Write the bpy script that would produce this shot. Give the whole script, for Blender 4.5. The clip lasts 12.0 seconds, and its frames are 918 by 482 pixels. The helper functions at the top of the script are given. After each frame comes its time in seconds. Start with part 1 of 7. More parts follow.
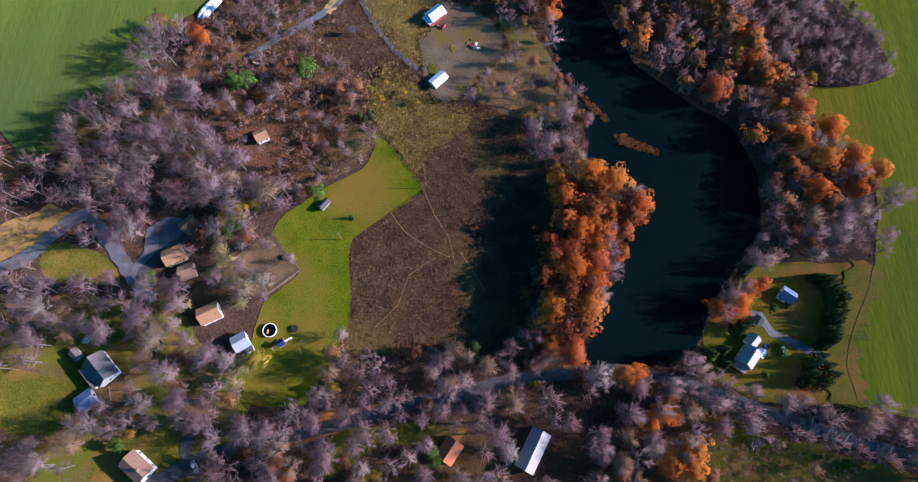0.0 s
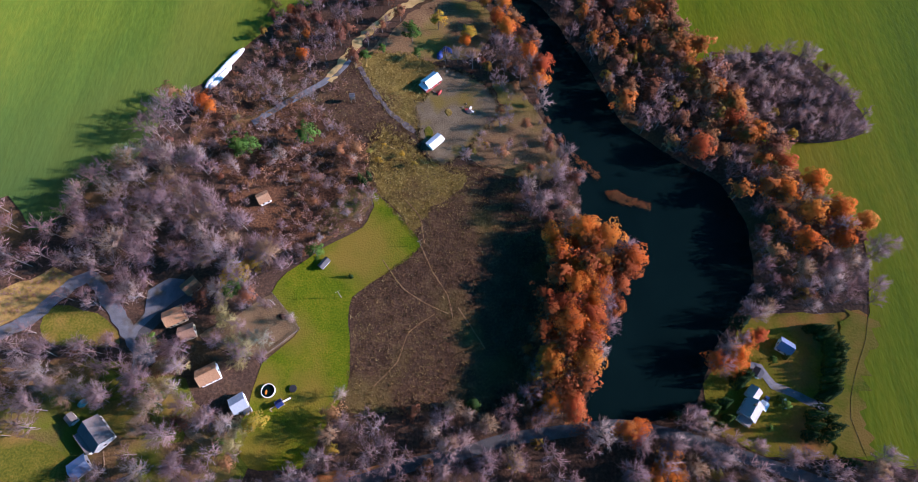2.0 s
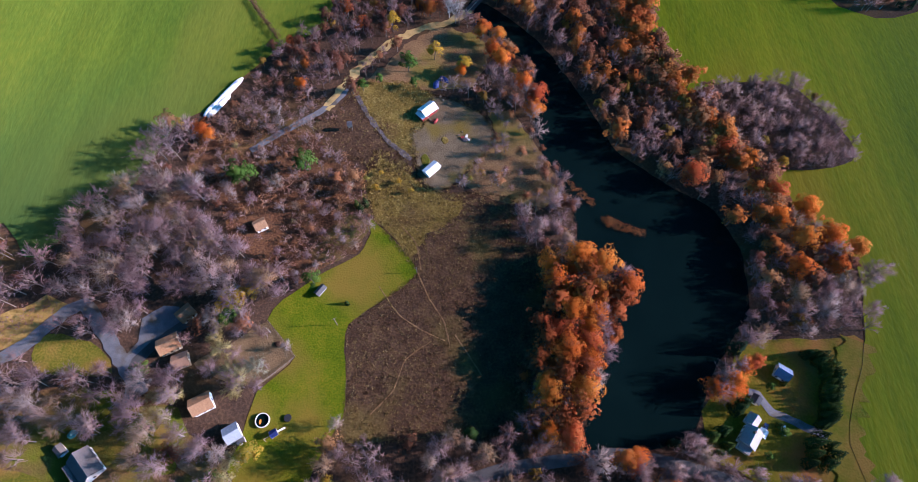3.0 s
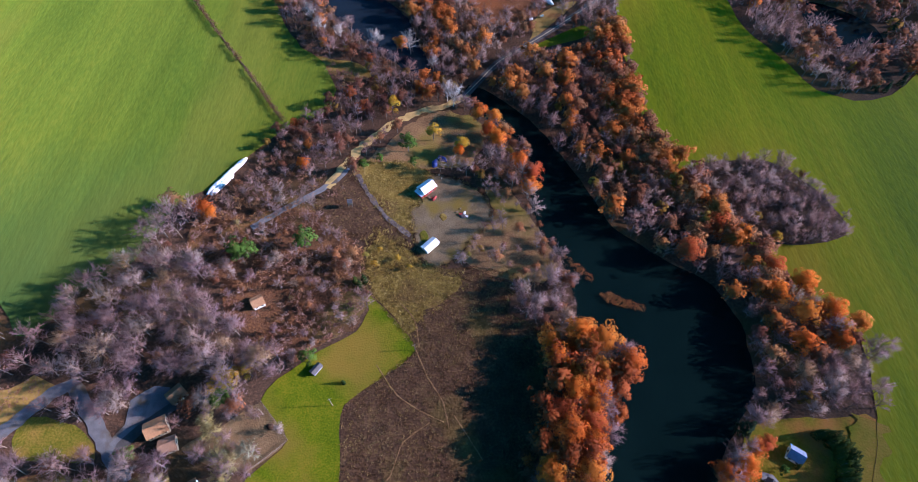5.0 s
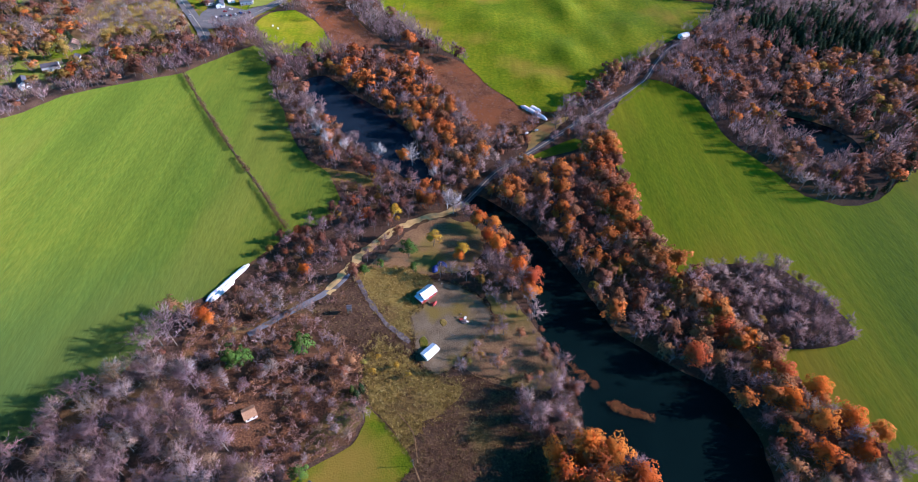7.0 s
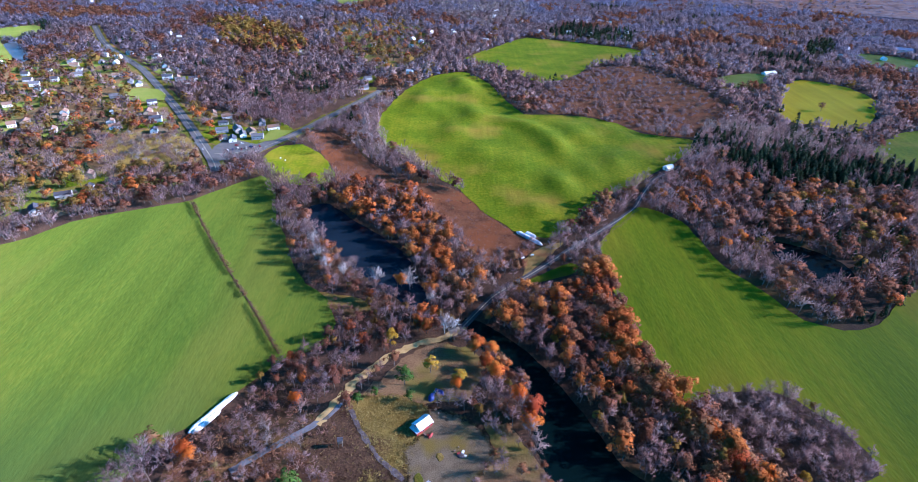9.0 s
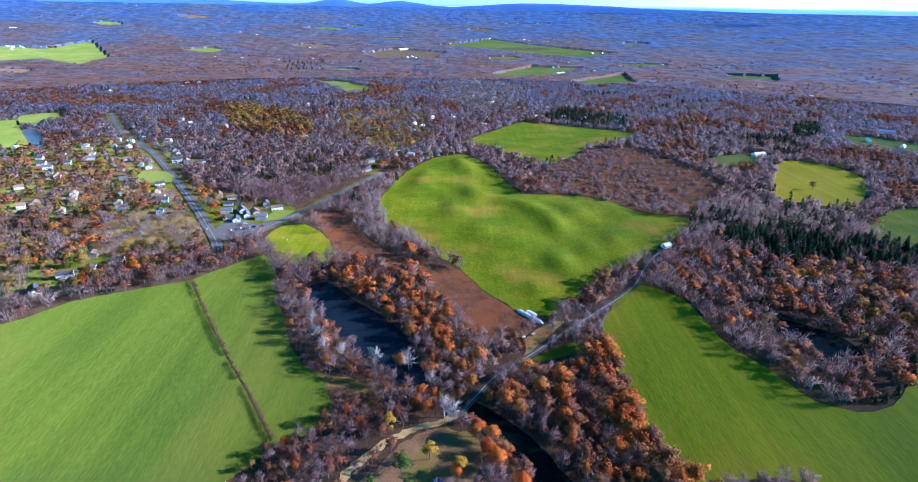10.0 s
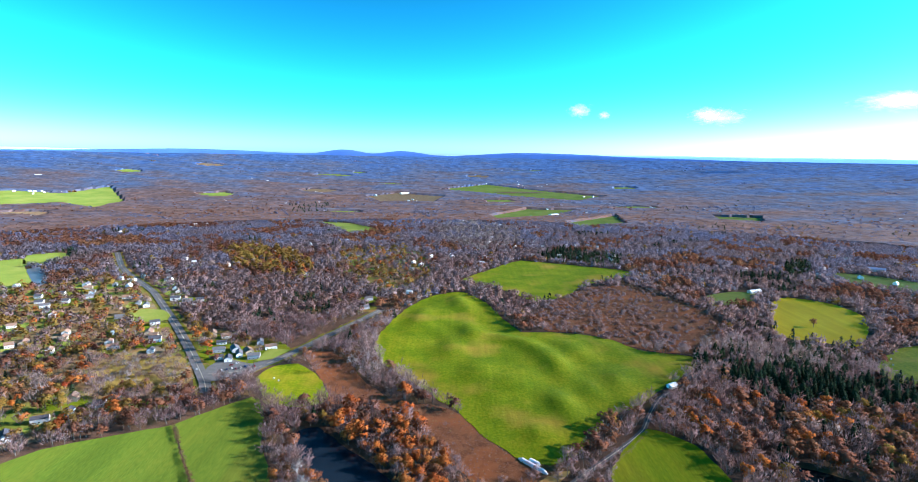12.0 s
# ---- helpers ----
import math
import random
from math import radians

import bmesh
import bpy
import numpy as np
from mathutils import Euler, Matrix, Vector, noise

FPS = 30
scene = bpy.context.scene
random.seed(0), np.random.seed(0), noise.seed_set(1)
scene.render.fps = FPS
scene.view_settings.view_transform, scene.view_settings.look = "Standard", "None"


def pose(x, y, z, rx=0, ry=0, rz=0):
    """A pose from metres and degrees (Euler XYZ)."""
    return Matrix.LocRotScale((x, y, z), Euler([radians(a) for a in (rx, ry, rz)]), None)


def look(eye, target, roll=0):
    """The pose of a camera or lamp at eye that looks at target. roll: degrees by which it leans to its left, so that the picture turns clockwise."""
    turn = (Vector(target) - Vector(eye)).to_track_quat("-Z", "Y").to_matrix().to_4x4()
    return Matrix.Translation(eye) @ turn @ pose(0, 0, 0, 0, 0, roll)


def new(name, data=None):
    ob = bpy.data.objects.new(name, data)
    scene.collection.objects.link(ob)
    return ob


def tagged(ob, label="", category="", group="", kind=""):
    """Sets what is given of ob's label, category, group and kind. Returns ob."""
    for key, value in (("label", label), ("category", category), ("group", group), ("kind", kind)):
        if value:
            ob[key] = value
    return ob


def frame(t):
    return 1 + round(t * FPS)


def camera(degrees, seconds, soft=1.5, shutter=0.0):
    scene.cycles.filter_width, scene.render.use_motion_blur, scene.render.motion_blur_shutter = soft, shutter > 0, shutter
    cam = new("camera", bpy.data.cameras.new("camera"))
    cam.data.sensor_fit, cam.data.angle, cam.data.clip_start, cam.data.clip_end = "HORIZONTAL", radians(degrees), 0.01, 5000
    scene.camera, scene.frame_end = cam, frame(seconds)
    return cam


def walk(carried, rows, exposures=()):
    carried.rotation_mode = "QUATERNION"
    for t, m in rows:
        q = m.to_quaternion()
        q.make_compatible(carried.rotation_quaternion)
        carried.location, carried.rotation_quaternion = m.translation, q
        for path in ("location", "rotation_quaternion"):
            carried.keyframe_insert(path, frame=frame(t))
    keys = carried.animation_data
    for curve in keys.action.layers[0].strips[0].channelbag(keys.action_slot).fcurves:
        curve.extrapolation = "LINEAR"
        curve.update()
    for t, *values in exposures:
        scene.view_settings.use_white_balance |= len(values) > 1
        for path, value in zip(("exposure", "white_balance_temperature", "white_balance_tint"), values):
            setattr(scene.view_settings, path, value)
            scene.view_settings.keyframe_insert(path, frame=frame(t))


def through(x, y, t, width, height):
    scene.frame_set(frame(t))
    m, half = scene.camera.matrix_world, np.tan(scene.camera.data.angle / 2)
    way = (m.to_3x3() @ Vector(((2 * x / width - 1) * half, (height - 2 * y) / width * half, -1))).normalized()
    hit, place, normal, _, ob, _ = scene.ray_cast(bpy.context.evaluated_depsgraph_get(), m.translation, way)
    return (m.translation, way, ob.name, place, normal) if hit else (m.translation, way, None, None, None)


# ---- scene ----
# camera: hangs about 235 m over the ground and tilts up from the ground to the horizon
cam = camera(80.88, 12.0, soft=0.6)
PATH = [  # seconds, x, y, z, pitch, yaw, roll
    (0.0, 0.00, -0.00, 235.00, -72.25, -0.39, 2.96),
    (0.5, 0.48, -0.58, 236.06, -70.49, 0.24, 2.04),
    (1.0, 0.93, -1.07, 237.00, -68.85, 0.38, 1.56),
    (1.5, 0.77, -1.30, 238.09, -67.51, 0.20, 1.58),
    (2.0, 0.40, -1.15, 238.94, -66.30, -0.10, 1.75),
    (2.5, 0.12, -1.01, 239.44, -64.97, -0.62, 2.07),
    (3.0, -0.36, -0.99, 239.80, -63.57, -1.12, 2.56),
    (5.0, -1.05, 0.13, 240.34, -55.77, -1.03, 2.24),
    (5.5, -1.11, 0.73, 240.56, -53.17, -0.84, 2.04),
    (6.0, -0.85, 0.87, 240.30, -50.45, -0.58, 1.74),
    (6.5, -0.75, 0.80, 240.05, -47.62, -0.41, 1.50),
    (8.5, -1.31, 1.66, 239.87, -35.19, -0.40, 1.39),
    (9.0, -1.36, 2.35, 240.15, -31.70, -0.42, 1.45),
    (9.5, -0.94, 2.62, 240.66, -27.75, -0.25, 1.32),
    (10.0, -0.66, 2.45, 241.18, -23.49, -0.13, 1.08),
    (10.5, -0.52, 2.77, 241.66, -19.35, -0.08, 1.01),
    (11.0, -0.78, 4.17, 241.63, -15.35, -0.02, 0.99),
    (11.5, -0.53, 4.77, 241.45, -11.70, -0.00, 0.99),
    (12.0, 0.43, 4.89, 241.17, -8.96, -0.00, 0.95),
]
EXPOSURE = [(0.0, 0.87, 6350, 40), (3.0, 0.91, 6350, 41), (6.5, 1.05, 6250, 41), (8.5, 1.13, 5750, 39), (9.5, 1.15, 5450, 34), (10.5, 1.16, 5900, 29), (11.5, 1.17, 6350, 25), (12.0, 1.17, 6400, 22)]   # the camera opens up and warms as it tilts
walk(cam, [(t, pose(x, y, z, 90 + p, 0, yw) @ pose(0, 0, 0, 0, 0, rl)) for t, x, y, z, p, yw, rl in PATH], EXPOSURE)

# ---- light: low autumn sun, clear sky
SUN_ELEVATION, SUN_AZIMUTH = 22.0, 4.0   # azimuth from +x towards +y
sun = new("sun", bpy.data.lights.new("sun", "SUN"))
sun.data.energy, sun.data.angle, sun.data.color = 5.0, radians(0.5), (1.0, 0.92, 0.80)
_e, _a = radians(SUN_ELEVATION), radians(SUN_AZIMUTH)
SUN_DIR = Vector((math.cos(_e) * math.cos(_a), math.cos(_e) * math.sin(_a), math.sin(_e)))
sun.matrix_world = look(SUN_DIR * 600, (0, 0, 0))
world = bpy.data.worlds.new("world")
scene.world = world
world.use_nodes = True
wn, wl = world.node_tree.nodes, world.node_tree.links
sky = wn.new("ShaderNodeTexSky")
sky.sky_type, sky.sun_disc = "NISHITA", False
sky.sun_elevation, sky.sun_rotation = radians(SUN_ELEVATION), radians(90 - SUN_AZIMUTH)
sky.altitude, sky.air_density, sky.dust_density, sky.ozone_density = 200, 0.7, 0.6, 1.0
# the clip's colours: red held back, blue turned to cyan
split, join = wn.new("ShaderNodeSeparateColor"), wn.new("ShaderNodeCombineColor")
wl.new(sky.outputs["Color"], split.inputs["Color"])
for channel, (r_, g_, b_) in {"Red": (0.145, 0.0, -0.05), "Green": (0.0, 0.10, 0.05), "Blue": (0.0, 0.065, 0.116)}.items():
    total = None
    for source, k in (("Red", r_), ("Green", g_), ("Blue", b_)):
        if k:
            mul = wn.new("ShaderNodeMath")
            mul.operation = "MULTIPLY_ADD"
            wl.new(split.outputs[source], mul.inputs[0])
            mul.inputs[1].default_value, mul.inputs[2].default_value = k, 0.0
            if total:
                wl.new(total, mul.inputs[2])
            total = mul.outputs[0]
    cap = wn.new("ShaderNodeMath")
    cap.operation = "MAXIMUM"
    cap.inputs[1].default_value = 0.004
    wl.new(total, cap.inputs[0])
    wl.new(cap.outputs[0], join.inputs[channel])
gam = wn.new("ShaderNodeGamma")   # deep at the zenith, bright at the horizon
gam.inputs["Gamma"].default_value = 2.3
wl.new(join.outputs["Color"], gam.inputs["Color"])
wl.new(gam.outputs["Color"], wn["Background"].inputs["Color"])
wn["Background"].inputs["Strength"].default_value = 1.6

# ---- plan, in metres on the ground
PLAN = {
    "field_west": [(-398.9, 79.5), (-280.3, 85.3), (-223.5, 121.1), (-207.3, 102.3), (-197.4, 103.4), (-187.8, 125.2), (-168.0, 144.2), (-159.6, 168.8), (-155.0, 187.1), (-142.5, 193.3), (-139.5, 193.3), (-124.4, 221.1), (-114.0, 236.3), (-105.4, 247.1), (-83.6, 261.0), (-80.5, 282.3), (-93.1, 308.9), (-111.9, 325.6), (-128.3, 351.1), (-145.9, 391.9), (-168.0, 438.6), (-182.8, 487.0), (-204.2, 511.2), (-252.7, 453.5), (-297.5, 430.7), (-336.6, 408.6), (-364.4, 372.6), (-460.4, 320.0)],
    "field_east": [(171.8, 460.1), (122.0, 394.1), (119.2, 352.7), (116.3, 302.8), (117.6, 269.1), (121.8, 236.6), (135.0, 217.4), (162.4, 161.9), (165.3, 151.6), (185.4, 123.5), (198.0, 111.7), (197.8, 96.7), (191.4, 73.6), (183.4, 59.5), (173.9, 43.3), (168.6, 27.9), (166.9, 10.8), (196.5, 6.9), (302.4, 4.9), (466.2, 199.0), (486.0, 329.1), (413.6, 352.2), (340.6, 329.0), (293.3, 290.9), (264.3, 285.6), (243.7, 294.3), (233.4, 320.3), (213.5, 364.1), (205.5, 433.0)],
    "field_round": [(-217.2, 559.5), (-207.7, 591.2), (-183.3, 599.3), (-155.1, 570.0), (-130.8, 523.3), (-130.8, 499.6), (-156.8, 491.2), (-188.1, 500.0)],
    "field_hummocks": [(-103.7, 655.2), (-104.7, 711.9), (-84.5, 826.4), (-43, 919), (8, 947), (47.0, 875.6), (69.4, 788.6), (89.0, 726.8), (130.2, 728.9), (177.0, 718.8), (213.1, 703.8), (232.0, 664.6), (295.9, 639.1), (270.4, 596.0), (218.4, 546.6), (187.8, 511.2), (158.6, 491.5), (134.1, 462.4), (105.5, 417.6), (75.6, 398.0), (49.2, 411.5), (21.8, 448.2), (0.9, 489.6), (-16.8, 510.2), (-50.4, 558.5), (-85.4, 603.6)],
    "field_flat": [(9, 1045), (73, 1151), (147, 1250), (274, 1199), (355, 1161), (373, 1115), (244, 1013), (188, 922), (131.7, 888.2), (93, 949), (53, 999)],
    "field_yellow": [(541, 906), (591, 944), (643, 905), (642, 820), (535.0, 687.4), (491.3, 705.7), (448.8, 735.0)],
    "field_bales": [(490.3, 605.3), (574.4, 680.6), (616, 696), (707, 682), (565.3, 538.5), (500.3, 557.5)],
    "meadow_a": [(445, 939), (509, 981), (547, 966), (499, 896), (427, 884)],
    "meadow_b": [(-991, 1145), (-963, 1174), (-831, 1024), (-757, 943), (-796, 914), (-853, 910), (-1045, 1121)],
    "meadow_c": [(-984, 1208), (-940, 1257), (-882, 1202), (-871, 1105), (-919, 1119)],
    "meadow_d": [(-500, 1911), (-381, 1893), (-265, 1739), (-330, 1638)],
    "meadow_e": [(-119, 3102), (161, 3341), (776, 2865), (591, 2722), (265, 2875)],
    "tan_field": [(-482, 2774), (-335, 2933), (-77, 2841), (-127, 2601), (-382, 2602)],
    "meadow_f": [(394, 1997), (650, 2248), (621, 1990), (424, 1884)],
    "meadow_g": [(120, 2179), (304, 2428), (524, 2405), (344, 2168), (148, 2072)],
    "meadow_h": [(817, 1161), (876, 1154), (940, 1082), (1029, 1011), (963, 944), (864, 991), (786, 1081)],
    "meadow_i": [(1051, 2242), (1230, 2191), (1166, 2054), (1011, 2081)],
    "meadow_j": [(-2131, 2323), (-2027, 2442), (-1803, 2460), (-1762, 2731), (-1440, 2323), (-1436, 2110), (-1618, 2202), (-1870, 2032)],
    "meadow_k": [(-495, 796), (-447, 805), (-418.8, 753.0), (-457.4, 739.9)],
    "meadow_l": [(-232.5, 642.9), (-202.6, 640.2), (-214.9, 612.5), (-239.4, 604.1)],
    "scrub_clearing": [(-400.8, 559.8), (-401.6, 611.6), (-352.6, 623.4), (-315.7, 606.2), (-284.0, 549.0), (-285.9, 522.8), (-329.2, 525.3), (-368.9, 530.9)],
    "lawn": [(-43.1, 130.3), (-17.7, 100.5), (-48.2, 73.5), (-46.2, 49.0), (-45.8, 33.5), (-53.0, 18.2), (-60.7, 0.7), (-82.4, -0.2), (-90.5, 11.7), (-87.2, 21.6), (-85.6, 35.5), (-84.1, 42.6), (-69.9, 58.1), (-85.1, 75.1), (-79.7, 84.8), (-72.4, 91.0), (-62.4, 99.5), (-46.8, 109.4), (-42.2, 120.8)],
    "garden": [(-85.4, 74.0), (-70.2, 58.4), (-84.0, 45.4), (-98.9, 46.6), (-114.5, 53.9), (-100.4, 62.7), (-93.4, 68.5)],
    "lawn_house": [(128.6, 65.1), (141.5, 71.8), (171.1, 72.6), (186.2, 74.7), (190.3, 72.1), (183.4, 59.5), (173.9, 43.3), (168.6, 27.9), (166.4, 10.8), (130.8, 10.0), (119.1, 16.0), (109.6, 20.4), (108.9, 39.1), (123.1, 51.4)],
    "lawn_west": [(-205.2, 11.6), (-185.2, 10.5), (-161.9, 6.3), (-154.0, -5.1), (-160.8, -15.6), (-182.6, -14.3), (-196.3, -16.0)],
    "lawn_south": [(-137.5, -13.5), (-111.5, -12.4), (-94.1, -22.8), (-92.9, -35.7), (-141.0, -37.6), (-141.8, -20.4)],
    "lawn_loop": [(-186.1, 62.8), (-175.1, 66.1), (-156.4, 60.1), (-148.7, 49.6), (-167.3, 46.1), (-184.0, 50.7)],
    "lawn_mid": [(-153.6, 32.5), (-123.7, 35.1), (-110.3, 18.1), (-110.8, 8.5), (-135.7, 9.8), (-152.7, 18.7)],
    "lawn_low": [(-42.6, -8.4), (-11.6, -4.2), (7.8, -6.3), (3.3, -12.2), (-30.0, -14.7), (-47.5, -28.3), (-57.8, -21.3)],
    "marsh": [(-43.1, 130.3), (-48.3, 148.9), (-43.8, 171.5), (-31.1, 162.4), (-9.4, 145.2), (10.9, 146.9), (32.9, 141.4), (25.8, 121.1), (49.8, 110.5), (44.1, 104.2), (39.7, 74.8), (31.8, 36.9), (26.8, 26.6), (-3.5, 27.3), (-18.5, 24.2), (-46.0, 22.9), (-46.2, 49.0), (-48.2, 73.5), (-17.7, 100.5)],
    "marsh_north": [(-185.5, 631.1), (-159.7, 642.2), (-123.4, 605.5), (-100.9, 556.4), (-56.7, 502.3), (-28.0, 503.3), (0.9, 486.0), (48.7, 407.2), (70.0, 391.5), (53.5, 368.6), (27.0, 357.5), (1.5, 393.5), (-42.0, 467.3), (-90.5, 498.5), (-122.3, 499.9), (-133.2, 532.9), (-156.0, 573.2)],
    "gravel_yard": [(-15.5, 210.3), (4.5, 204.6), (17.1, 192.7), (20.9, 180.9), (9.8, 165.2), (2.2, 153.9), (-8.3, 146.4), (-19.2, 153.2), (-22.5, 167.9), (-25.6, 183.2), (-19.5, 189.4)],
    "dry_grass": [(-58.9, 218.2), (-32.7, 219.2), (-15.6, 211.1), (-19.5, 189.4), (-25.6, 183.2), (-22.5, 167.9), (-27.9, 169.6), (-39.7, 178.8), (-52.9, 200.5)],
    "dry_grass_east": [(17.1, 200.9), (30.9, 199.3), (46.1, 172.0), (56.0, 153.8), (46.1, 139.3), (23.6, 142.1), (2.2, 152.1), (9.8, 165.2), (20.9, 180.9)],
    "scrub_gap": [(105.0, 790.6), (181, 914), (254, 1004), (333, 1010), (376, 919), (398, 822), (381.1, 757.5), (301.1, 651.3), (233.4, 668.9), (178.7, 726.3), (131.0, 734.0)],
    "pond": [(6.4, 290.8), (22.4, 282.0), (44.7, 259.4), (57.9, 238.3), (74.9, 204.3), (86.8, 175.3), (113.4, 153.6), (133.5, 139.7), (142.2, 118.5), (141.8, 105.9), (140.0, 85.3), (128.5, 70.6), (113.9, 51.0), (104.2, 30.0), (84.6, 22.5), (67.0, 21.0), (54.5, 22.4), (60.5, 38.2), (62.6, 54.0), (71.8, 70.7), (82.3, 91.2), (73.3, 105.0), (63.0, 111.2), (60.9, 126.7), (59.8, 139.5), (55.6, 154.3), (46.3, 169.3), (42.9, 190.6), (44.1, 212.6), (43.4, 226.9), (36.0, 241.8), (14.1, 262.9), (4.4, 280.2)],
    "pond_north": [(-139.6, 445.0), (-122.0, 453.1), (-94.1, 423.9), (-66.1, 397.0), (-39.5, 364.0), (-27.4, 328.6), (-17.6, 303.5), (-35.0, 302.9), (-58.2, 325.4), (-83.5, 351.2), (-107.0, 383.0), (-126.3, 409.1)],
    "pond_woods": [(265.7, 403.5), (295.2, 392.3), (315.5, 369.6), (312.4, 347.7), (276.5, 341.9), (264.8, 367.7)],
    "pond_golf": [(-869, 1064), (-858, 1088), (-755, 970), (-750, 935)],
    "marsh_pond": [(-112.2, 316.4), (-95.1, 315.6), (-69.0, 309.7), (-59.1, 296.8), (-74.5, 290.0), (-92.5, 300.9)],
    "zone_oak": [(45.0, 108.8), (62.4, 111.8), (76.2, 106.3), (85.9, 91.3), (74.5, 70.9), (61.6, 46.0), (57.1, 25.0), (31.9, 23.9), (35.7, 37.1), (38.4, 69.2)],
    "zone_oak_north": [(-112.1, 456.8), (-100.1, 502.9), (-51.1, 521.4), (-23.9, 488.8), (-5.9, 406.8), (-6.3, 355.7), (28.1, 330.6), (23.0, 302.9), (-10.7, 322.1), (-28.2, 328.6), (-39.5, 364.0), (-71.2, 399.5), (-94.6, 426.8)],
    "zone_bank": [(26.4, 284.0), (50.2, 335.1), (87.4, 351.5), (114.7, 352.5), (116.2, 271.9), (121.8, 236.6), (135.0, 217.4), (162.4, 161.9), (181.9, 122.4), (196.1, 116.7), (198.4, 99.9), (141.9, 98.8), (142.2, 118.5), (133.5, 139.7), (86.8, 175.3), (57.9, 238.3)],
    "zone_east_wood": [(177.1, 464.6), (212.7, 440.2), (218.2, 364.3), (237.7, 320.5), (265.8, 288.8), (298.1, 296.1), (360.5, 339.0), (455.2, 500.0), (267.3, 527.3), (190.8, 499.1)],
    "zone_conifer_a": [(190, 1314), (273, 1405), (409, 1318), (349, 1186), (215, 1241)],
    "zone_conifer_b": [(297.3, 578.6), (340.0, 600.0), (366.5, 623.1), (417.5, 593.6), (467.7, 571.3), (542.8, 562.0), (477.1, 483.6), (386.4, 489.6), (354.7, 508.4), (315.0, 522.5)],
    "zone_shady_wood": [(298.9, 663.4), (405.8, 694.5), (520.6, 691.0), (490.0, 605.9), (463.4, 577.5), (363.4, 617.5), (280.3, 587.9), (210.5, 525.1), (220.3, 569.3)],
    "zone_conifer_c": [(-764, 2383), (-610, 2496), (-506, 2164), (-652, 2102)],
    "zone_conifer_d": [(761, 1239), (852, 1296), (768, 1145), (687, 1095)],
    "zone_gold": [(-594, 1322), (-558, 1397), (-408, 1307), (-315, 1150), (-291, 1038), (-358, 1033), (-489, 1155)],
    "zone_pale": [(-81, 1883), (34, 2020), (203, 1841), (180, 1471), (54, 1350), (-57, 1551)],
    "zone_village": [(-951, 1098), (-750, 935), (-722, 982), (-669, 1036), (-539, 928), (-372.7, 736.3), (-231.0, 659.7), (-225.3, 567.1), (-268.7, 549.7), (-343.8, 633.7), (-270.3, 482.3), (-305.0, 458.4), (-367.7, 407.6), (-450.6, 396.5), (-962, 879)],
    "zone_village_b": [(-298, 1334), (-101, 1443), (-49, 1031), (-127, 934), (-228, 1070)],
    "zone_west_wood": [(-223.5, 121.1), (-207.3, 102.3), (-187.8, 125.2), (-168.0, 144.2), (-159.6, 168.8), (-141.4, 187.8), (-98.0, 194.0), (-51.1, 153.8), (-43.2, 131.0), (-62.7, 101.9), (-85.7, 88.9), (-86.3, 74.5), (-129.9, 78.1), (-170.4, 79.0), (-207.6, 68.7)],
    "zone_house_wood": [(-207.6, 68.7), (-170.1, 77.6), (-129.3, 75.3), (-100.4, 62.7), (-85.8, 36.8), (-89.7, -0.1), (-55.9, 1.4), (-43.3, 21.1), (31.9, 24.4), (56.9, 18.1), (130.7, 9.3), (195.1, 0.4), (187.3, -35.0), (-172.1, -49.2)],
    "zone_russet": [(-1806, 3006), (-1467, 3347), (-698, 2857), (-798, 2005), (-1254, 2112), (-1016, 1351), (-1152, 1337), (-1670, 1951), (-1287, 2019)],
    "zone_isle": [(134.2, 214.1), (149.6, 225.0), (183.3, 228.9), (198.5, 221.6), (212.0, 203.6), (219.2, 182.6), (215.0, 172.6), (196.0, 167.2), (166.9, 165.8), (153.9, 173.9), (142.1, 199.5)],
    "parking": [(-270.3, 546.6), (-281.7, 584.6), (-274.3, 613.6), (-236.7, 597.0), (-220.0, 627.5), (-209.3, 616.5), (-226.5, 570.3), (-250.2, 550.4)],
    "road_green": [(52.3, 333.7), (69.0, 347.0), (91.0, 361.0), (97.0, 355.0), (88.9, 345.4), (63.3, 334.1)],
    "verge_straw": [(40.7, 321.8), (53.3, 346.4), (52.2, 361.9), (70.3, 383.3), (90.5, 392.8), (70.8, 365.1), (50.5, 338.8)],
    "yards_south": [(-198.0, 36.9), (-169.2, 43.4), (-134.9, 39.7), (-112.6, 30.5), (-91.7, 11.7), (-82.5, 0.2), (-87.0, -15.9), (-100.6, -31.7), (-104.6, -46.5), (-185.5, -49.7), (-211.5, 31.1)],
    "yard_north": [(-62.2, 211.8), (-50.0, 226.3), (-30.4, 252.2), (-14.3, 265.7), (6.5, 261.0), (18.3, 247.2), (8.5, 218.9), (-12.4, 215.3), (-31.2, 211.0), (-54.9, 207.5)],
    "sedge": [(-79.8, 203.1), (-65.4, 209.4), (-57.5, 207.0), (-42.6, 186.3), (-27.1, 162.8), (-29.3, 158.2), (-43.3, 161.6), (-56.4, 165.8), (-69.9, 171.6), (-78.7, 185.9)],
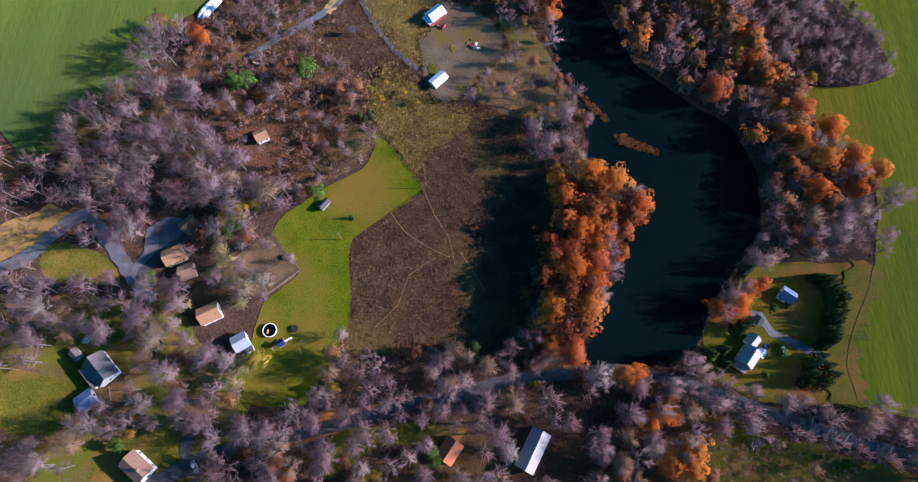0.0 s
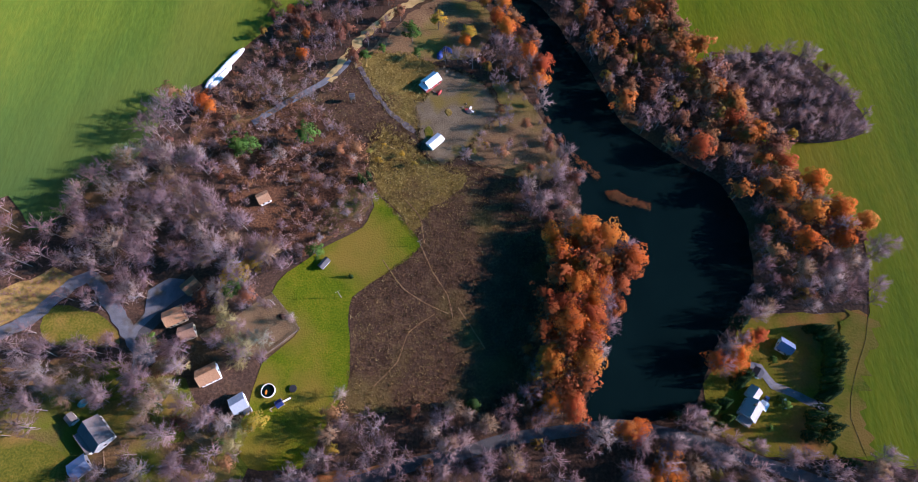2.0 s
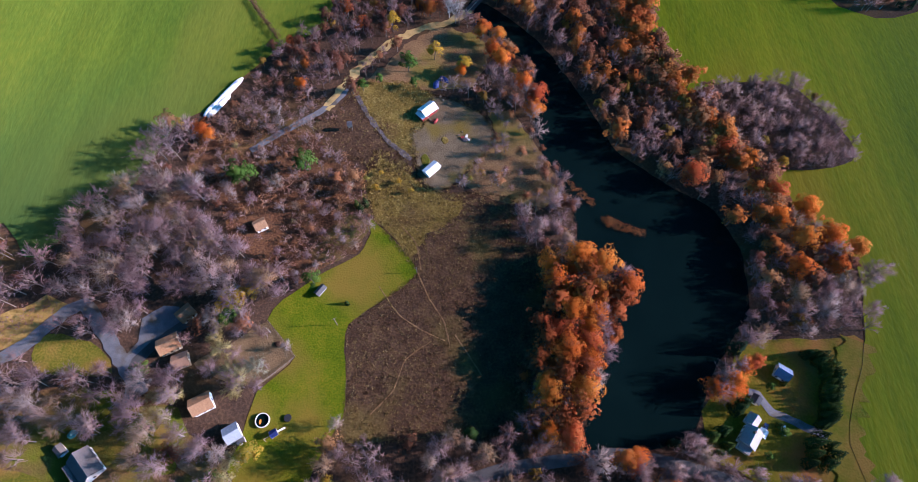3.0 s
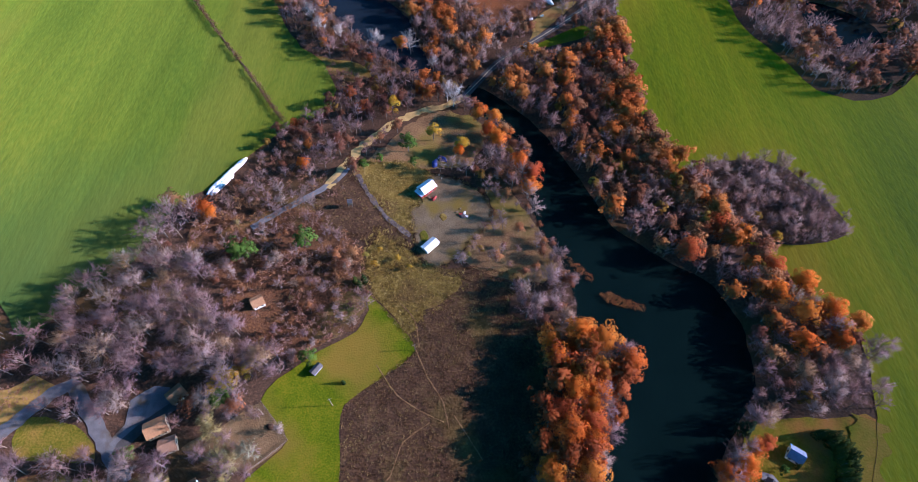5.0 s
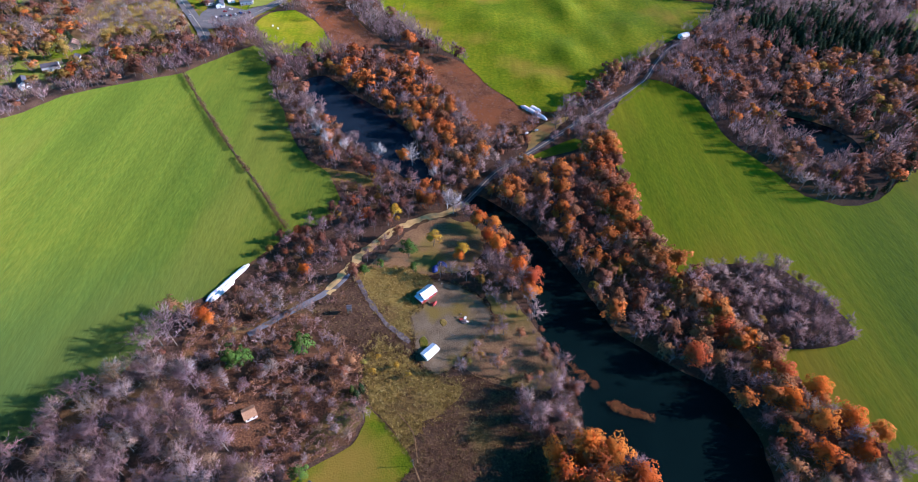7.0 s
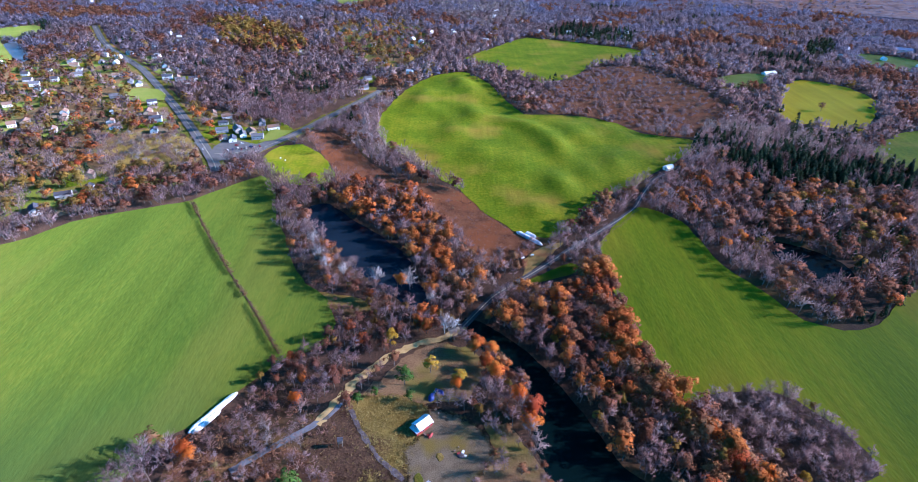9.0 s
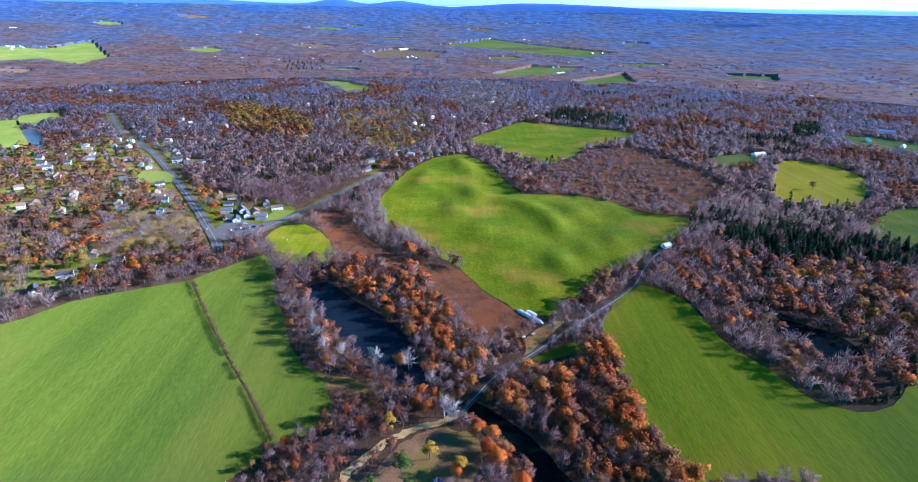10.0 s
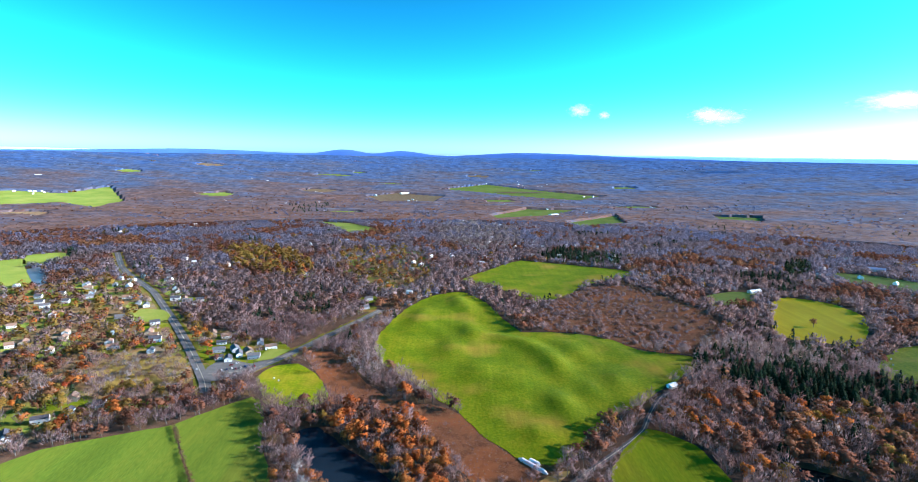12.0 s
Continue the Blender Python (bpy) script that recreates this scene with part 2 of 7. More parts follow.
    "marsh_top": [(-41.9, 132.7), (-46.5, 148.9), (-42.1, 168.8), (-31.1, 161.7), (-10.8, 144.1), (2.4, 141.2), (-0.1, 131.6), (-13.9, 121.3), (-21.0, 108.5), (-27.7, 115.9)],
    "thicket": [(-140.9, 176.9), (-111.8, 184.0), (-76.4, 180.5), (-58.4, 167.2), (-44.9, 150.7), (-43.0, 132.0), (-43.5, 122.0), (-48.5, 110.5), (-62.6, 101.0), (-72.9, 92.5), (-84.9, 97.3), (-96.9, 104.8), (-109.5, 114.5), (-120.2, 136.8), (-141.3, 149.0)],
    "zone_copse": [(-123.7, 202.2), (-116.9, 219.6), (-97.5, 224.7), (-75.1, 208.2), (-60.2, 192.1), (-79.0, 187.4), (-93.7, 179.0), (-111.3, 170.7), (-125.3, 162.6), (-141.9, 181.3)],
    "paved_yard": [(-142.4, 74.1), (-134.3, 80.2), (-127.1, 80.5), (-123.1, 73.9), (-124.6, 67.6), (-132.8, 61.1), (-138.0, 53.8), (-134.4, 41.7), (-136.4, 36.0), (-140.3, 37.1), (-141.4, 45.8), (-145.7, 55.6), (-140.7, 63.5)],
    "scrub_south": [(102.3, -4.6), (119.6, -1.6), (136.3, -3.9), (153.0, -5.9), (171.5, -10.8), (189.4, -16.7), (187.3, -46.5), (92.6, -46.1), (97.1, -17.3)],
    "scrub_west": [(-215.7, 70.0), (-203.4, 76.0), (-188.9, 83.2), (-179.5, 81.2), (-185.0, 71.0), (-191.5, 63.4), (-196.5, 58.4), (-213.0, 54.0)],
    "zone_russet_edge": [(-133.0, 346.6), (-115.9, 351.3), (-95.2, 317.5), (-74.6, 297.6), (-57.3, 291.7), (-70.6, 274.0), (-82.8, 276.6), (-102.5, 293.5), (-118.9, 309.7), (-131.1, 331.0)],
    "leafy_verge_a": [(48.2, 22.2), (60.0, 22.0), (72.0, 22.7), (73.2, 17.9), (56.8, 18.2), (46.9, 18.7)],
    "leafy_verge_b": [(-50.6, -0.9), (-31.5, 2.2), (-24.7, 4.6), (-24.0, 1.0), (-40.3, -7.2), (-58.6, -14.7), (-76.2, -19.4), (-78.0, -14.5), (-64.1, -8.3)],
    "road_gap": [(47.7, 330.6), (97.0, 355.0), (100.3, 341.4), (77.3, 323.1), (50.9, 315.3)],
    "reeds_a": [(55.3, 158.7), (58.0, 155.9), (66.7, 148.3), (72.3, 141.6), (69.9, 139.6), (62.0, 146.8)],
    "reeds_b": [(73.7, 132.5), (77.7, 133.9), (88.5, 129.6), (96.2, 125.4), (94.7, 123.0), (84.7, 125.2), (75.4, 128.7)],
}
EYE_HEIGHT, R_FLAT, R_SPAN = 235.0, 2000.0, 2600.0


def land(x, y):
    """Height of the land: a flat valley floor that rises to the rim of the far hills."""
    r = math.hypot(x, y)
    if r <= R_FLAT:
        return 0.0
    r = min(r, R_FLAT + R_SPAN * 0.985)
    far = R_FLAT + R_SPAN * (r - R_FLAT) / (R_FLAT + R_SPAN - r)
    return EYE_HEIGHT * (1 - r / far)


def inside(poly, x, y):
    hit, j = False, len(poly) - 1
    for i in range(len(poly)):
        (xi, yi), (xj, yj) = poly[i], poly[j]
        if (yi > y) != (yj > y) and x < (xj - xi) * (y - yi) / (yj - yi) + xi:
            hit = not hit
        j = i
    return hit


# ---- materials
def material(name, ramp, scale=1.0, detail=6.0, fine=0.0, rough=0.9, bump=0.3, bump_scale=2.0, spec=0.04, second=None, coord="Object", stretch=None, rows=None, along=None, worn=None):
    """Colour ramp over two scales of noise, with fine relief."""
    m = bpy.data.materials.new(name)
    m.use_nodes = True
    n, l = m.node_tree.nodes, m.node_tree.links
    b = n["Principled BSDF"]
    b.inputs["Roughness"].default_value = rough
    b.inputs["Specular IOR Level"].default_value = spec
    b.inputs["Diffuse Roughness"].default_value = 1.0 if rough > 0.8 else 0.0
    tc = n.new("ShaderNodeTexCoord")
    src = tc.outputs[coord]
    if stretch:
        mp = n.new("ShaderNodeMapping")
        mp.inputs["Rotation"].default_value[2] = radians(stretch[0])
        mp.inputs["Scale"].default_value = (stretch[1], stretch[2], 1)
        l.new(src, mp.inputs["Vector"])
        src = mp.outputs["Vector"]
    a = n.new("ShaderNodeTexNoise")
    a.inputs["Scale"].default_value, a.inputs["Detail"].default_value, a.inputs["Roughness"].default_value = scale, detail, 0.62
    l.new(src, a.inputs["Vector"])
    fac = a.outputs["Fac"]
    c = n.new("ShaderNodeTexNoise")
    c.inputs["Scale"].default_value, c.inputs["Detail"].default_value = bump_scale, 5.0
    l.new(src, c.inputs["Vector"])
    if fine:
        mx = n.new("ShaderNodeMix")
        mx.inputs["Factor"].default_value = fine
        l.new(a.outputs["Fac"], mx.inputs["A"])
        l.new(c.outputs["Fac"], mx.inputs["B"])
        fac = mx.outputs["Result"]
    r = n.new("ShaderNodeValToRGB")
    e = r.color_ramp.elements
    e[0].position, e[0].color = ramp[0][0], (*ramp[0][1], 1)
    e[1].position, e[1].color = ramp[-1][0], (*ramp[-1][1], 1)
    for p, col in ramp[1:-1]:
        e.new(p).color = (*col, 1)
    l.new(fac, r.inputs["Fac"])
    col = r.outputs["Color"]
    if second:   # broad patches of another colour
        colour, s2, lo, hi = second
        d = n.new("ShaderNodeTexNoise")
        d.inputs["Scale"].default_value, d.inputs["Detail"].default_value = s2, 4.0
        l.new(src, d.inputs["Vector"])
        mr = n.new("ShaderNodeMapRange")
        mr.inputs["From Min"].default_value, mr.inputs["From Max"].default_value = lo, hi
        l.new(d.outputs["Fac"], mr.inputs["Value"])
        mc = n.new("ShaderNodeMix")
        mc.data_type = "RGBA"
        l.new(mr.outputs["Result"], mc.inputs["Factor"])
        l.new(col, mc.inputs["A"])
        mc.inputs["B"].default_value = (*colour, 1)
        col = mc.outputs["Result"]
    for wx, wy, wr in (worn[1] if worn else ()):   # trodden spots: (colour, [(x, y, radius)])
        vd, wm, wa = n.new("ShaderNodeVectorMath"), n.new("ShaderNodeMapRange"), n.new("ShaderNodeMath")
        vd.operation, wa.operation = "DISTANCE", "MULTIPLY_ADD"
        l.new(tc.outputs[coord], vd.inputs[0])
        vd.inputs[1].default_value = (wx, wy, 0)
        l.new(a.outputs["Fac"], wa.inputs[0])
        wa.inputs[1].default_value = -1.4 * wr
        l.new(vd.outputs["Value"], wa.inputs[2])
        wm.inputs["From Min"].default_value, wm.inputs["From Max"].default_value, wm.inputs["To Min"].default_value, wm.inputs["To Max"].default_value = -0.5 * wr, 0.35 * wr, 0.72, 0.0
        l.new(wa.outputs[0], wm.inputs["Value"])
        wc = n.new("ShaderNodeMix")
        wc.data_type = "RGBA"
        l.new(wm.outputs["Result"], wc.inputs["Factor"])
        l.new(col, wc.inputs["A"])
        wc.inputs["B"].default_value = (*worn[0], 1)
        col = wc.outputs["Result"]
    if along:   # blend to another colour from one end of a field to the other: (colour, first y, last y)
        sx = n.new("ShaderNodeSeparateXYZ")
        l.new(tc.outputs[coord], sx.inputs[0])
        ga, ad = n.new("ShaderNodeMapRange"), n.new("ShaderNodeMath")
        ad.operation = "MULTIPLY_ADD"
        l.new(a.outputs["Fac"], ad.inputs[0])
        ad.inputs[1].default_value = 90.0
        l.new(sx.outputs["Y"], ad.inputs[2])
        ga.inputs["From Min"].default_value, ga.inputs["From Max"].default_value = along[1] + 45, along[2] + 45
        l.new(ad.outputs[0], ga.inputs["Value"])
        gm = n.new("ShaderNodeMix")
        gm.data_type = "RGBA"
        l.new(ga.outputs["Result"], gm.inputs["Factor"])
        l.new(col, gm.inputs["A"])
        gm.inputs["B"].default_value = (*along[0], 1)
        col = gm.outputs["Result"]
    if rows:   # drill rows and tractor streaks: (turn, rows for each metre, strength)
        rm = n.new("ShaderNodeMapping")
        rm.inputs["Rotation"].default_value[2] = radians(rows[0])
        rm.inputs["Scale"].default_value = (rows[1], rows[1] * 0.03, 1)
        l.new(tc.outputs[coord], rm.inputs["Vector"])
        rn = n.new("ShaderNodeTexNoise")
        rn.inputs["Scale"].default_value, rn.inputs["Detail"].default_value, rn.inputs["Roughness"].default_value = 1.0, 3.0, 0.7
        l.new(rm.outputs["Vector"], rn.inputs["Vector"])
        rr = n.new("ShaderNodeMapRange")
        rr.inputs["From Min"].default_value, rr.inputs["From Max"].default_value = 0.3, 0.7
        rr.inputs["To Min"].default_value, rr.inputs["To Max"].default_value = 1 - rows[2], 1 + rows[2]
        l.new(rn.outputs["Fac"], rr.inputs["Value"])
        rv = n.new("ShaderNodeVectorMath")
        rv.operation = "SCALE"
        l.new(col, rv.inputs[0])
        l.new(rr.outputs["Result"], rv.inputs["Scale"])
        col = rv.outputs[0]
    l.new(col, b.inputs["Base Color"])
    if bump:
        bp = n.new("ShaderNodeBump")
        bp.inputs["Strength"].default_value, bp.inputs["Distance"].default_value = bump, 0.4
        l.new(c.outputs["Fac"], bp.inputs["Height"])
        l.new(bp.outputs["Normal"], b.inputs["Normal"])
    return m


def tint_material(name, ramp, rough=0.85, through=0.0, by_object=True, mottle=0.0):
    """For plants: one tint for each tree, by its attribute and its object, with a little change from leaf to leaf."""
    m = bpy.data.materials.new(name)
    m.use_nodes = True
    n, l = m.node_tree.nodes, m.node_tree.links
    b = n["Principled BSDF"]
    b.inputs["Roughness"].default_value = rough
    b.inputs["Specular IOR Level"].default_value = 0.04
    at = n.new("ShaderNodeAttribute")
    at.attribute_name = "tint"
    ob = n.new("ShaderNodeObjectInfo")
    geo = n.new("ShaderNodeNewGeometry")
    add = n.new("ShaderNodeMath")
    l.new(at.outputs["Fac"], add.inputs[0])
    add.inputs[1].default_value = 0.0
    if by_object:
        l.new(ob.outputs["Random"], add.inputs[1])
    fr = n.new("ShaderNodeMath")
    fr.operation = "FRACT"
    l.new(add.outputs[0], fr.inputs[0])
    mad = n.new("ShaderNodeMath")
    mad.operation = "MULTIPLY_ADD"
    l.new(geo.outputs["Random Per Island"], mad.inputs[0])
    mad.inputs[1].default_value = 0.2 if by_object else 0.06
    l.new(fr.outputs[0], mad.inputs[2])
    r = n.new("ShaderNodeValToRGB")
    e = r.color_ramp.elements
    e[0].position, e[0].color = ramp[0][0], (*ramp[0][1], 1)
    e[1].position, e[1].color = ramp[-1][0], (*ramp[-1][1], 1)
    for p, col in ramp[1:-1]:
        e.new(p).color = (*col, 1)
    l.new(mad.outputs[0], r.inputs["Fac"])
    if mottle:   # noise paints lighter crowns and the shade of gaps
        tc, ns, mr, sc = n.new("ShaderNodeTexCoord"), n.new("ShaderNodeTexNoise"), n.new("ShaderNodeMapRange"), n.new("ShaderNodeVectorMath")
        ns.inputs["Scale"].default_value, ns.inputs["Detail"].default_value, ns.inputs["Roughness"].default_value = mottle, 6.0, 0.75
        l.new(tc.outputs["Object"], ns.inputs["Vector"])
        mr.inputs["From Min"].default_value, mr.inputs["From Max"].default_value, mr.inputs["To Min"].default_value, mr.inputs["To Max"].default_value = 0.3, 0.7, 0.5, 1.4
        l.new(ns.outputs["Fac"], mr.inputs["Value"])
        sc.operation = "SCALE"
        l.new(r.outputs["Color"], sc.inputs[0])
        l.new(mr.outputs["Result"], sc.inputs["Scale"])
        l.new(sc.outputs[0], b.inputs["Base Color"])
    else:
        l.new(r.outputs["Color"], b.inputs["Base Color"])
    if through:
        t = n.new("ShaderNodeBsdfTranslucent")
        l.new(r.outputs["Color"], t.inputs["Color"])
        mx = n.new("ShaderNodeMixShader")
        mx.inputs[0].default_value = through
        l.new(b.outputs[0], mx.inputs[1])
        l.new(t.outputs[0], mx.inputs[2])
        l.new(mx.outputs[0], n["Material Output"].inputs["Surface"])
    return m


M = {}
M["litter"] = material("leaf litter", [(0.28, (0.028, 0.018, 0.014)), (0.5, (0.075, 0.045, 0.032)), (0.72, (0.155, 0.09, 0.055))], 0.05, 8, 0.5, bump=0.8, bump_scale=0.8,
                       second=((0.115, 0.07, 0.026), 0.014, 0.54, 0.68))
M["field"] = material("winter grass", [(0.30, (0.045, 0.094, 0.011)), (0.5, (0.092, 0.137, 0.015)), (0.70, (0.160, 0.172, 0.020))], 0.009, 8, 0.3, bump=0.6, bump_scale=0.6,
                      stretch=(-28, 1.0, 0.3), second=((0.18, 0.17, 0.030), 0.007, 0.48, 0.70), rows=(-36, 0.13, 0.10), along=((0.042, 0.092, 0.024), 235, 110))
M["field_olive"] = material("olive winter grass", [(0.30, (0.070, 0.13, 0.003)), (0.5, (0.155, 0.205, 0.004)), (0.70, (0.26, 0.25, 0.008))], 0.012, 8, 0.3, bump=0.6, bump_scale=0.6,
                            stretch=(20, 1.0, 0.3), second=((0.33, 0.21, 0.02), 0.007, 0.52, 0.74), rows=(12, 0.22, 0.12))
M["pasture"] = material("bright pasture", [(0.32, (0.065, 0.125, 0.003)), (0.5, (0.145, 0.19, 0.004)), (0.68, (0.27, 0.25, 0.010))], 0.02, 9, 0.4, bump=0.8, bump_scale=0.35,
                        second=((0.36, 0.22, 0.03), 0.012, 0.54, 0.76), rows=(30, 0.2, 0.12))
M["field_yellow"] = material("yellowing grass", [(0.25, (0.33, 0.255, 0.003)), (0.5, (0.46, 0.34, 0.004)), (0.75, (0.55, 0.41, 0.010))], 0.012, 7, 0.25, bump=0.3, bump_scale=0.5, rows=(60, 0.12, 0.12))
M["meadow"] = material("pale meadow", [(0.25, (0.085, 0.135, 0.02)), (0.5, (0.145, 0.185, 0.03)), (0.75, (0.23, 0.225, 0.06))], 0.012, 5, 0.2, bump=0.2, bump_scale=0.4)
M["lawn"] = material("mown lawn", [(0.32, (0.04, 0.085, 0.003)), (0.5, (0.095, 0.13, 0.005)), (0.68, (0.19, 0.155, 0.014))], 0.07, 9, 0.45, bump=0.5, bump_scale=1.2,
                     second=((0.17, 0.13, 0.02), 0.03, 0.50, 0.68), worn=((0.215, 0.14, 0.026), [(-43, 102, 20), (-54, 94, 14), (-82, 34, 12), (-62, 30, 14)]))
M["rough_lawn"] = material("autumn lawn", [(0.32, (0.036, 0.055, 0.008)), (0.5, (0.10, 0.102, 0.014)), (0.68, (0.20, 0.145, 0.03))], 0.06, 8, 0.45, bump=0.6, bump_scale=1.0,
                           second=((0.25, 0.13, 0.045), 0.035, 0.52, 0.68))
M["orange_lawn"] = material("leaf-strewn lawn", [(0.3, (0.075, 0.085, 0.008)), (0.5, (0.18, 0.165, 0.014)), (0.7, (0.30, 0.21, 0.03))], 0.06, 8, 0.45, bump=0.6, bump_scale=1.0,
                            second=((0.40, 0.16, 0.05), 0.035, 0.50, 0.66))
M["marsh"] = material("marsh", [(0.3, (0.028, 0.015, 0.012)), (0.5, (0.084, 0.047, 0.030)), (0.72, (0.185, 0.112, 0.055))], 0.12, 9, 0.5, bump=1.0, bump_scale=0.9,
                      second=((0.155, 0.112, 0.036), 0.025, 0.5, 0.66))
M["yard_litter"] = material("leafy yard grass", [(0.3, (0.05, 0.03, 0.018)), (0.5, (0.14, 0.085, 0.04)), (0.7, (0.24, 0.15, 0.06))], 0.06, 9, 0.45, bump=0.7, bump_scale=1.0,
                            second=((0.10, 0.115, 0.014), 0.03, 0.47, 0.58))
M["village_grass"] = material("village grass", [(0.3, (0.07, 0.042, 0.022)), (0.5, (0.15, 0.095, 0.045)), (0.7, (0.24, 0.16, 0.075))], 0.03, 9, 0.45, bump=0.7, bump_scale=1.0,
                              second=((0.10, 0.125, 0.018), 0.016, 0.52, 0.62))
M["thicket_floor"] = material("thicket floor", [(0.3, (0.04, 0.02, 0.014)), (0.5, (0.12, 0.058, 0.034)), (0.7, (0.24, 0.115, 0.05))], 0.09, 9, 0.5, bump=1.0, bump_scale=0.9,
                              second=((0.15, 0.12, 0.04), 0.03, 0.53, 0.68))
M["leaf_carpet"] = material("carpet of orange leaves", [(0.3, (0.16, 0.06, 0.025)), (0.5, (0.36, 0.14, 0.05)), (0.7, (0.5, 0.24, 0.09))], 0.3, 9, 0.5, bump=0.8, bump_scale=1.5)
M["gravel"] = material("gravel", [(0.3, (0.09, 0.065, 0.042)), (0.5, (0.165, 0.125, 0.08)), (0.7, (0.25, 0.195, 0.13))], 0.12, 9, 0.5, bump=0.6, bump_scale=1.5,
                       second=((0.18, 0.13, 0.035), 0.05, 0.50, 0.64))
M["stony"] = material("stony ditch bed", [(0.3, (0.06, 0.05, 0.052)), (0.5, (0.13, 0.105, 0.11)), (0.7, (0.26, 0.23, 0.235))], 0.4, 9, 0.5, bump=1.0, bump_scale=1.2)
M["margin_grass"] = material("orange tinged grass", [(0.3, (0.07, 0.125, 0.004)), (0.5, (0.155, 0.165, 0.010)), (0.7, (0.29, 0.20, 0.030))], 0.06, 9, 0.4, bump=0.6, bump_scale=1.0,
                             second=((0.29, 0.175, 0.035), 0.03, 0.48, 0.66))
M["margin"] = material("tan field margin", [(0.3, (0.17, 0.11, 0.035)), (0.5, (0.27, 0.18, 0.06)), (0.7, (0.36, 0.25, 0.09))], 0.06, 8, 0.4, bump=0.5, bump_scale=1.0,
                       second=((0.36, 0.12, 0.05), 0.03, 0.55, 0.7))
M["dry_grass"] = material("dry grass", [(0.3, (0.08, 0.052, 0.018)), (0.5, (0.20, 0.14, 0.036)), (0.7, (0.33, 0.24, 0.07))], 0.1, 9, 0.5, bump=0.9, bump_scale=1.0,
                          second=((0.12, 0.06, 0.035), 0.03, 0.52, 0.66))
M["pink_grass"] = material("reddish thin grass", [(0.3, (0.10, 0.058, 0.034)), (0.5, (0.22, 0.13, 0.068)), (0.7, (0.33, 0.21, 0.10))], 0.1, 9, 0.5, bump=0.9, bump_scale=1.0,
                           second=((0.20, 0.155, 0.04), 0.03, 0.5, 0.66))
M["soil"] = material("bare soil", [(0.28, (0.08, 0.05, 0.03)), (0.5, (0.17, 0.11, 0.06)), (0.75, (0.27, 0.18, 0.10))], 0.12, 7, 0.4, bump=0.6, bump_scale=1.5)
M["asphalt"] = material("asphalt", [(0.3, (0.045, 0.046, 0.05)), (0.7, (0.10, 0.10, 0.105))], 0.2, 7, 0.4, rough=0.7, bump=0.1, bump_scale=4)
M["worn_asphalt"] = material("worn asphalt", [(0.3, (0.10, 0.095, 0.093)), (0.7, (0.175, 0.17, 0.165))], 0.2, 7, 0.4, rough=0.7, bump=0.1, bump_scale=4)
# the blue of skylight on the lane is mixed into its grey
M["lane"] = material("sky-tinted lane", [(0.3, (0.085, 0.092, 0.108)), (0.5, (0.14, 0.148, 0.168)), (0.7, (0.205, 0.212, 0.235))], 0.25, 9, 0.5, rough=0.6, bump=0.2, bump_scale=3, spec=0.08,
                     second=((0.10, 0.085, 0.065), 0.12, 0.52, 0.66))
M["red_marsh"] = material("reddish marsh", [(0.3, (0.065, 0.026, 0.014)), (0.5, (0.18, 0.072, 0.036)), (0.72, (0.32, 0.14, 0.065))], 0.08, 9, 0.5, bump=1.0, bump_scale=0.8,
                          second=((0.24, 0.085, 0.035), 0.02, 0.48, 0.62))
M["dirt"] = material("dirt track", [(0.3, (0.30, 0.20, 0.08)), (0.7, (0.60, 0.43, 0.19))], 0.2, 7, 0.4, bump=0.3, bump_scale=2)
# the sky's reflection is put into the base colour as pale grey-blue
M["sky_toned_water"] = material("pond water toned with reflected sky", [(0.3, (0.08, 0.10, 0.11)), (0.7, (0.13, 0.15, 0.16))], 0.03, 3, rough=0.3, bump=0.01, bump_scale=1.5, spec=0.03)
M["blue_water"] = material("pond water under open sky", [(0.3, (0.006, 0.013, 0.022)), (0.7, (0.010, 0.020, 0.032))], 0.03, 3, rough=0.10, bump=0.02, bump_scale=1.5, spec=0.09)
# kept black in place of mirrored trees: dark base, hardly any specular
M["black_water"] = material("black pond water", [(0.3, (0.002, 0.005, 0.006)), (0.7, (0.004, 0.008, 0.009))], 0.03, 3, rough=0.12, bump=0.01, bump_scale=1.5, spec=0.02)
M["water"] = material("pond water", [(0.3, (0.0012, 0.0065, 0.0072)), (0.7, (0.002, 0.0095, 0.010))], 0.03, 3, rough=0.06, bump=0.01, bump_scale=1.5, spec=0.025)
BARE = [(0.0, (0.19, 0.112, 0.122)), (0.35, (0.255, 0.16, 0.168)), (0.65, (0.30, 0.205, 0.20)), (0.9, (0.36, 0.285, 0.25)), (1.15, (0.31, 0.19, 0.11))]
OAK = [(0.0, (0.45, 0.10, 0.026)), (0.3, (0.60, 0.15, 0.028)), (0.6, (0.68, 0.20, 0.032)), (0.85, (0.60, 0.23, 0.045)), (1.15, (0.48, 0.10, 0.04))]
GOLD = [(0.0, (0.30, 0.17, 0.02)), (0.5, (0.42, 0.25, 0.03)), (1.0, (0.24, 0.21, 0.04))]
PINE = [(0.0, (0.016, 0.036, 0.012)), (0.5, (0.026, 0.058, 0.016)), (1.0, (0.05, 0.085, 0.018))]
M["bare"] = tint_material("bare twigs", BARE, through=0.15)
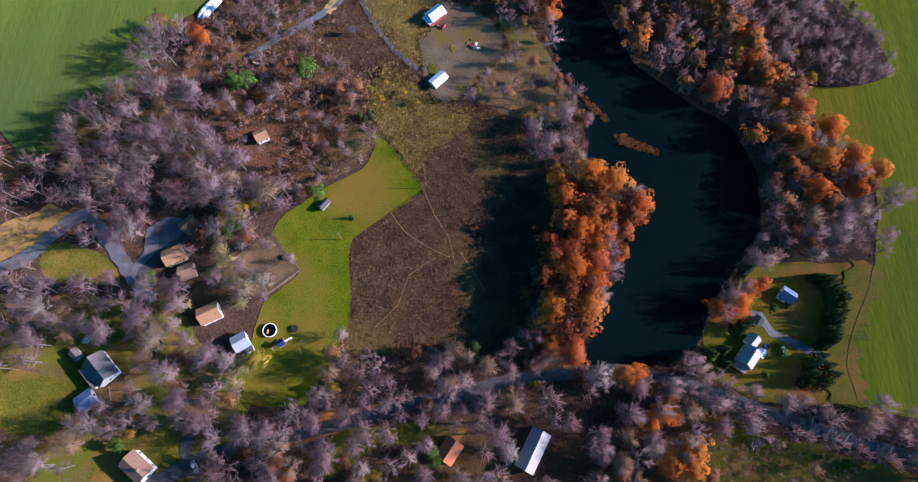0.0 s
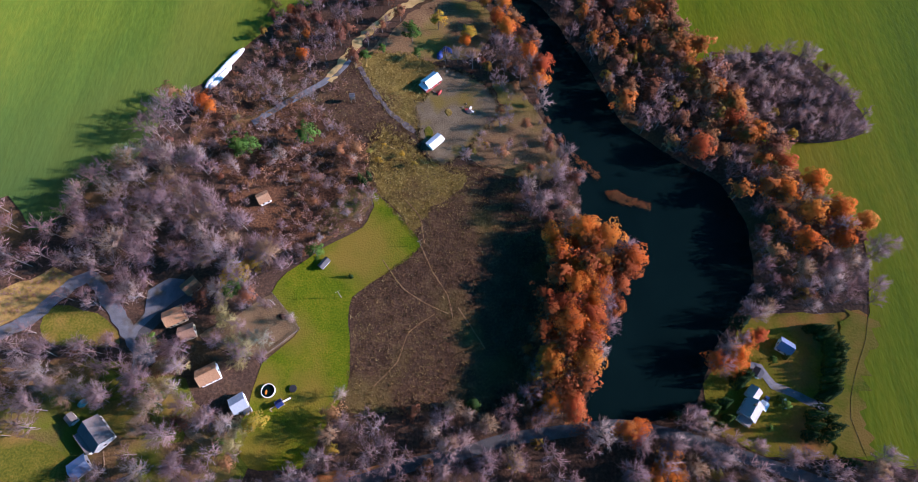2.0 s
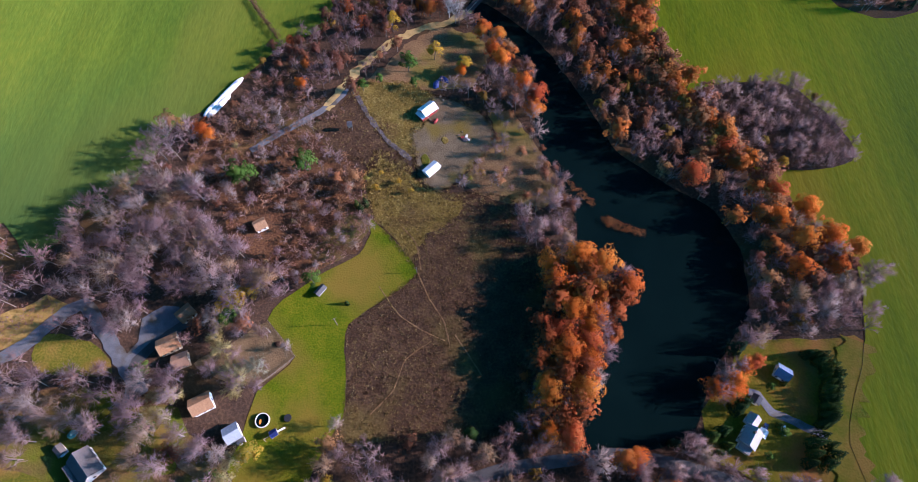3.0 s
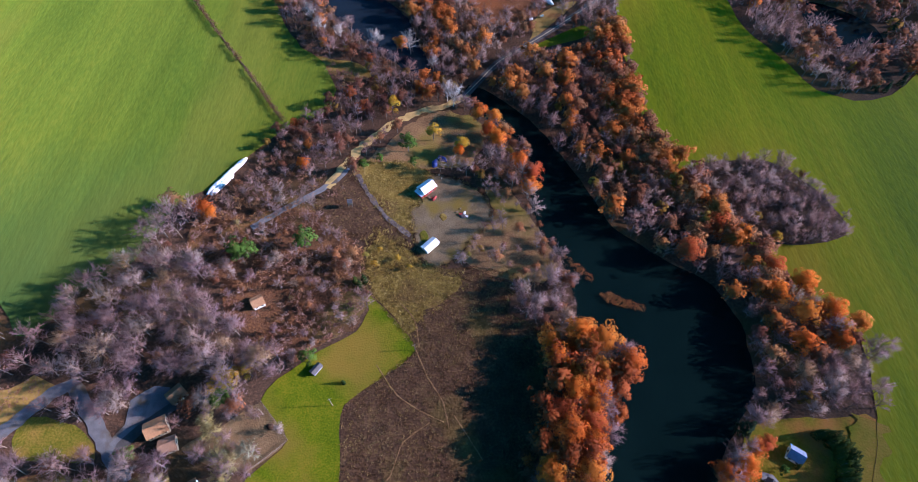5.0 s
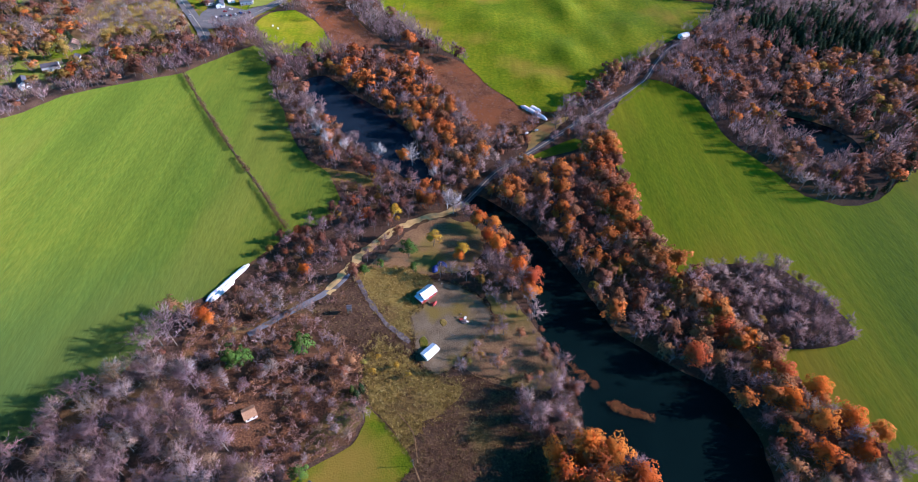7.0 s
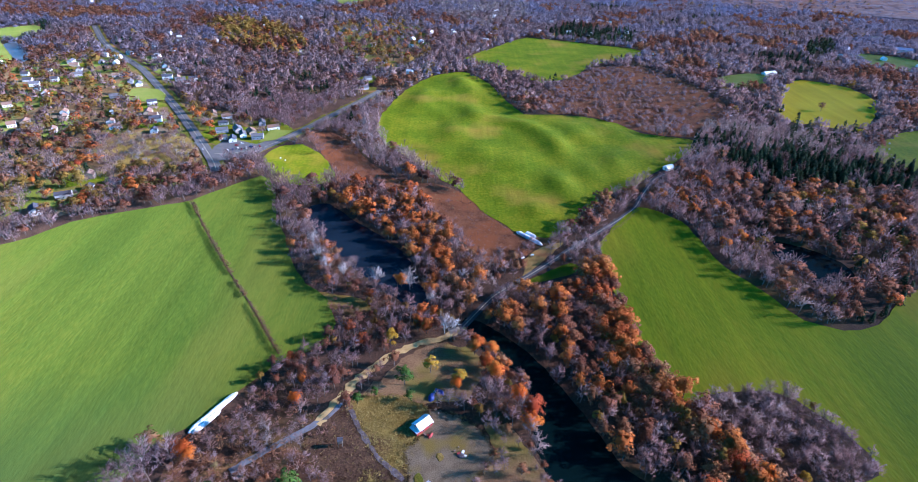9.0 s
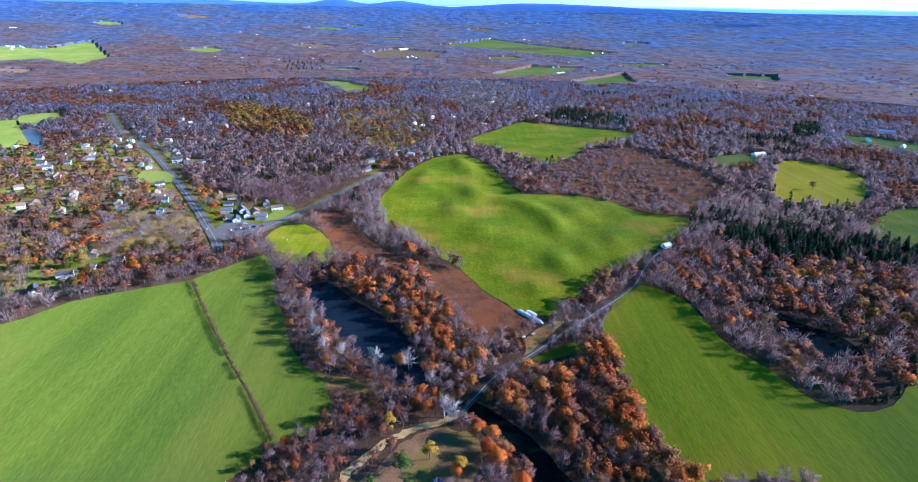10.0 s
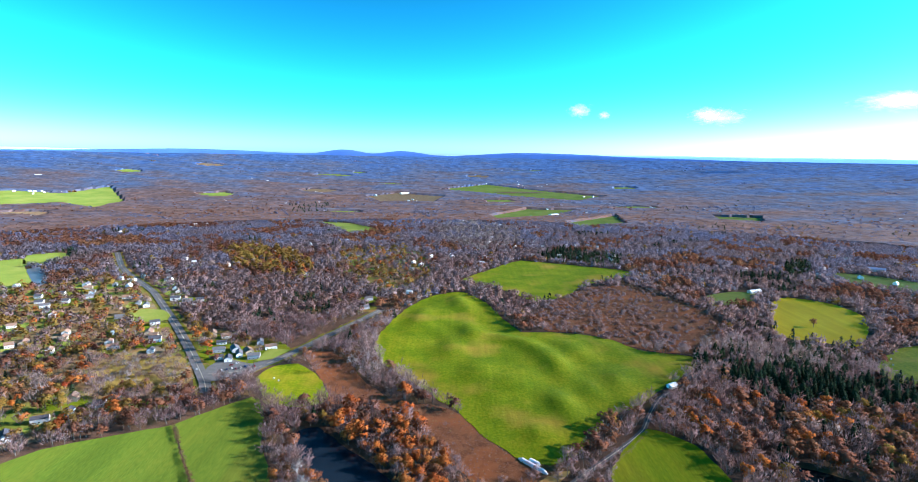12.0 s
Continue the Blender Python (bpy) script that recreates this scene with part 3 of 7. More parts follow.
M["pale"] = tint_material("pale twigs", [(0.0, (0.34, 0.32, 0.31)), (1.0, (0.46, 0.43, 0.41))])
M["brush"] = tint_material("brown brush", [(0.0, (0.10, 0.06, 0.045)), (0.5, (0.19, 0.11, 0.08)), (1.0, (0.27, 0.18, 0.10))])
M["shrub"] = tint_material("russet thicket twigs", [(0.0, (0.14, 0.075, 0.065)), (0.3, (0.24, 0.115, 0.08)), (0.55, (0.26, 0.17, 0.15)), (0.8, (0.32, 0.145, 0.06)), (1.0, (0.28, 0.19, 0.10))], through=0.15)
M["olive"] = tint_material("olive twigs", [(0.0, (0.22, 0.19, 0.10)), (0.5, (0.36, 0.29, 0.11)), (1.0, (0.27, 0.26, 0.18))], through=0.15)
M["tussock"] = tint_material("dead tussocks", [(0.0, (0.052, 0.028, 0.018)), (0.6, (0.105, 0.06, 0.034)), (1.1, (0.24, 0.17, 0.07))])
M["hedge"] = tint_material("dark hedge", [(0.0, (0.06, 0.035, 0.022)), (1.0, (0.16, 0.095, 0.05))])
M["straw"] = tint_material("yellow straw tufts", [(0.0, (0.17, 0.115, 0.035)), (0.5, (0.29, 0.205, 0.065)), (1.0, (0.39, 0.285, 0.095))])
M["reed"] = tint_material("russet reeds", [(0.0, (0.36, 0.12, 0.045)), (1.0, (0.50, 0.22, 0.08))], through=0.2)
M["oak"] = tint_material("oak leaves", OAK, through=0.5)
M["gold"] = tint_material("golden leaves", GOLD, through=0.25)
M["pine"] = tint_material("pine needles", PINE)
M["russet"] = tint_material("russet leaves", [(0.0, (0.16, 0.06, 0.04)), (0.5, (0.27, 0.10, 0.05)), (1.1, (0.33, 0.16, 0.07))], through=0.15)
M["cedar"] = tint_material("bright evergreen", [(0.0, (0.03, 0.075, 0.015)), (1.0, (0.065, 0.125, 0.022))])
M["bark"] = material("bark", [(0.3, (0.10, 0.075, 0.06)), (0.7, (0.24, 0.20, 0.17))], 1.5, 5, bump=0.5, bump_scale=6)
# aerial haze put into the base colours: brown turns blue with distance
M["far"] = tint_material("woods in painted haze", [(0.0, (0.24, 0.145, 0.12)), (0.3, (0.205, 0.155, 0.165)), (0.6, (0.175, 0.175, 0.25)), (1.0, (0.12, 0.18, 0.35))], through=0.2, by_object=False)
M["hazed_canopy"] = tint_material("closed canopy in painted haze", [(0.0, (0.15, 0.082, 0.06)), (0.3, (0.12, 0.092, 0.10)), (0.6, (0.08, 0.105, 0.165)), (1.0, (0.045, 0.11, 0.26))], by_object=False, mottle=0.02)
M["hazed_russet"] = tint_material("russet woods in painted haze", [(0.0, (0.24, 0.10, 0.075)), (0.5, (0.26, 0.13, 0.11)), (1.0, (0.22, 0.15, 0.19))], by_object=False)
# the blue of far haze is painted into the ground
M["hazed_ground"] = material("land in painted haze", [(0.3, (0.09, 0.085, 0.14)), (0.7, (0.16, 0.15, 0.23))], 0.004, 6, bump=0)
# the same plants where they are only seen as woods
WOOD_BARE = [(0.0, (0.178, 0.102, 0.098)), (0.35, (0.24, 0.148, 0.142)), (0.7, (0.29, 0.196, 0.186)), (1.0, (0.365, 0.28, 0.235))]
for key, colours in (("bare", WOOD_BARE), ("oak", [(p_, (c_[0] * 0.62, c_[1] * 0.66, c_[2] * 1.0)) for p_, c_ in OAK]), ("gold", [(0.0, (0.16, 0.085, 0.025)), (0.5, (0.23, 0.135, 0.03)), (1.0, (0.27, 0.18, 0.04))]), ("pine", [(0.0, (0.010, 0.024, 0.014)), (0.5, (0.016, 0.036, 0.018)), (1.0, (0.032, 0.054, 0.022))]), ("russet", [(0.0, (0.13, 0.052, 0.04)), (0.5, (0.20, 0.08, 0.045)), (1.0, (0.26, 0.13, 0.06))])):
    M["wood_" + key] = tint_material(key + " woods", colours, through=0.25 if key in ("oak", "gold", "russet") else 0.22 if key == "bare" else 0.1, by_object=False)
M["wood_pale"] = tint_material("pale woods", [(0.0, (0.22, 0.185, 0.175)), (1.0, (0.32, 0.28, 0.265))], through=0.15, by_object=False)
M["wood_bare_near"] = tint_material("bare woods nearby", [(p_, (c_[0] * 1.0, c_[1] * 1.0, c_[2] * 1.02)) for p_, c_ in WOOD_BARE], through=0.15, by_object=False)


# ---- building helpers
def mesh_of(name, bm, *mats):
    me = bpy.data.meshes.new(name)
    bm.to_mesh(me)
    bm.free()
    for m in mats:
        me.materials.append(m)
    return me


def part(name, bm, mat, parent, label=""):
    ob = new(name, mesh_of(name, bm, mat))
    ob.parent = parent
    return tagged(ob, label)


def smooth_line(pts, closed, step, jitter=0.0, seed=0):
    """Rounds a line through its points and breaks it into even, slightly uneven steps."""
    n, out, rng = len(pts), [], random.Random(seed)
    for i in range(n if closed else n - 1):
        p0, p1, p2, p3 = (Vector(pts[j % n] if closed else pts[max(0, min(n - 1, j))]) for j in (i - 1, i, i + 1, i + 2))
        k = max(1, int((p2 - p1).length / step))
        for s in range(k):
            t = s / k
            q = 0.5 * (2 * p1 + (p2 - p0) * t + (2 * p0 - 5 * p1 + 4 * p2 - p3) * t * t + (3 * p1 - p0 - 3 * p2 + p3) * t ** 3)
            q = p1.lerp(p2, t).lerp(q, 0.55)
            out.append((q.x + rng.uniform(-jitter, jitter), q.y + rng.uniform(-jitter, jitter)))
    if not closed:
        out.append(tuple(pts[-1]))
    return out


def sheet(name, poly, mat, lift, step=8.0, jitter=0.8, cell=40.0, relief=None, label="", category=""):
    """A piece of ground that lies on the land."""
    pts = smooth_line(poly, True, step, jitter, len(name))
    bm = bmesh.new()
    f = bm.faces.new([bm.verts.new((x, y, 0)) for x, y in pts])
    f.normal_update()
    if sum(a[0] * b[1] - b[0] * a[1] for a, b in zip(pts, pts[1:] + pts[:1])) < 0:
        f.normal_flip()
    f.normal_update()
    bmesh.ops.triangulate(bm, faces=bm.faces[:])
    xs, ys = [p[0] for p in pts], [p[1] for p in pts]
    for axis, lo, hi in ((0, min(xs), max(xs)), (1, min(ys), max(ys))):
        c = lo + cell * 0.5
        while c < hi:
            co, no = [0, 0, 0], [0, 0, 0]
            co[axis], no[axis] = c, 1
            bmesh.ops.bisect_plane(bm, geom=bm.verts[:] + bm.edges[:] + bm.faces[:], dist=0.01, plane_co=co, plane_no=no)
            c += cell
    for v in bm.verts:
        v.co.z = land(v.co.x, v.co.y) + lift + (relief(v.co.x, v.co.y) if relief else 0)
    for f in bm.faces:
        f.smooth = True
    ob = new(name, mesh_of(name, bm, mat))
    return tagged(ob, label, category, kind="structure")


def ribbon(name, line, width, mat, lift, label, category="road", step=6.0, jitter=0.03):
    pts = [Vector(p) for p in smooth_line(line, False, step, 0)]
    bm, prev, rng = bmesh.new(), None, random.Random(len(name))
    for i, p in enumerate(pts):
        d = (pts[min(i + 1, len(pts) - 1)] - pts[max(i - 1, 0)]).normalized()
        s = Vector((-d.y, d.x)) * width / 2
        a, b = p + s * (1 + rng.uniform(-jitter, jitter)), p - s * (1 + rng.uniform(-jitter, jitter))
        row = [bm.verts.new((q.x, q.y, land(q.x, q.y) + lift + h)) for q, h in ((a, 0), (p, 0.08), (b, 0))]
        if prev:
            bm.faces.new((prev[0], prev[1], row[1], row[0]))
            bm.faces.new((prev[1], prev[2], row[2], row[1]))
        prev = row
    bmesh.ops.recalc_face_normals(bm, faces=bm.faces[:])
    return tagged(new(name, mesh_of(name, bm, mat)), label, category, kind="structure")


# ---- ground: one sheet to the rim of the hills
def build_ground():
    radii = [0] + [20 * 1.055 ** i for i in range(0, 102)]
    radii = [r for r in radii if r < 4560] + [4561]
    n = 180
    verts, faces = [(0, 0, 0)], []
    for r in radii[1:]:
        for k in range(n):
            a = 2 * math.pi * k / n
            x, y = r * math.cos(a), r * math.sin(a)
            verts.append((x, y, land(x, y)))
    for k in range(n):
        faces.append((0, 1 + k, 1 + (k + 1) % n))
    for i in range(len(radii) - 2):
        o, p = 1 + i * n, 1 + (i + 1) * n
        for k in range(n):
            faces.append((o + k, p + k, p + (k + 1) % n, o + (k + 1) % n))
    me = bpy.data.meshes.new("ground")
    me.from_pydata(verts, [], faces)
    me.materials.append(M["litter"])
    me.materials.append(M["hazed_ground"])
    for p in me.polygons:
        p.use_smooth = True
        # past 2500 m the litter gives way to the haze-blue colour
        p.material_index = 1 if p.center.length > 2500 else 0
    return tagged(new("ground", me), "brown leaf litter and rough grass on a wide valley floor", "ground", kind="structure")


build_ground()


# far hills on the rim: a ridge and a paler one behind it, haze painted on both
def build_ridge(name, radius, base, bumps, depth, mat, label):
    verts, faces, n = [], [], 360
    for k in range(n + 1):
        a = math.pi * (0.5 + 1.3 * (k / n - 0.5) * 2 * 0.5)
        az = 90 - math.degrees(a)                       # degrees to the right of straight ahead
        h = base + sum(hh * math.exp(-((az - c) / w) ** 2) for c, w, hh in bumps)
        h += 2.5 * noise.noise((az * 0.7, radius, 0)) + 1.2 * noise.noise((az * 2.5, radius, 3))
        for rr, z in ((radius - depth, 150), (radius - depth * 0.4, EYE_HEIGHT + h * 0.55), (radius, EYE_HEIGHT + h), (radius + 40, 150)):
            verts.append((rr * math.cos(a), rr * math.sin(a), z))
    for k in range(n):
        for j in range(3):
            o = k * 4 + j
            faces.append((o, o + 4, o + 5, o + 1))
    me = bpy.data.meshes.new(name)
    me.from_pydata(verts, [], faces)
    me.materials.append(mat)
    for p in me.polygons:
        p.use_smooth = True
    return tagged(new(name, me), label, "hills", kind="structure")


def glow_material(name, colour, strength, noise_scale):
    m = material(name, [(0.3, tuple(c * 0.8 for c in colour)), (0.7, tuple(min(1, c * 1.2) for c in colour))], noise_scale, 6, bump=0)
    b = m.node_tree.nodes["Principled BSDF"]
    # emission stands in for the bright haze in front of the hills
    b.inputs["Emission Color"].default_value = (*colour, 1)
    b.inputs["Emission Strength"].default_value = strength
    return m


M["ridge"] = glow_material("ridge with haze glow", (0.05, 0.13, 0.36), 0.32, 0.004)
M["ridge_far"] = glow_material("farther ridge with haze glow", (0.25, 0.55, 0.9), 0.45, 0.004)
build_ridge("backdrop_ridge", 4620, 2, [(-26, 8, 26), (-12, 2.2, 42), (-6, 2.5, 38), (6, 5, 34), (13, 5, 26), (21, 4, 10)], 120, M["ridge"], "long wooded ridge on the horizon, glowing haze blue")
build_ridge("backdrop_ridge_far", 4680, 6, [(20, 14, 28), (38, 9, 22), (-40, 10, 14)], 60, M["ridge_far"], "far ridge behind the hills, glowing paler with haze")

# thin fair-weather clouds far beyond the hills
def cloud_material():
    m = bpy.data.materials.new("cloud wisp")
    m.use_nodes = True
    n, l = m.node_tree.nodes, m.node_tree.links
    b = n["Principled BSDF"]
    b.inputs["Base Color"].default_value, b.inputs["Roughness"].default_value = (0.9, 0.9, 0.9, 1), 1.0
    # emission stands in for sunlight scattered through the wisp
    b.inputs["Emission Color"].default_value, b.inputs["Emission Strength"].default_value = (1, 0.97, 0.93, 1), 0.6
    tc, g, ns, mx, mr = n.new("ShaderNodeTexCoord"), n.new("ShaderNodeTexGradient"), n.new("ShaderNodeTexNoise"), n.new("ShaderNodeMath"), n.new("ShaderNodeMapRange")
    g.gradient_type = "SPHERICAL"
    l.new(tc.outputs["Object"], g.inputs["Vector"])
    ns.inputs["Scale"].default_value, ns.inputs["Detail"].default_value, ns.inputs["Roughness"].default_value = 3.0, 8.0, 0.7
    l.new(tc.outputs["Object"], ns.inputs["Vector"])
    mx.operation = "MULTIPLY_ADD"
    l.new(ns.outputs["Fac"], mx.inputs[0])
    mx.inputs[1].default_value = 1.6
    l.new(g.outputs["Fac"], mx.inputs[2])
    mr.inputs["From Min"].default_value, mr.inputs["From Max"].default_value, mr.inputs["To Max"].default_value = 1.12, 2.0, 0.75
    l.new(mx.outputs[0], mr.inputs["Value"])
    l.new(mr.outputs["Result"], b.inputs["Alpha"])
    return m


M["cloud"] = cloud_material()
for cx, cy, cz, cw, ch in ((2026, 4338, 577, 365, 104), (1936, 4377, 601, 209, 94), (1002, 4677, 638, 177, 94), (1201, 4633, 599, 94, 52), (2935, 3775, 657, 417, 115), (2993, 3727, 668, 261, 94)):
    bm = bmesh.new()
    bmesh.ops.create_grid(bm, x_segments=8, y_segments=8, size=1.0)
    for v in bm.verts:
        v.co.z = 0.1 * noise.noise(v.co * 2)
    ob = new("cloud", mesh_of("cloud", bm, M["cloud"]))
    ob.matrix_world = Matrix.Translation((cx, cy, cz)) @ Matrix.Rotation(math.atan2(-cx, cy), 4, "Z") @ Matrix.Rotation(radians(90), 4, "X") @ Matrix.Diagonal((cw * 0.8, ch * 1.0, 60, 1))
    tagged(ob, "thin white cloud wisp low over the hills", "cloud", kind="structure")

# ---- fields, lawns, marsh
def swell(x, y):
    return 0.3 + 0.25 * noise.noise((x * 0.008, y * 0.008, 0)) + 0.1 * noise.noise((x * 0.02, y * 0.02, 5))


MOUNDS = [   # x, y, half widths, turn, height
    (8, 862, 20, 42, 8, 8.0), (-62, 790, 16, 38, 0, 5.0), (20, 712, 15, 34, 12, 6.5), (62, 690, 15, 26, 55, 5.5), (94, 655, 13, 30, 20, 5.5),
    (116, 603, 13, 32, 5, 7.0), (105, 500, 14, 26, 15, 6.5), (122, 458, 12, 22, 30, 5.5), (66, 556, 16, 26, 0, 4.0), (178, 554, 14, 26, -10, 5.0),
    (28, 578, 18, 36, 10, 4.0), (-5, 650, 16, 34, 0, 3.5), (72, 440, 12, 18, 0, 3.0), (205, 664, 16, 22, 0, 3.5), (150, 650, 14, 26, 15, 4.0), (140, 530, 12, 22, 0, 3.5),
]


def hummocks(x, y):
    d = min(1.0, max(0.0, edge_distance(PLAN["field_hummocks"], x, y) / 45.0))
    d = d * d * (3 - 2 * d)
    h = 0.0
    for cx, cy, rx, ry, turn, hh in MOUNDS:
        c, s = math.cos(radians(turn)), math.sin(radians(turn))
        u, v = ((x - cx) * c + (y - cy) * s) / rx, (-(x - cx) * s + (y - cy) * c) / ry
        h += 0.9 * hh * math.exp(-(u * u if u > 0 else 1.5 * u * u) * 0.6 - 0.6 * v * v)
    return d * (h + 1.5 + 1.8 * noise.noise((x * 0.012, y * 0.012, 2)) + 1.1 * noise.noise((x * 0.04, y * 0.03, 4)))


def edge_distance(poly, x, y):
    best, p = 1e9, Vector((x, y))
    for i in range(len(poly)):
        a, b = Vector(poly[i - 1]), Vector(poly[i])
        t = max(0, min(1, (p - a).dot(b - a) / max(1e-6, (b - a).length_squared)))
        best = min(best, (p - a.lerp(b, t)).length)
    return best


sheet("field_west", PLAN["field_west"], M["field"], 0.12, 10, 1.0, 14, swell, "broad green winter grass field beside the woods", "field")
sheet("field_east", PLAN["field_east"], M["field_olive"], 0.12, 10, 1.0, 14, swell, "bright green winter grass field with a wooded island", "field")
sheet("field_round", PLAN["field_round"], M["pasture"], 0.3, 6, 0.8, 30, None, "small rounded yellow-green field by the road", "field")
sheet("field_hummocks", PLAN["field_hummocks"], M["pasture"], 0.3, 10, 1.5, 7, hummocks, "green pasture with rolling grassy hummocks", "field")
sheet("field_flat", PLAN["field_flat"], M["pasture"], 0.6, 15, 2, 60, None, "flat yellow-green field among dark woods", "field")
sheet("field_yellow", PLAN["field_yellow"], M["field_yellow"], 0.5, 12, 1.5, 50, None, "bright yellow-green field with a lone tree", "field")
sheet("field_bales", PLAN["field_bales"], M["pasture"], 0.5, 12, 1.5, 50, None, "pale stubble field with round bales", "field")
for k in "abcdefghijkl":
    sheet("meadow_" + k, PLAN["meadow_" + k], M["meadow"], 1.0, 20, 4, 60, None, "pale green meadow between woods", "field")
sheet("tan_field", PLAN["tan_field"], M["soil"], 1.0, 20, 4, 60, None, "tan harvested field far off", "field")
sheet("scrub_clearing", PLAN["scrub_clearing"], M["dry_grass"], 0.4, 12, 3, 40, None, "scrubby dry clearing with thin saplings", "field")
sheet("scrub_gap", PLAN["scrub_gap"], M["red_marsh"], 0.4, 12, 3, 50, None, "reddish brown scrubland with old furrows", "field")
sheet("lawn", PLAN["lawn"], M["lawn"], 0.16, 4, 0.25, 12, None, "mown green lawn with a worn tan patch", "lawn")
sheet("lawn_house", PLAN["lawn_house"], M["orange_lawn"], 0.18, 5, 0.5, 20, None, "autumn lawn round the farmhouse", "lawn")
for k in ("west", "south", "loop", "mid", "low"):
    sheet("lawn_" + k, PLAN["lawn_" + k], M["rough_lawn"], 0.10, 5, 1.0, 20, None, "rough green and yellow autumn lawn between trees", "lawn")
sheet("lawn_yards", PLAN["yards_south"], M["yard_litter"], 0.05, 6, 2.0, 20, None, "patchy green and tan grass between the houses", "lawn")
sheet("thicket_floor", PLAN["thicket"], M["thicket_floor"], 0.06, 4, 1.5, 20, None, "red-brown leaf litter under low thicket", "ground")
sheet("paved_yard", PLAN["paved_yard"], M["lane"], 0.24, 4, 0.5, 20, None, "grey paved yard between the houses", "yard")
sheet("scrub_south", PLAN["scrub_south"], M["rough_lawn"], 0.07, 5, 1.5, 20, None, "olive brown scrub beside the road", "grass")
sheet("scrub_west", PLAN["scrub_west"], M["margin"], 0.07, 5, 1.5, 20, None, "tan and russet scrub beside the lane", "grass")
for k in "ab":
    sheet("leafy_verge_" + k, PLAN["leafy_verge_" + k], M["leaf_carpet"], 0.15, 3, 0.8, 20, None, "orange fallen leaves beside the road", "verge")
sheet("sedge_clearing", PLAN["sedge"], M["marsh"], 0.09, 4, 1.0, 20, None, "red-brown sedge clearing beside the ditch", "grass")
sheet("yard_north", PLAN["yard_north"], M["pink_grass"], 0.07, 4, 1.5, 20, None, "brown thin grass north of the yard", "grass")
sheet("marsh", PLAN["marsh"], M["marsh"], 0.08, 5, 0.7, 15, None, "dark brown marsh of dead tussocks", "marsh")
sheet("marsh_north", PLAN["marsh_north"], M["red_marsh"], 0.08, 8, 1.0, 30, None, "reddish brown marsh strip beside the pasture", "marsh")
sheet("marsh_pond", PLAN["marsh_pond"], M["dry_grass"], 0.08, 6, 1.0, 30, None, "brown sedge flat by the pond", "marsh")
sheet("marsh_grass", PLAN["marsh_top"], M["dry_grass"], 0.11, 3.5, 1.5, 15, None, "yellow dry grass at the marsh's upper end", "grass")
sheet("garden", PLAN["garden"], M["soil"], 0.09, 4, 0.3, 20, None, "bare brown garden plot inside a fence", "garden")
sheet("gravel_yard", PLAN["gravel_yard"], M["gravel"], 0.13, 2, 1.0, 20, None, "grey gravel farmyard", "yard")
sheet("dry_grass", PLAN["dry_grass"], M["dry_grass"], 0.10, 4, 0.6, 20, None, "tall yellow dry grass", "grass")
sheet("dry_grass_east", PLAN["dry_grass_east"], M["pink_grass"], 0.09, 4, 1.2, 20, None, "thin dry grass under bare trees", "grass")
sheet("isle_floor", PLAN["zone_isle"], M["litter"], 0.75, 5, 0.5, 20, None, "brown leaf litter under the wooded island", "ground")
sheet("lawn_roadside", PLAN["road_green"], M["lawn"], 0.14, 4, 0.5, 20, None, "small green triangle beside the road", "lawn")
sheet("verge_straw", PLAN["verge_straw"], M["margin"], 0.16, 4, 0.8, 20, None, "straw-coloured verge beside the road", "grass")
sheet("parking_lot", PLAN["parking"], M["worn_asphalt"], 0.35, 6, 0.5, 30, None, "grey asphalt parking lot", "parking lot")
sheet("water_pond", PLAN["pond"], M["water"], 0.20, 5, 0.6, 60, None, "dark still pond water narrowing to a river", "water")
sheet("water_north", PLAN["pond_north"], M["blue_water"], 0.20, 5, 0.6, 60, None, "dark blue pond among trees", "water")
sheet("water_woods", PLAN["pond_woods"], M["black_water"], 0.20, 5, 0.6, 60, None, "black woodland pond", "water")
sheet("water_golf", PLAN["pond_golf"], M["sky_toned_water"], 1.2, 5, 0.6, 60, None, "small blue pond by the green", "water")

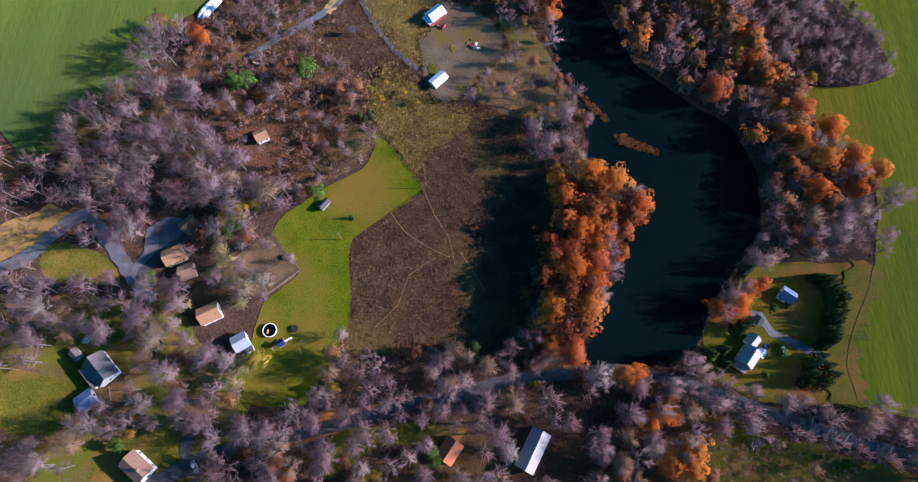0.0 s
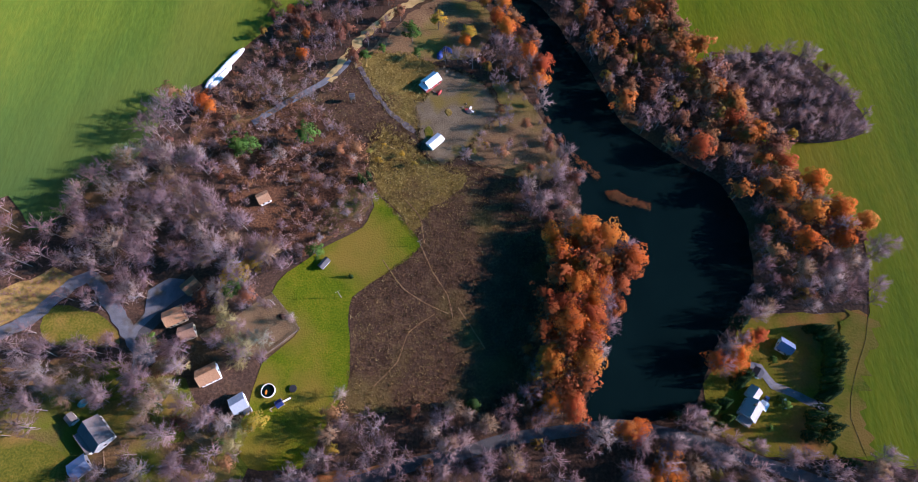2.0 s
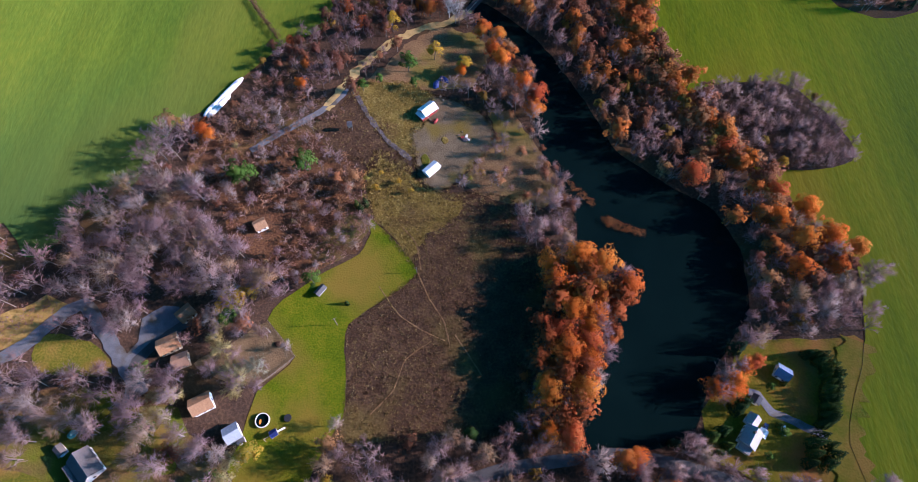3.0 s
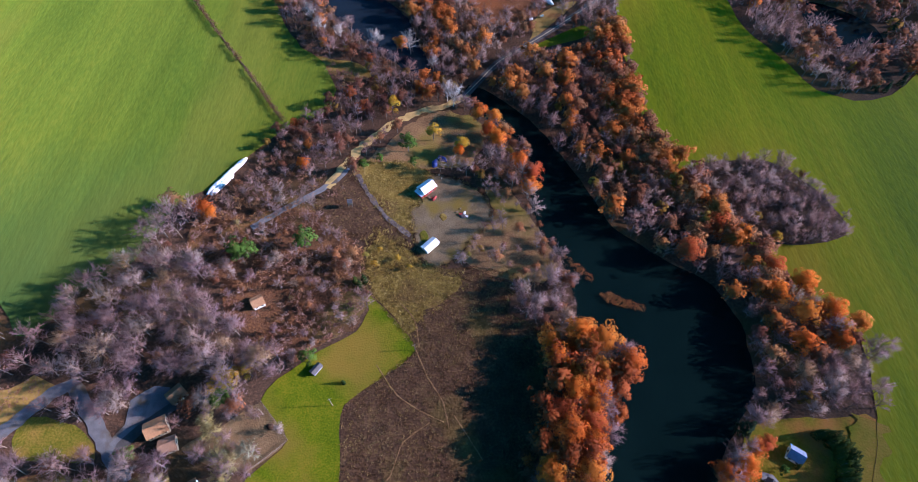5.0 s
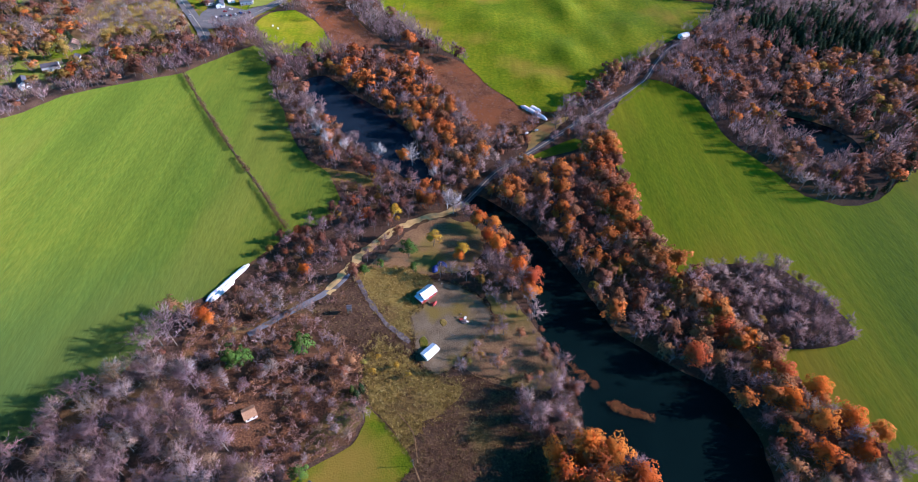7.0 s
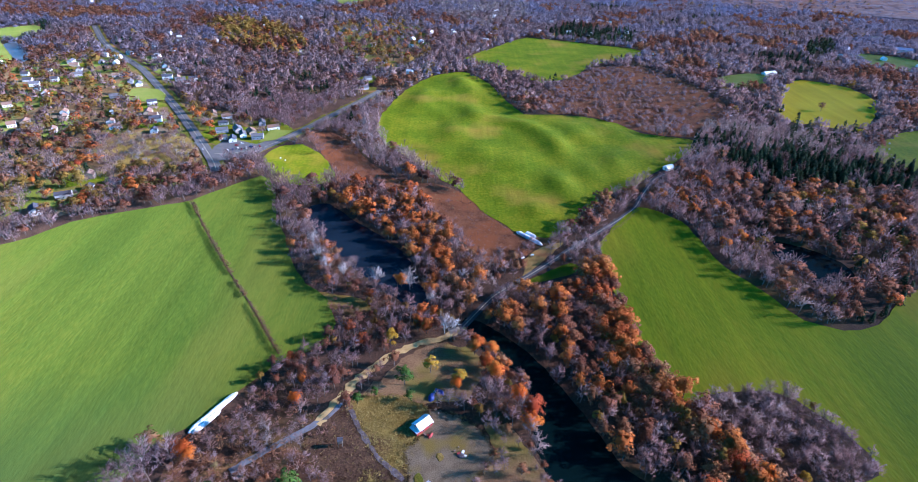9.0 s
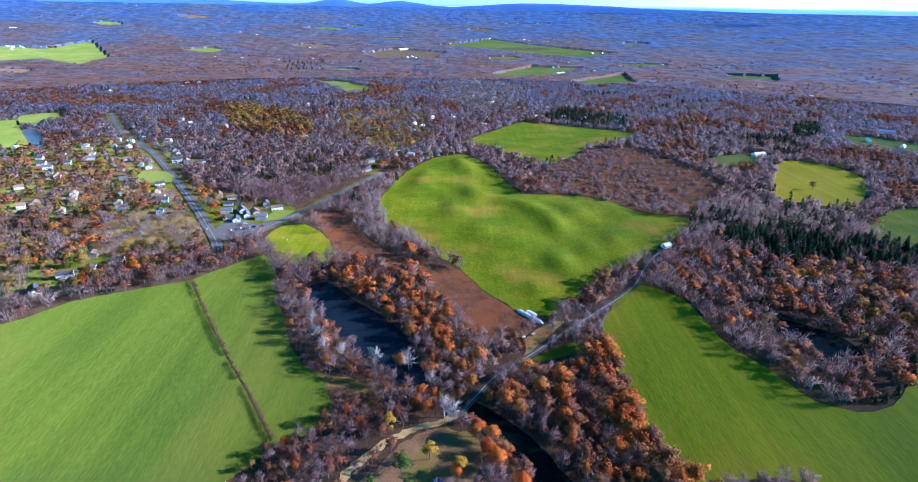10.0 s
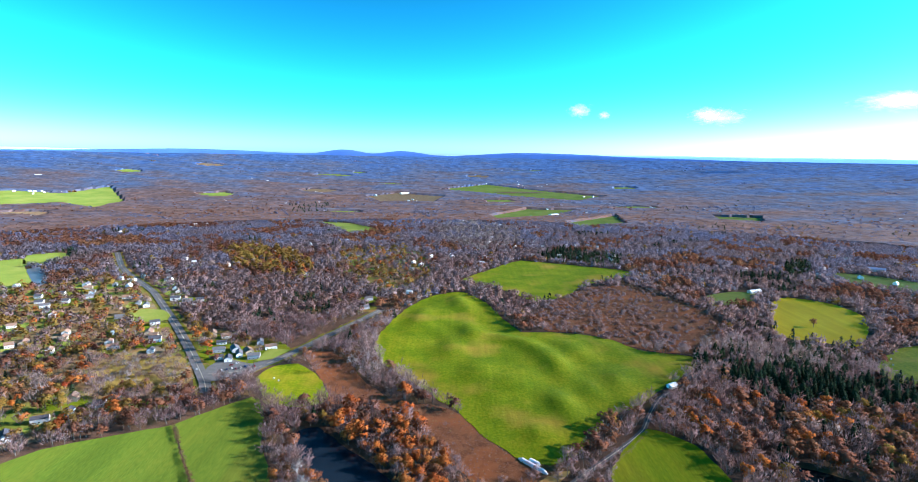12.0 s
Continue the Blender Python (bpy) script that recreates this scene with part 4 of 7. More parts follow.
# ---- roads
ROADS = {
    "road_east": (5.0, "asphalt", "grey asphalt country road", [(2.5, 277.1), (12.5, 292.9), (27.6, 315.8), (60.0, 346.6), (101.9, 388.9), (146.6, 432.4), (169.2, 457.9), (185.2, 487.2), (208.5, 524.4), (227.5, 540.7)]),
    "road_east_on": (7.0, "asphalt", "grey country road past the white house", [(230.3, 548.5), (278.5, 591.3), (306.4, 615.2), (340.2, 641.1)]),
    "road_highway": (11.5, "worn_asphalt", "two-lane highway through the village", [(-815, 1269), (-711, 1118), (-645, 1038), (-525, 908), (-396.8, 735.0), (-326.3, 634.5), (-269.9, 549.6), (-252.9, 518.6)]),
    "road_side": (11.5, "worn_asphalt", "pale side road running past the fields", [(-282.1, 564.7), (-251.9, 569.2), (-226.2, 587.0), (-200.8, 634.3), (-173.5, 698.7), (-137.0, 783.0), (-121.1, 824.3)]),
    "track_farm": (5.2, "dirt", "pale dirt farm track", [(-74.4, 198.1), (-65.4, 216.5), (-58.6, 230.9), (-42.4, 250.1), (-24.4, 263.4), (-9.1, 269.1), (6.4, 280.3)]),
    "lane_farm": (3.8, "lane", "narrow gravel lane in the shade of trees", [(-110.9, 168.8), (-97.2, 180.8), (-82.9, 192.1), (-69.7, 204.1), (-62.8, 217.2)]),
    "ditch_track": (2.6, "stony", "grey stony ditch through rough grass", [(-58.0, 208.8), (-48.9, 192.5), (-39.0, 178.9), (-29.6, 170.3), (-24.6, 165.9)]),
    "lane_loop": (6.5, "lane", "grey lane curving between trees and houses", [(-216.3, 46.0), (-200.3, 53.1), (-189.2, 61.8), (-181.9, 71.6), (-176.0, 77.6), (-171.4, 79.8), (-166.7, 77.2), (-159.5, 69.3), (-150.6, 59.8), (-140.6, 48.9), (-132.9, 39.8)]),
    "driveway_west": (4.5, "asphalt", "shaded driveway", [(-142.8, 49.9), (-134.3, 61.1), (-123.2, 71.3), (-119.6, 73.5)]),
    "road_south": (5.2, "asphalt", "country road under bare trees", [(-119.1, -32.5), (-102.3, -23.2), (-86.9, -17.0), (-68.5, -12.5), (-40.6, -4.9), (-17.0, 3.0), (2.4, 7.4), (22.0, 13.7), (46.9, 17.7), (72.0, 20.7), (94.3, 17.3), (118.5, 10.7), (153.9, -0.2), (192.8, -9.9), (222.9, -16.5)]),
    "driveway_house": (3.6, "lane", "pale driveway by the farmhouse", [(131.0, 47.9), (134.8, 46.7), (137.1, 42.7), (139.2, 39.2), (144.6, 37.4), (149.8, 34.6), (156.1, 31.8), (161.0, 29.6)]),
    "driveway_south": (5.0, "asphalt", "driveway with a parked white car", [(-106.6, -13.4), (-105.7, -20.0), (-100.7, -25.3), (-111.7, -29.0)]),
    "driveway_pool": (4.0, "gravel", "curving gravel drive", [(-114.4, 20.4), (-109.2, 12.8), (-101.2, 9.4), (-92.9, 11.6)]),
}
ribbon("field_margin", [(187.1, 72.0), (183.1, 62.2), (175.4, 48.6), (169.9, 35.5), (167.2, 22.9), (168.1, 10.9)], 15.0, M["margin_grass"], 0.62, "tan and green grassy margin of the field", "grass", 2.2, 0.42)
ribbon("field_track", [(191.8, 78.6), (185.5, 61.0), (177.7, 47.4), (172.0, 35.5), (169.4, 26.7), (170.7, 18.2), (172.1, 9.9)], 0.22, M["dry_grass"], 0.72, "narrow worn wheel track along the field", "track", 5.0, 0.3)
ribbon("hedge_bank", [(-249.1, 449.4), (-211.9, 393.7), (-172.7, 337.9), (-140.1, 294.1), (-110.0, 250.8)], 0.9, M["litter"], 0.75, "dark earth bank under the hedgerow", "bank", 6.0, 0.3)
ribbon("verge", ROADS["road_highway"][3], 21.0, M["rough_lawn"], 0.2, "rough green verge beside the highway", "grass", 6.0, 0.15)
ribbon("verge", ROADS["road_side"][3], 21.0, M["rough_lawn"], 0.2, "rough verge beside the side road", "grass", 6.0, 0.2)
for nm, (w, mt, lb, line) in ROADS.items():
    ribbon(nm, line, w, M[mt], 0.30 if abs(line[0][1]) < 900 else 0.9, lb, jitter=0.04 if "asphalt" in mt else 0.16 if mt == "lane" else 0.4, step=6.0 if "asphalt" in mt else 2.5)
M["line"] = material("worn road paint", [(0.3, (0.45, 0.42, 0.3)), (0.7, (0.65, 0.6, 0.42))], 0.5, 5, bump=0)
for nm in ("road_highway", "road_side", "road_east"):
    ribbon("road_marking", ROADS[nm][3], 0.35, M["line"], 0.42 if nm != "road_highway" else 1.02, "worn yellow centre line of the road", "road marking", jitter=0.0)

# the first line stands in for a sunlit wire, the others are trodden paths
for line in ([(1.0, 70.2), (8.0, 60.1), (13.5, 51.7)], [(-17.7, 100.5), (-11.4, 87.2), (-3.8, 75.6), (-1.1, 64.0)], [(-35.6, 92.8), (-25.0, 78.8), (-12.4, 71.0), (-3.4, 67.2)], [(-28.5, 126.9), (-19.3, 116.3), (-16.1, 101.8)], [(-34.4, 34.0), (-25.1, 44.7), (-20.8, 58.2), (-9.5, 66.9)]):
    ribbon("marsh_path", line, 0.6, M["pink_grass"], 0.18, "thin pale line in the marsh, trodden paths and one wire", "path", 2.5, 0.5)

# ---- trees
def rot_frame(d):
    d = d / np.linalg.norm(d, axis=-1, keepdims=True)
    ref = np.where(np.abs(d[..., 2:3]) < 0.9, np.array([0, 0, 1.0]), np.array([1.0, 0, 0]))
    a = np.cross(d, ref)
    a /= np.linalg.norm(a, axis=-1, keepdims=True)
    return d, a, np.cross(d, a)


def stick(p, q, r0, r1, sides=4):
    """A tapered stick as triangles: (n, 3, 3)."""
    p, q = np.asarray(p, float), np.asarray(q, float)
    _, a, b = rot_frame((q - p)[None])
    ang = np.arange(sides) * 2 * np.pi / sides
    ring = np.cos(ang)[:, None] * a + np.sin(ang)[:, None] * b
    lo, hi = p + ring * r0, q + ring * r1
    l2, h2 = np.roll(lo, -1, 0), np.roll(hi, -1, 0)
    return np.concatenate([np.stack([lo, l2, h2], 1), np.stack([lo, h2, hi], 1)])


def slivers(p, d, length, width, rng):
    """Thin twigs, one triangle each, from points p along d."""
    d, a, b = rot_frame(d)
    th = rng.uniform(0, np.pi, (len(p), 1))
    s = (np.cos(th) * a + np.sin(th) * b) * width
    return np.stack([p - s, p + s, p + d * length], 1)


def leaves(p, size, rng):
    """Leaf clumps, one triangle each, turned every way."""
    n = rng.normal(size=(len(p), 3, 3))
    n /= np.linalg.norm(n, axis=-1, keepdims=True)
    return p[:, None, :] + n * size * rng.uniform(0.6, 1.2, (len(p), 1, 1))


def wood_frame(h, w, rng, limbs, base=0.25, sides=4):
    """Trunk and limbs, and the limb lines."""
    top = np.array([rng.normal() * 0.03 * h, rng.normal() * 0.03 * h, h * 0.72])
    tris = [stick((0, 0, -0.3), top * 0.5, 0.022 * h, 0.015 * h, sides + 1), stick(top * 0.5, top, 0.015 * h, 0.005 * h, sides)]
    lines = []
    for i in range(limbs):
        t = base + (0.95 - base) * (i + rng.uniform(0, 0.8)) / limbs
        a = i * 2.4 + rng.uniform(-0.5, 0.5)
        reach = w * 0.5 * rng.uniform(0.65, 1.0) * (1.1 - 0.5 * abs(t - 0.5))
        p = top * t
        q = p + np.array([np.cos(a) * reach, np.sin(a) * reach, h * rng.uniform(0.12, 0.26)])
        q[2] = min(q[2], h * 0.96)
        tris.append(stick(p, q, 0.008 * h, 0.002 * h, 3))
        lines.append((p, q))
    lines.append((top * 0.7, top + np.array([0, 0, h * 0.24])))
    return np.concatenate(tris), lines


def branching(h, w, rng, limbs, per_limb, per_branch, thick, rise=1.0):
    """A leafless tree: trunk, rising limbs, branches that fan out of the limbs, and thin twigs on every branch."""
    lean = rng.normal(size=2) * 0.035 * h
    fork = np.array([lean[0], lean[1], h * rng.uniform(0.36, 0.5)])
    top = np.array([lean[0] * 2, lean[1] * 2, h * 0.74])
    wood = [stick((0, 0, -0.3), fork, 0.018 * h, 0.013 * h, 4), stick(fork, top, 0.013 * h, 0.004 * h, 3)]
    start, way, size = [], [], []
    for i in range(limbs):
        u = (i + rng.uniform(0, 0.9)) / limbs
        p = fork * (0.72 + 0.28 * u) if u < 0.35 else fork + (top - fork) * (u - 0.35) / 0.65
        a = i * 2.4 + rng.uniform(-0.6, 0.6)
        reach = w * 0.37 * rng.uniform(0.7, 1.15) * (1.05 - 0.55 * u)
        q = p + np.array([np.cos(a) * reach, np.sin(a) * reach, h * rng.uniform(0.15, 0.27) * rise])
        wood.append(stick(p, q, 0.006 * h, 0.002 * h, 3))
        along = rng.uniform(0.15, 1.0, (per_limb, 1))
        start.append(p + (q - p) * along)
        way.append(np.repeat(((q - p) / np.linalg.norm(q - p))[None], per_limb, 0))
        size.append(1.15 - 0.35 * along)
    start, way, size = np.concatenate(start), np.concatenate(way), np.concatenate(size)
    d = way * 0.75 + rng.normal(size=way.shape) * np.array([0.55, 0.55, 0.30]) + np.array([0, 0, 0.22 * rise])
    d /= np.linalg.norm(d, axis=1, keepdims=True)
    length = h * rng.uniform(0.17, 0.29, (len(d), 1)) * size * (0.5 + 0.7 * w / h)
    twigs = [slivers(start, d, length, thick * 1.25, rng)]
    k = np.repeat(np.arange(len(d)), per_branch)
    v = rng.uniform(0.2, 1.0, (len(k), 1))
    p = start[k] + d[k] * length[k] * v
    e = d[k] * 0.75 + rng.normal(size=(len(k), 3)) * np.array([0.42, 0.42, 0.34]) + np.array([0, 0, 0.16 * rise])
    twigs.append(slivers(p, e, h * rng.uniform(0.08, 0.18, (len(k), 1)), thick, rng))
    return np.concatenate(wood), np.concatenate(twigs)


def bare_tree(h, w, rng, limbs, twigs, thick=0.05):
    """A low bush: short stems under a dome of fine twigs that all reach outwards."""
    wood, lines = wood_frame(h, w * 0.85, rng, limbs)
    u = rng.normal(size=(twigs, 3))
    u /= np.linalg.norm(u, axis=1, keepdims=True)
    u[:, 2] = np.where(u[:, 2] < -0.25, -u[:, 2], u[:, 2])
    bulge = 1 + 0.16 * np.sin(3 * np.arctan2(u[:, 1:2], u[:, 0:1]) + rng.uniform(0, 6)) + 0.10 * np.sin(7 * np.arctan2(u[:, 1:2], u[:, 0:1]) + 4 * u[:, 2:3] + rng.uniform(0, 6))
    s = rng.uniform(0.05, 1.0, (twigs, 1)) ** 0.5 * 0.9 * bulge
    p = np.array([0, 0, 0.56 * h]) + u * s * np.array([w * 0.5, w * 0.5, h * 0.40])
    d = u * np.array([1, 1, 0.8]) + np.array([0, 0, 0.4]) + rng.normal(size=(twigs, 3)) * 0.42
    return wood, slivers(p, d, rng.uniform(0.07, 0.16, (twigs, 1)) * h * (0.6 + 0.4 * w / h), thick, rng)


def facing(p, normal, size, rng, loose=0.55):
    """Leaf clumps that lie roughly along the surface of their bough."""
    n, a, b = rot_frame(normal + rng.normal(size=p.shape) * loose)
    th = rng.uniform(0, 6.28, (len(p), 1))
    out = [p + (np.cos(th + k) * a + np.sin(th + k) * b) * size * rng.uniform(0.6, 1.2, (len(p), 1)) for k in (0, 2.1, 4.2)]
    return np.stack(out, 1)


def leafy_tree(h, w, rng, limbs, count, size, lobes=9):
    wood, lines = wood_frame(h, w * 0.8, rng, limbs)
    c = np.array([l[1] * np.array([0.85, 0.85, 0.92]) for l in lines] + [np.array([rng.normal() * w * 0.2, rng.normal() * w * 0.2, h * rng.uniform(0.45, 0.82)]) for _ in range(lobes)])
    k = rng.integers(0, len(c), count)
    d = rng.normal(size=(count, 3))
    d /= np.linalg.norm(d, axis=1, keepdims=True)
    d[:, 2] = np.where(d[:, 2] < -0.5, -d[:, 2], d[:, 2])
    r = w * rng.uniform(0.10, 0.20, (len(c), 1))[k] * rng.uniform(0.8, 1.06, (count, 1))
    return wood, facing(c[k] + d * r, d, size, rng)


def conifer_tree(h, w, rng, count, size):
    """Ragged cone of needle clumps on a straight trunk."""
    t = 1 - rng.uniform(0, 1, (count, 1)) ** 0.55
    a = rng.uniform(0, 6.283, (count, 1))
    tier = 0.72 + 0.28 * np.abs(np.sin(t * 17 + 0.6 * np.sin(a * 3))) + 0.12 * np.sin(a * 5 + t * 9)
    r = (w * 0.5 * (1 - t) ** 0.85 * tier + 0.1) * rng.uniform(0.75, 1.05, (count, 1))
    p = np.concatenate([np.cos(a) * r, np.sin(a) * r, h * (0.07 + 0.93 * t) - 0.12 * r], 1)
    d = np.concatenate([np.cos(a), np.sin(a), np.full_like(a, 0.55)], 1)
    return stick((0, 0, -0.3), (0, 0, h), 0.016 * h, 0.003 * h, 5), facing(p, d, size, rng, 0.45)


def rounded(tris, centres, share=0.85):
    """Turns every leaf outwards and gives it mostly the normal of its whole crown, so that crowns shade as soft round masses."""
    out = tris.mean(1) - centres
    out /= np.maximum(np.linalg.norm(out, axis=1, keepdims=True), 1e-6)
    flat = np.cross(tris[:, 1] - tris[:, 0], tris[:, 2] - tris[:, 0])
    flat /= np.maximum(np.linalg.norm(flat, axis=1, keepdims=True), 1e-9)
    back = (flat * out).sum(1) < 0
    tris = tris.copy()
    tris[back] = tris[back][:, ::-1]
    flat[back] *= -1
    nrm = out * share + flat * (1 - share)
    return tris, nrm / np.maximum(np.linalg.norm(nrm, axis=1, keepdims=True), 1e-6)


def tri_mesh(name, tris, mat, tint=None, normals=None):
    n = len(tris)
    me = bpy.data.meshes.new(name)
    me.vertices.add(3 * n)
    me.vertices.foreach_set("co", np.ascontiguousarray(tris, dtype=np.float32).ravel())
    me.loops.add(3 * n)
    me.loops.foreach_set("vertex_index", np.arange(3 * n, dtype=np.int32))
    me.polygons.add(n)
    me.polygons.foreach_set("loop_start", np.arange(0, 3 * n, 3, dtype=np.int32))
    if tint is not None:
        at = me.attributes.new("tint", "FLOAT", "FACE")
        at.data.foreach_set("value", np.asarray(tint, dtype=np.float32))
    me.materials.append(mat)
    me.update(calc_edges=True)
    if normals is not None:
        at = me.attributes.new("custom_normal", "FLOAT_VECTOR", "POINT")
        at.data.foreach_set("vector", np.repeat(normals.astype(np.float32), 3, axis=0).ravel())
    return me


RNG = np.random.default_rng(7)
NEAR = {   # kind: (trunk triangles, crown triangles) of a few trees
    "bare": [branching(14, RNG.uniform(9, 12), RNG, 14, 9, 11, 0.038) for _ in range(8)],
    "russet": [leafy_tree(14, RNG.uniform(9, 12), RNG, 10, 900, 0.42, 26) for _ in range(3)],
    "oak": [leafy_tree(14, RNG.uniform(9, 12), RNG, 12, 2300, 0.36, 46) for _ in range(5)],
    "olive": [branching(11, RNG.uniform(8, 10), RNG, 13, 8, 11, 0.055, 0.8) for _ in range(3)],
    "gold": [leafy_tree(11, RNG.uniform(7, 9), RNG, 8, 800, 0.36, 8) for _ in range(3)],
    "cedar": [leafy_tree(10, RNG.uniform(7, 9), RNG, 9, 900, 0.38, 10) for _ in range(3)],
    "pine": [conifer_tree(13, 6.5, RNG, 800, 0.42) for _ in range(3)],
    "pale": [branching(15, 12, RNG, 14, 7, 6, 0.05) for _ in range(3)],
}
MID = {
    "bare": [branching(14, RNG.uniform(9, 12), RNG, 8, 6, 8, 0.068) for _ in range(9)],
    "olive": [branching(11, 9, RNG, 8, 6, 8, 0.085, 0.8) for _ in range(3)],
    "oak": [leafy_tree(14, RNG.uniform(9, 12), RNG, 4, 560, 0.58, 30) for _ in range(6)],
    "shrub": [branching(4, RNG.uniform(4.0, 5.5), RNG, 6, 4, 4, 0.12, 0.7) for _ in range(7)],
    "gold": [leafy_tree(11, RNG.uniform(7, 9), RNG, 4, 260, 0.65, 7) for _ in range(3)],
    "pine": [conifer_tree(13, 6.5, RNG, 220, 0.8) for _ in range(3)],
    "pale": [branching(15, 12, RNG, 9, 6, 6, 0.09) for _ in range(3)],
    "brush": [bare_tree(3.0, 3.6, RNG, 3, 40, 0.08) for _ in range(4)],
    "reed": [bare_tree(2.2, 2.6, RNG, 2, 26, 0.10) for _ in range(3)],
    "tussock": [(None, slivers(RNG.normal(size=(10, 3)) * np.array([0.25, 0.25, 0.0]), RNG.normal(size=(10, 3)) * np.array([0.6, 0.6, 0.1]) + np.array([0, 0, 0.6]), 0.8, 0.10, RNG)) for _ in range(5)],
}
MID["russet"], MID["hedge"] = MID["oak"], [bare_tree(3.0, 3.2, RNG, 3, 60, 0.10) for _ in range(4)]
MID["straw"] = MID["tussock"]
MID2 = dict(MID)

MID2["russet"] = MID2["oak"] = [leafy_tree(14, RNG.uniform(9, 12), RNG, 3, 210, 1.0, 12) for _ in range(5)]


def blob(n, w, h, size, rng, loose=0.5):
    d = rng.normal(size=(n, 3))
    d /= np.linalg.norm(d, axis=1, keepdims=True)
    d[:, 2] = np.abs(d[:, 2]) * 0.9 + 0.05
    return facing(d * np.array([w * 0.42, w * 0.42, h * 0.8]) * rng.uniform(0.8, 1.05, (n, 1)) + np.array([0, 0, h * 0.1]), d, size, rng, loose)


def brushwood(n, w, h, length, width, rng, spread=0.4):
    """The upright twig mass of a crown seen from afar: slender shoots that fill an oval."""
    d = rng.normal(size=(n, 3))
    d /= np.linalg.norm(d, axis=1, keepdims=True)
    p = d * np.array([w * 0.42, w * 0.42, h * 0.30]) * rng.uniform(0.15, 1.0, (n, 1)) ** 0.5 + np.array([0, 0, h * 0.45])
    way = d * np.array([0.55, 0.55, 0.2]) + rng.normal(size=(n, 3)) * spread * np.array([1, 1, 0.3]) + np.array([0, 0, 1.0])
    return slivers(p, way, length * rng.uniform(0.7, 1.25, (n, 1)), width, rng)


MID2["bare"] = []
for _ in range(7):   # twigs over the rounded mass of a crown
    w_ = RNG.uniform(10, 13)
    wood_, twig_ = branching(14, w_, RNG, 5, 3, 3, 0.11)
    MID2["bare"].append((wood_, np.concatenate([twig_, brushwood(84, w_ * 0.95, 14, 2.7, 0.19, RNG, 0.28)])))
FAR = {k: [(None, blob(40, RNG.uniform(9, 12), 14, 1.7, RNG, 0.7)) for _ in range(5)] for k in ("oak", "russet", "gold")}
FAR["pine"] = [(None, conifer_tree(15, 7, RNG, 36, 1.6)[1]) for _ in range(4)]
FAR["bare"] = [(stick((0, 0, 0), (0, 0, 7), 0.3, 0.2, 3), np.concatenate([brushwood(34, 12, 13, 3.3, 0.42, RNG, 0.22), blob(16, 11.5, 10, 1.9, RNG, 0.5)])) for _ in range(8)]
FAR["pale"] = FAR["bare"]
FAR["brush"] = [(None, blob(6, 5, 3, 1.2, RNG)) for _ in range(3)]
def canopy(n, w, h, rng):
    """A patch of far woodland, as upright treetops that stand close together."""
    a, r = rng.uniform(0, 6.283, (n, 1)), w * 0.5 * rng.uniform(0, 1, (n, 1)) ** 0.5
    p = np.concatenate([np.cos(a) * r, np.sin(a) * r, np.zeros((n, 1))], 1)
    return slivers(p, rng.normal(size=(n, 3)) * np.array([0.25, 0.25, 0]) + np.array([0, 0, 1.0]), h * rng.uniform(0.8, 1.2, (n, 1)), rng.uniform(5.0, 9.0, (n, 1)), rng)


VERY_FAR = {k: [(None, canopy(15, 40, 8, RNG)) for _ in range(6)] for k in ("oak", "russet", "gold", "pine", "bare", "pale")}
VERY_FAR["brush"] = FAR["brush"]

_fr = random.Random(31)
for k in range(15):   # thin far fields
    a, r = radians(_fr.uniform(-40, 40)), _fr.uniform(2250, 4200)
    cx, cy, lx, ly = r * math.sin(a), r * math.cos(a), _fr.uniform(60, 190), _fr.uniform(25, 90)
    PLAN["meadow_far_%d" % k] = [(cx + math.cos(q * 0.785) * lx * _fr.uniform(0.6, 1.1), cy + math.sin(q * 0.785) * ly * _fr.uniform(0.6, 1.1)) for q in range(8)]
    sheet("meadow_far_%d" % k, PLAN["meadow_far_%d" % k], M["meadow" if k % 3 else "soil"], 2.5, 30, 4, 60, None, "pale field far off on the plain", "field")
CLEAR = [k for k in PLAN if not k.startswith("zone_") and k not in ("yards_south", "thicket", "scrub_south", "leafy_verge_b", "lawn_mid", "lawn_low")]
BOXES = {k: (min(p[0] for p in v), max(p[0] for p in v), min(p[1] for p in v), max(p[1] for p in v)) for k, v in PLAN.items()}


def zones(x, y, names):
    for k in names:
        b = BOXES[k]
        if b[0] <= x <= b[1] and b[2] <= y <= b[3] and inside(PLAN[k], x, y):
            yield k


ROAD_POINTS = [(p, w + (26 if nm == "road_side" else 15 if nm == "road_highway" else 5 if nm == "track_farm" else 2 if nm in ("lane_loop", "lane_loop_on") else 4 if nm == "road_east" else 0)) for nm, (w, _, _, line) in ROADS.items() for p in smooth_line(line, False, 5.0)]
ROAD_GRID = {}
for (rx, ry), w in ROAD_POINTS:
    ROAD_GRID.setdefault((int(rx // 15), int(ry // 15)), []).append((rx, ry, w))
KEEP_CLEAR = []   # (x, y, radius) round houses and yards


def on_road(x, y, margin=0.3):
    i, j = int(x // 15), int(y // 15)
    for a in (i - 1, i, i + 1):
        for b in (j - 1, j, j + 1):
            for rx, ry, w in ROAD_GRID.get((a, b), ()):
                if math.hypot(x - rx, y - ry) < w / 2 + margin:
                    return True
    return False


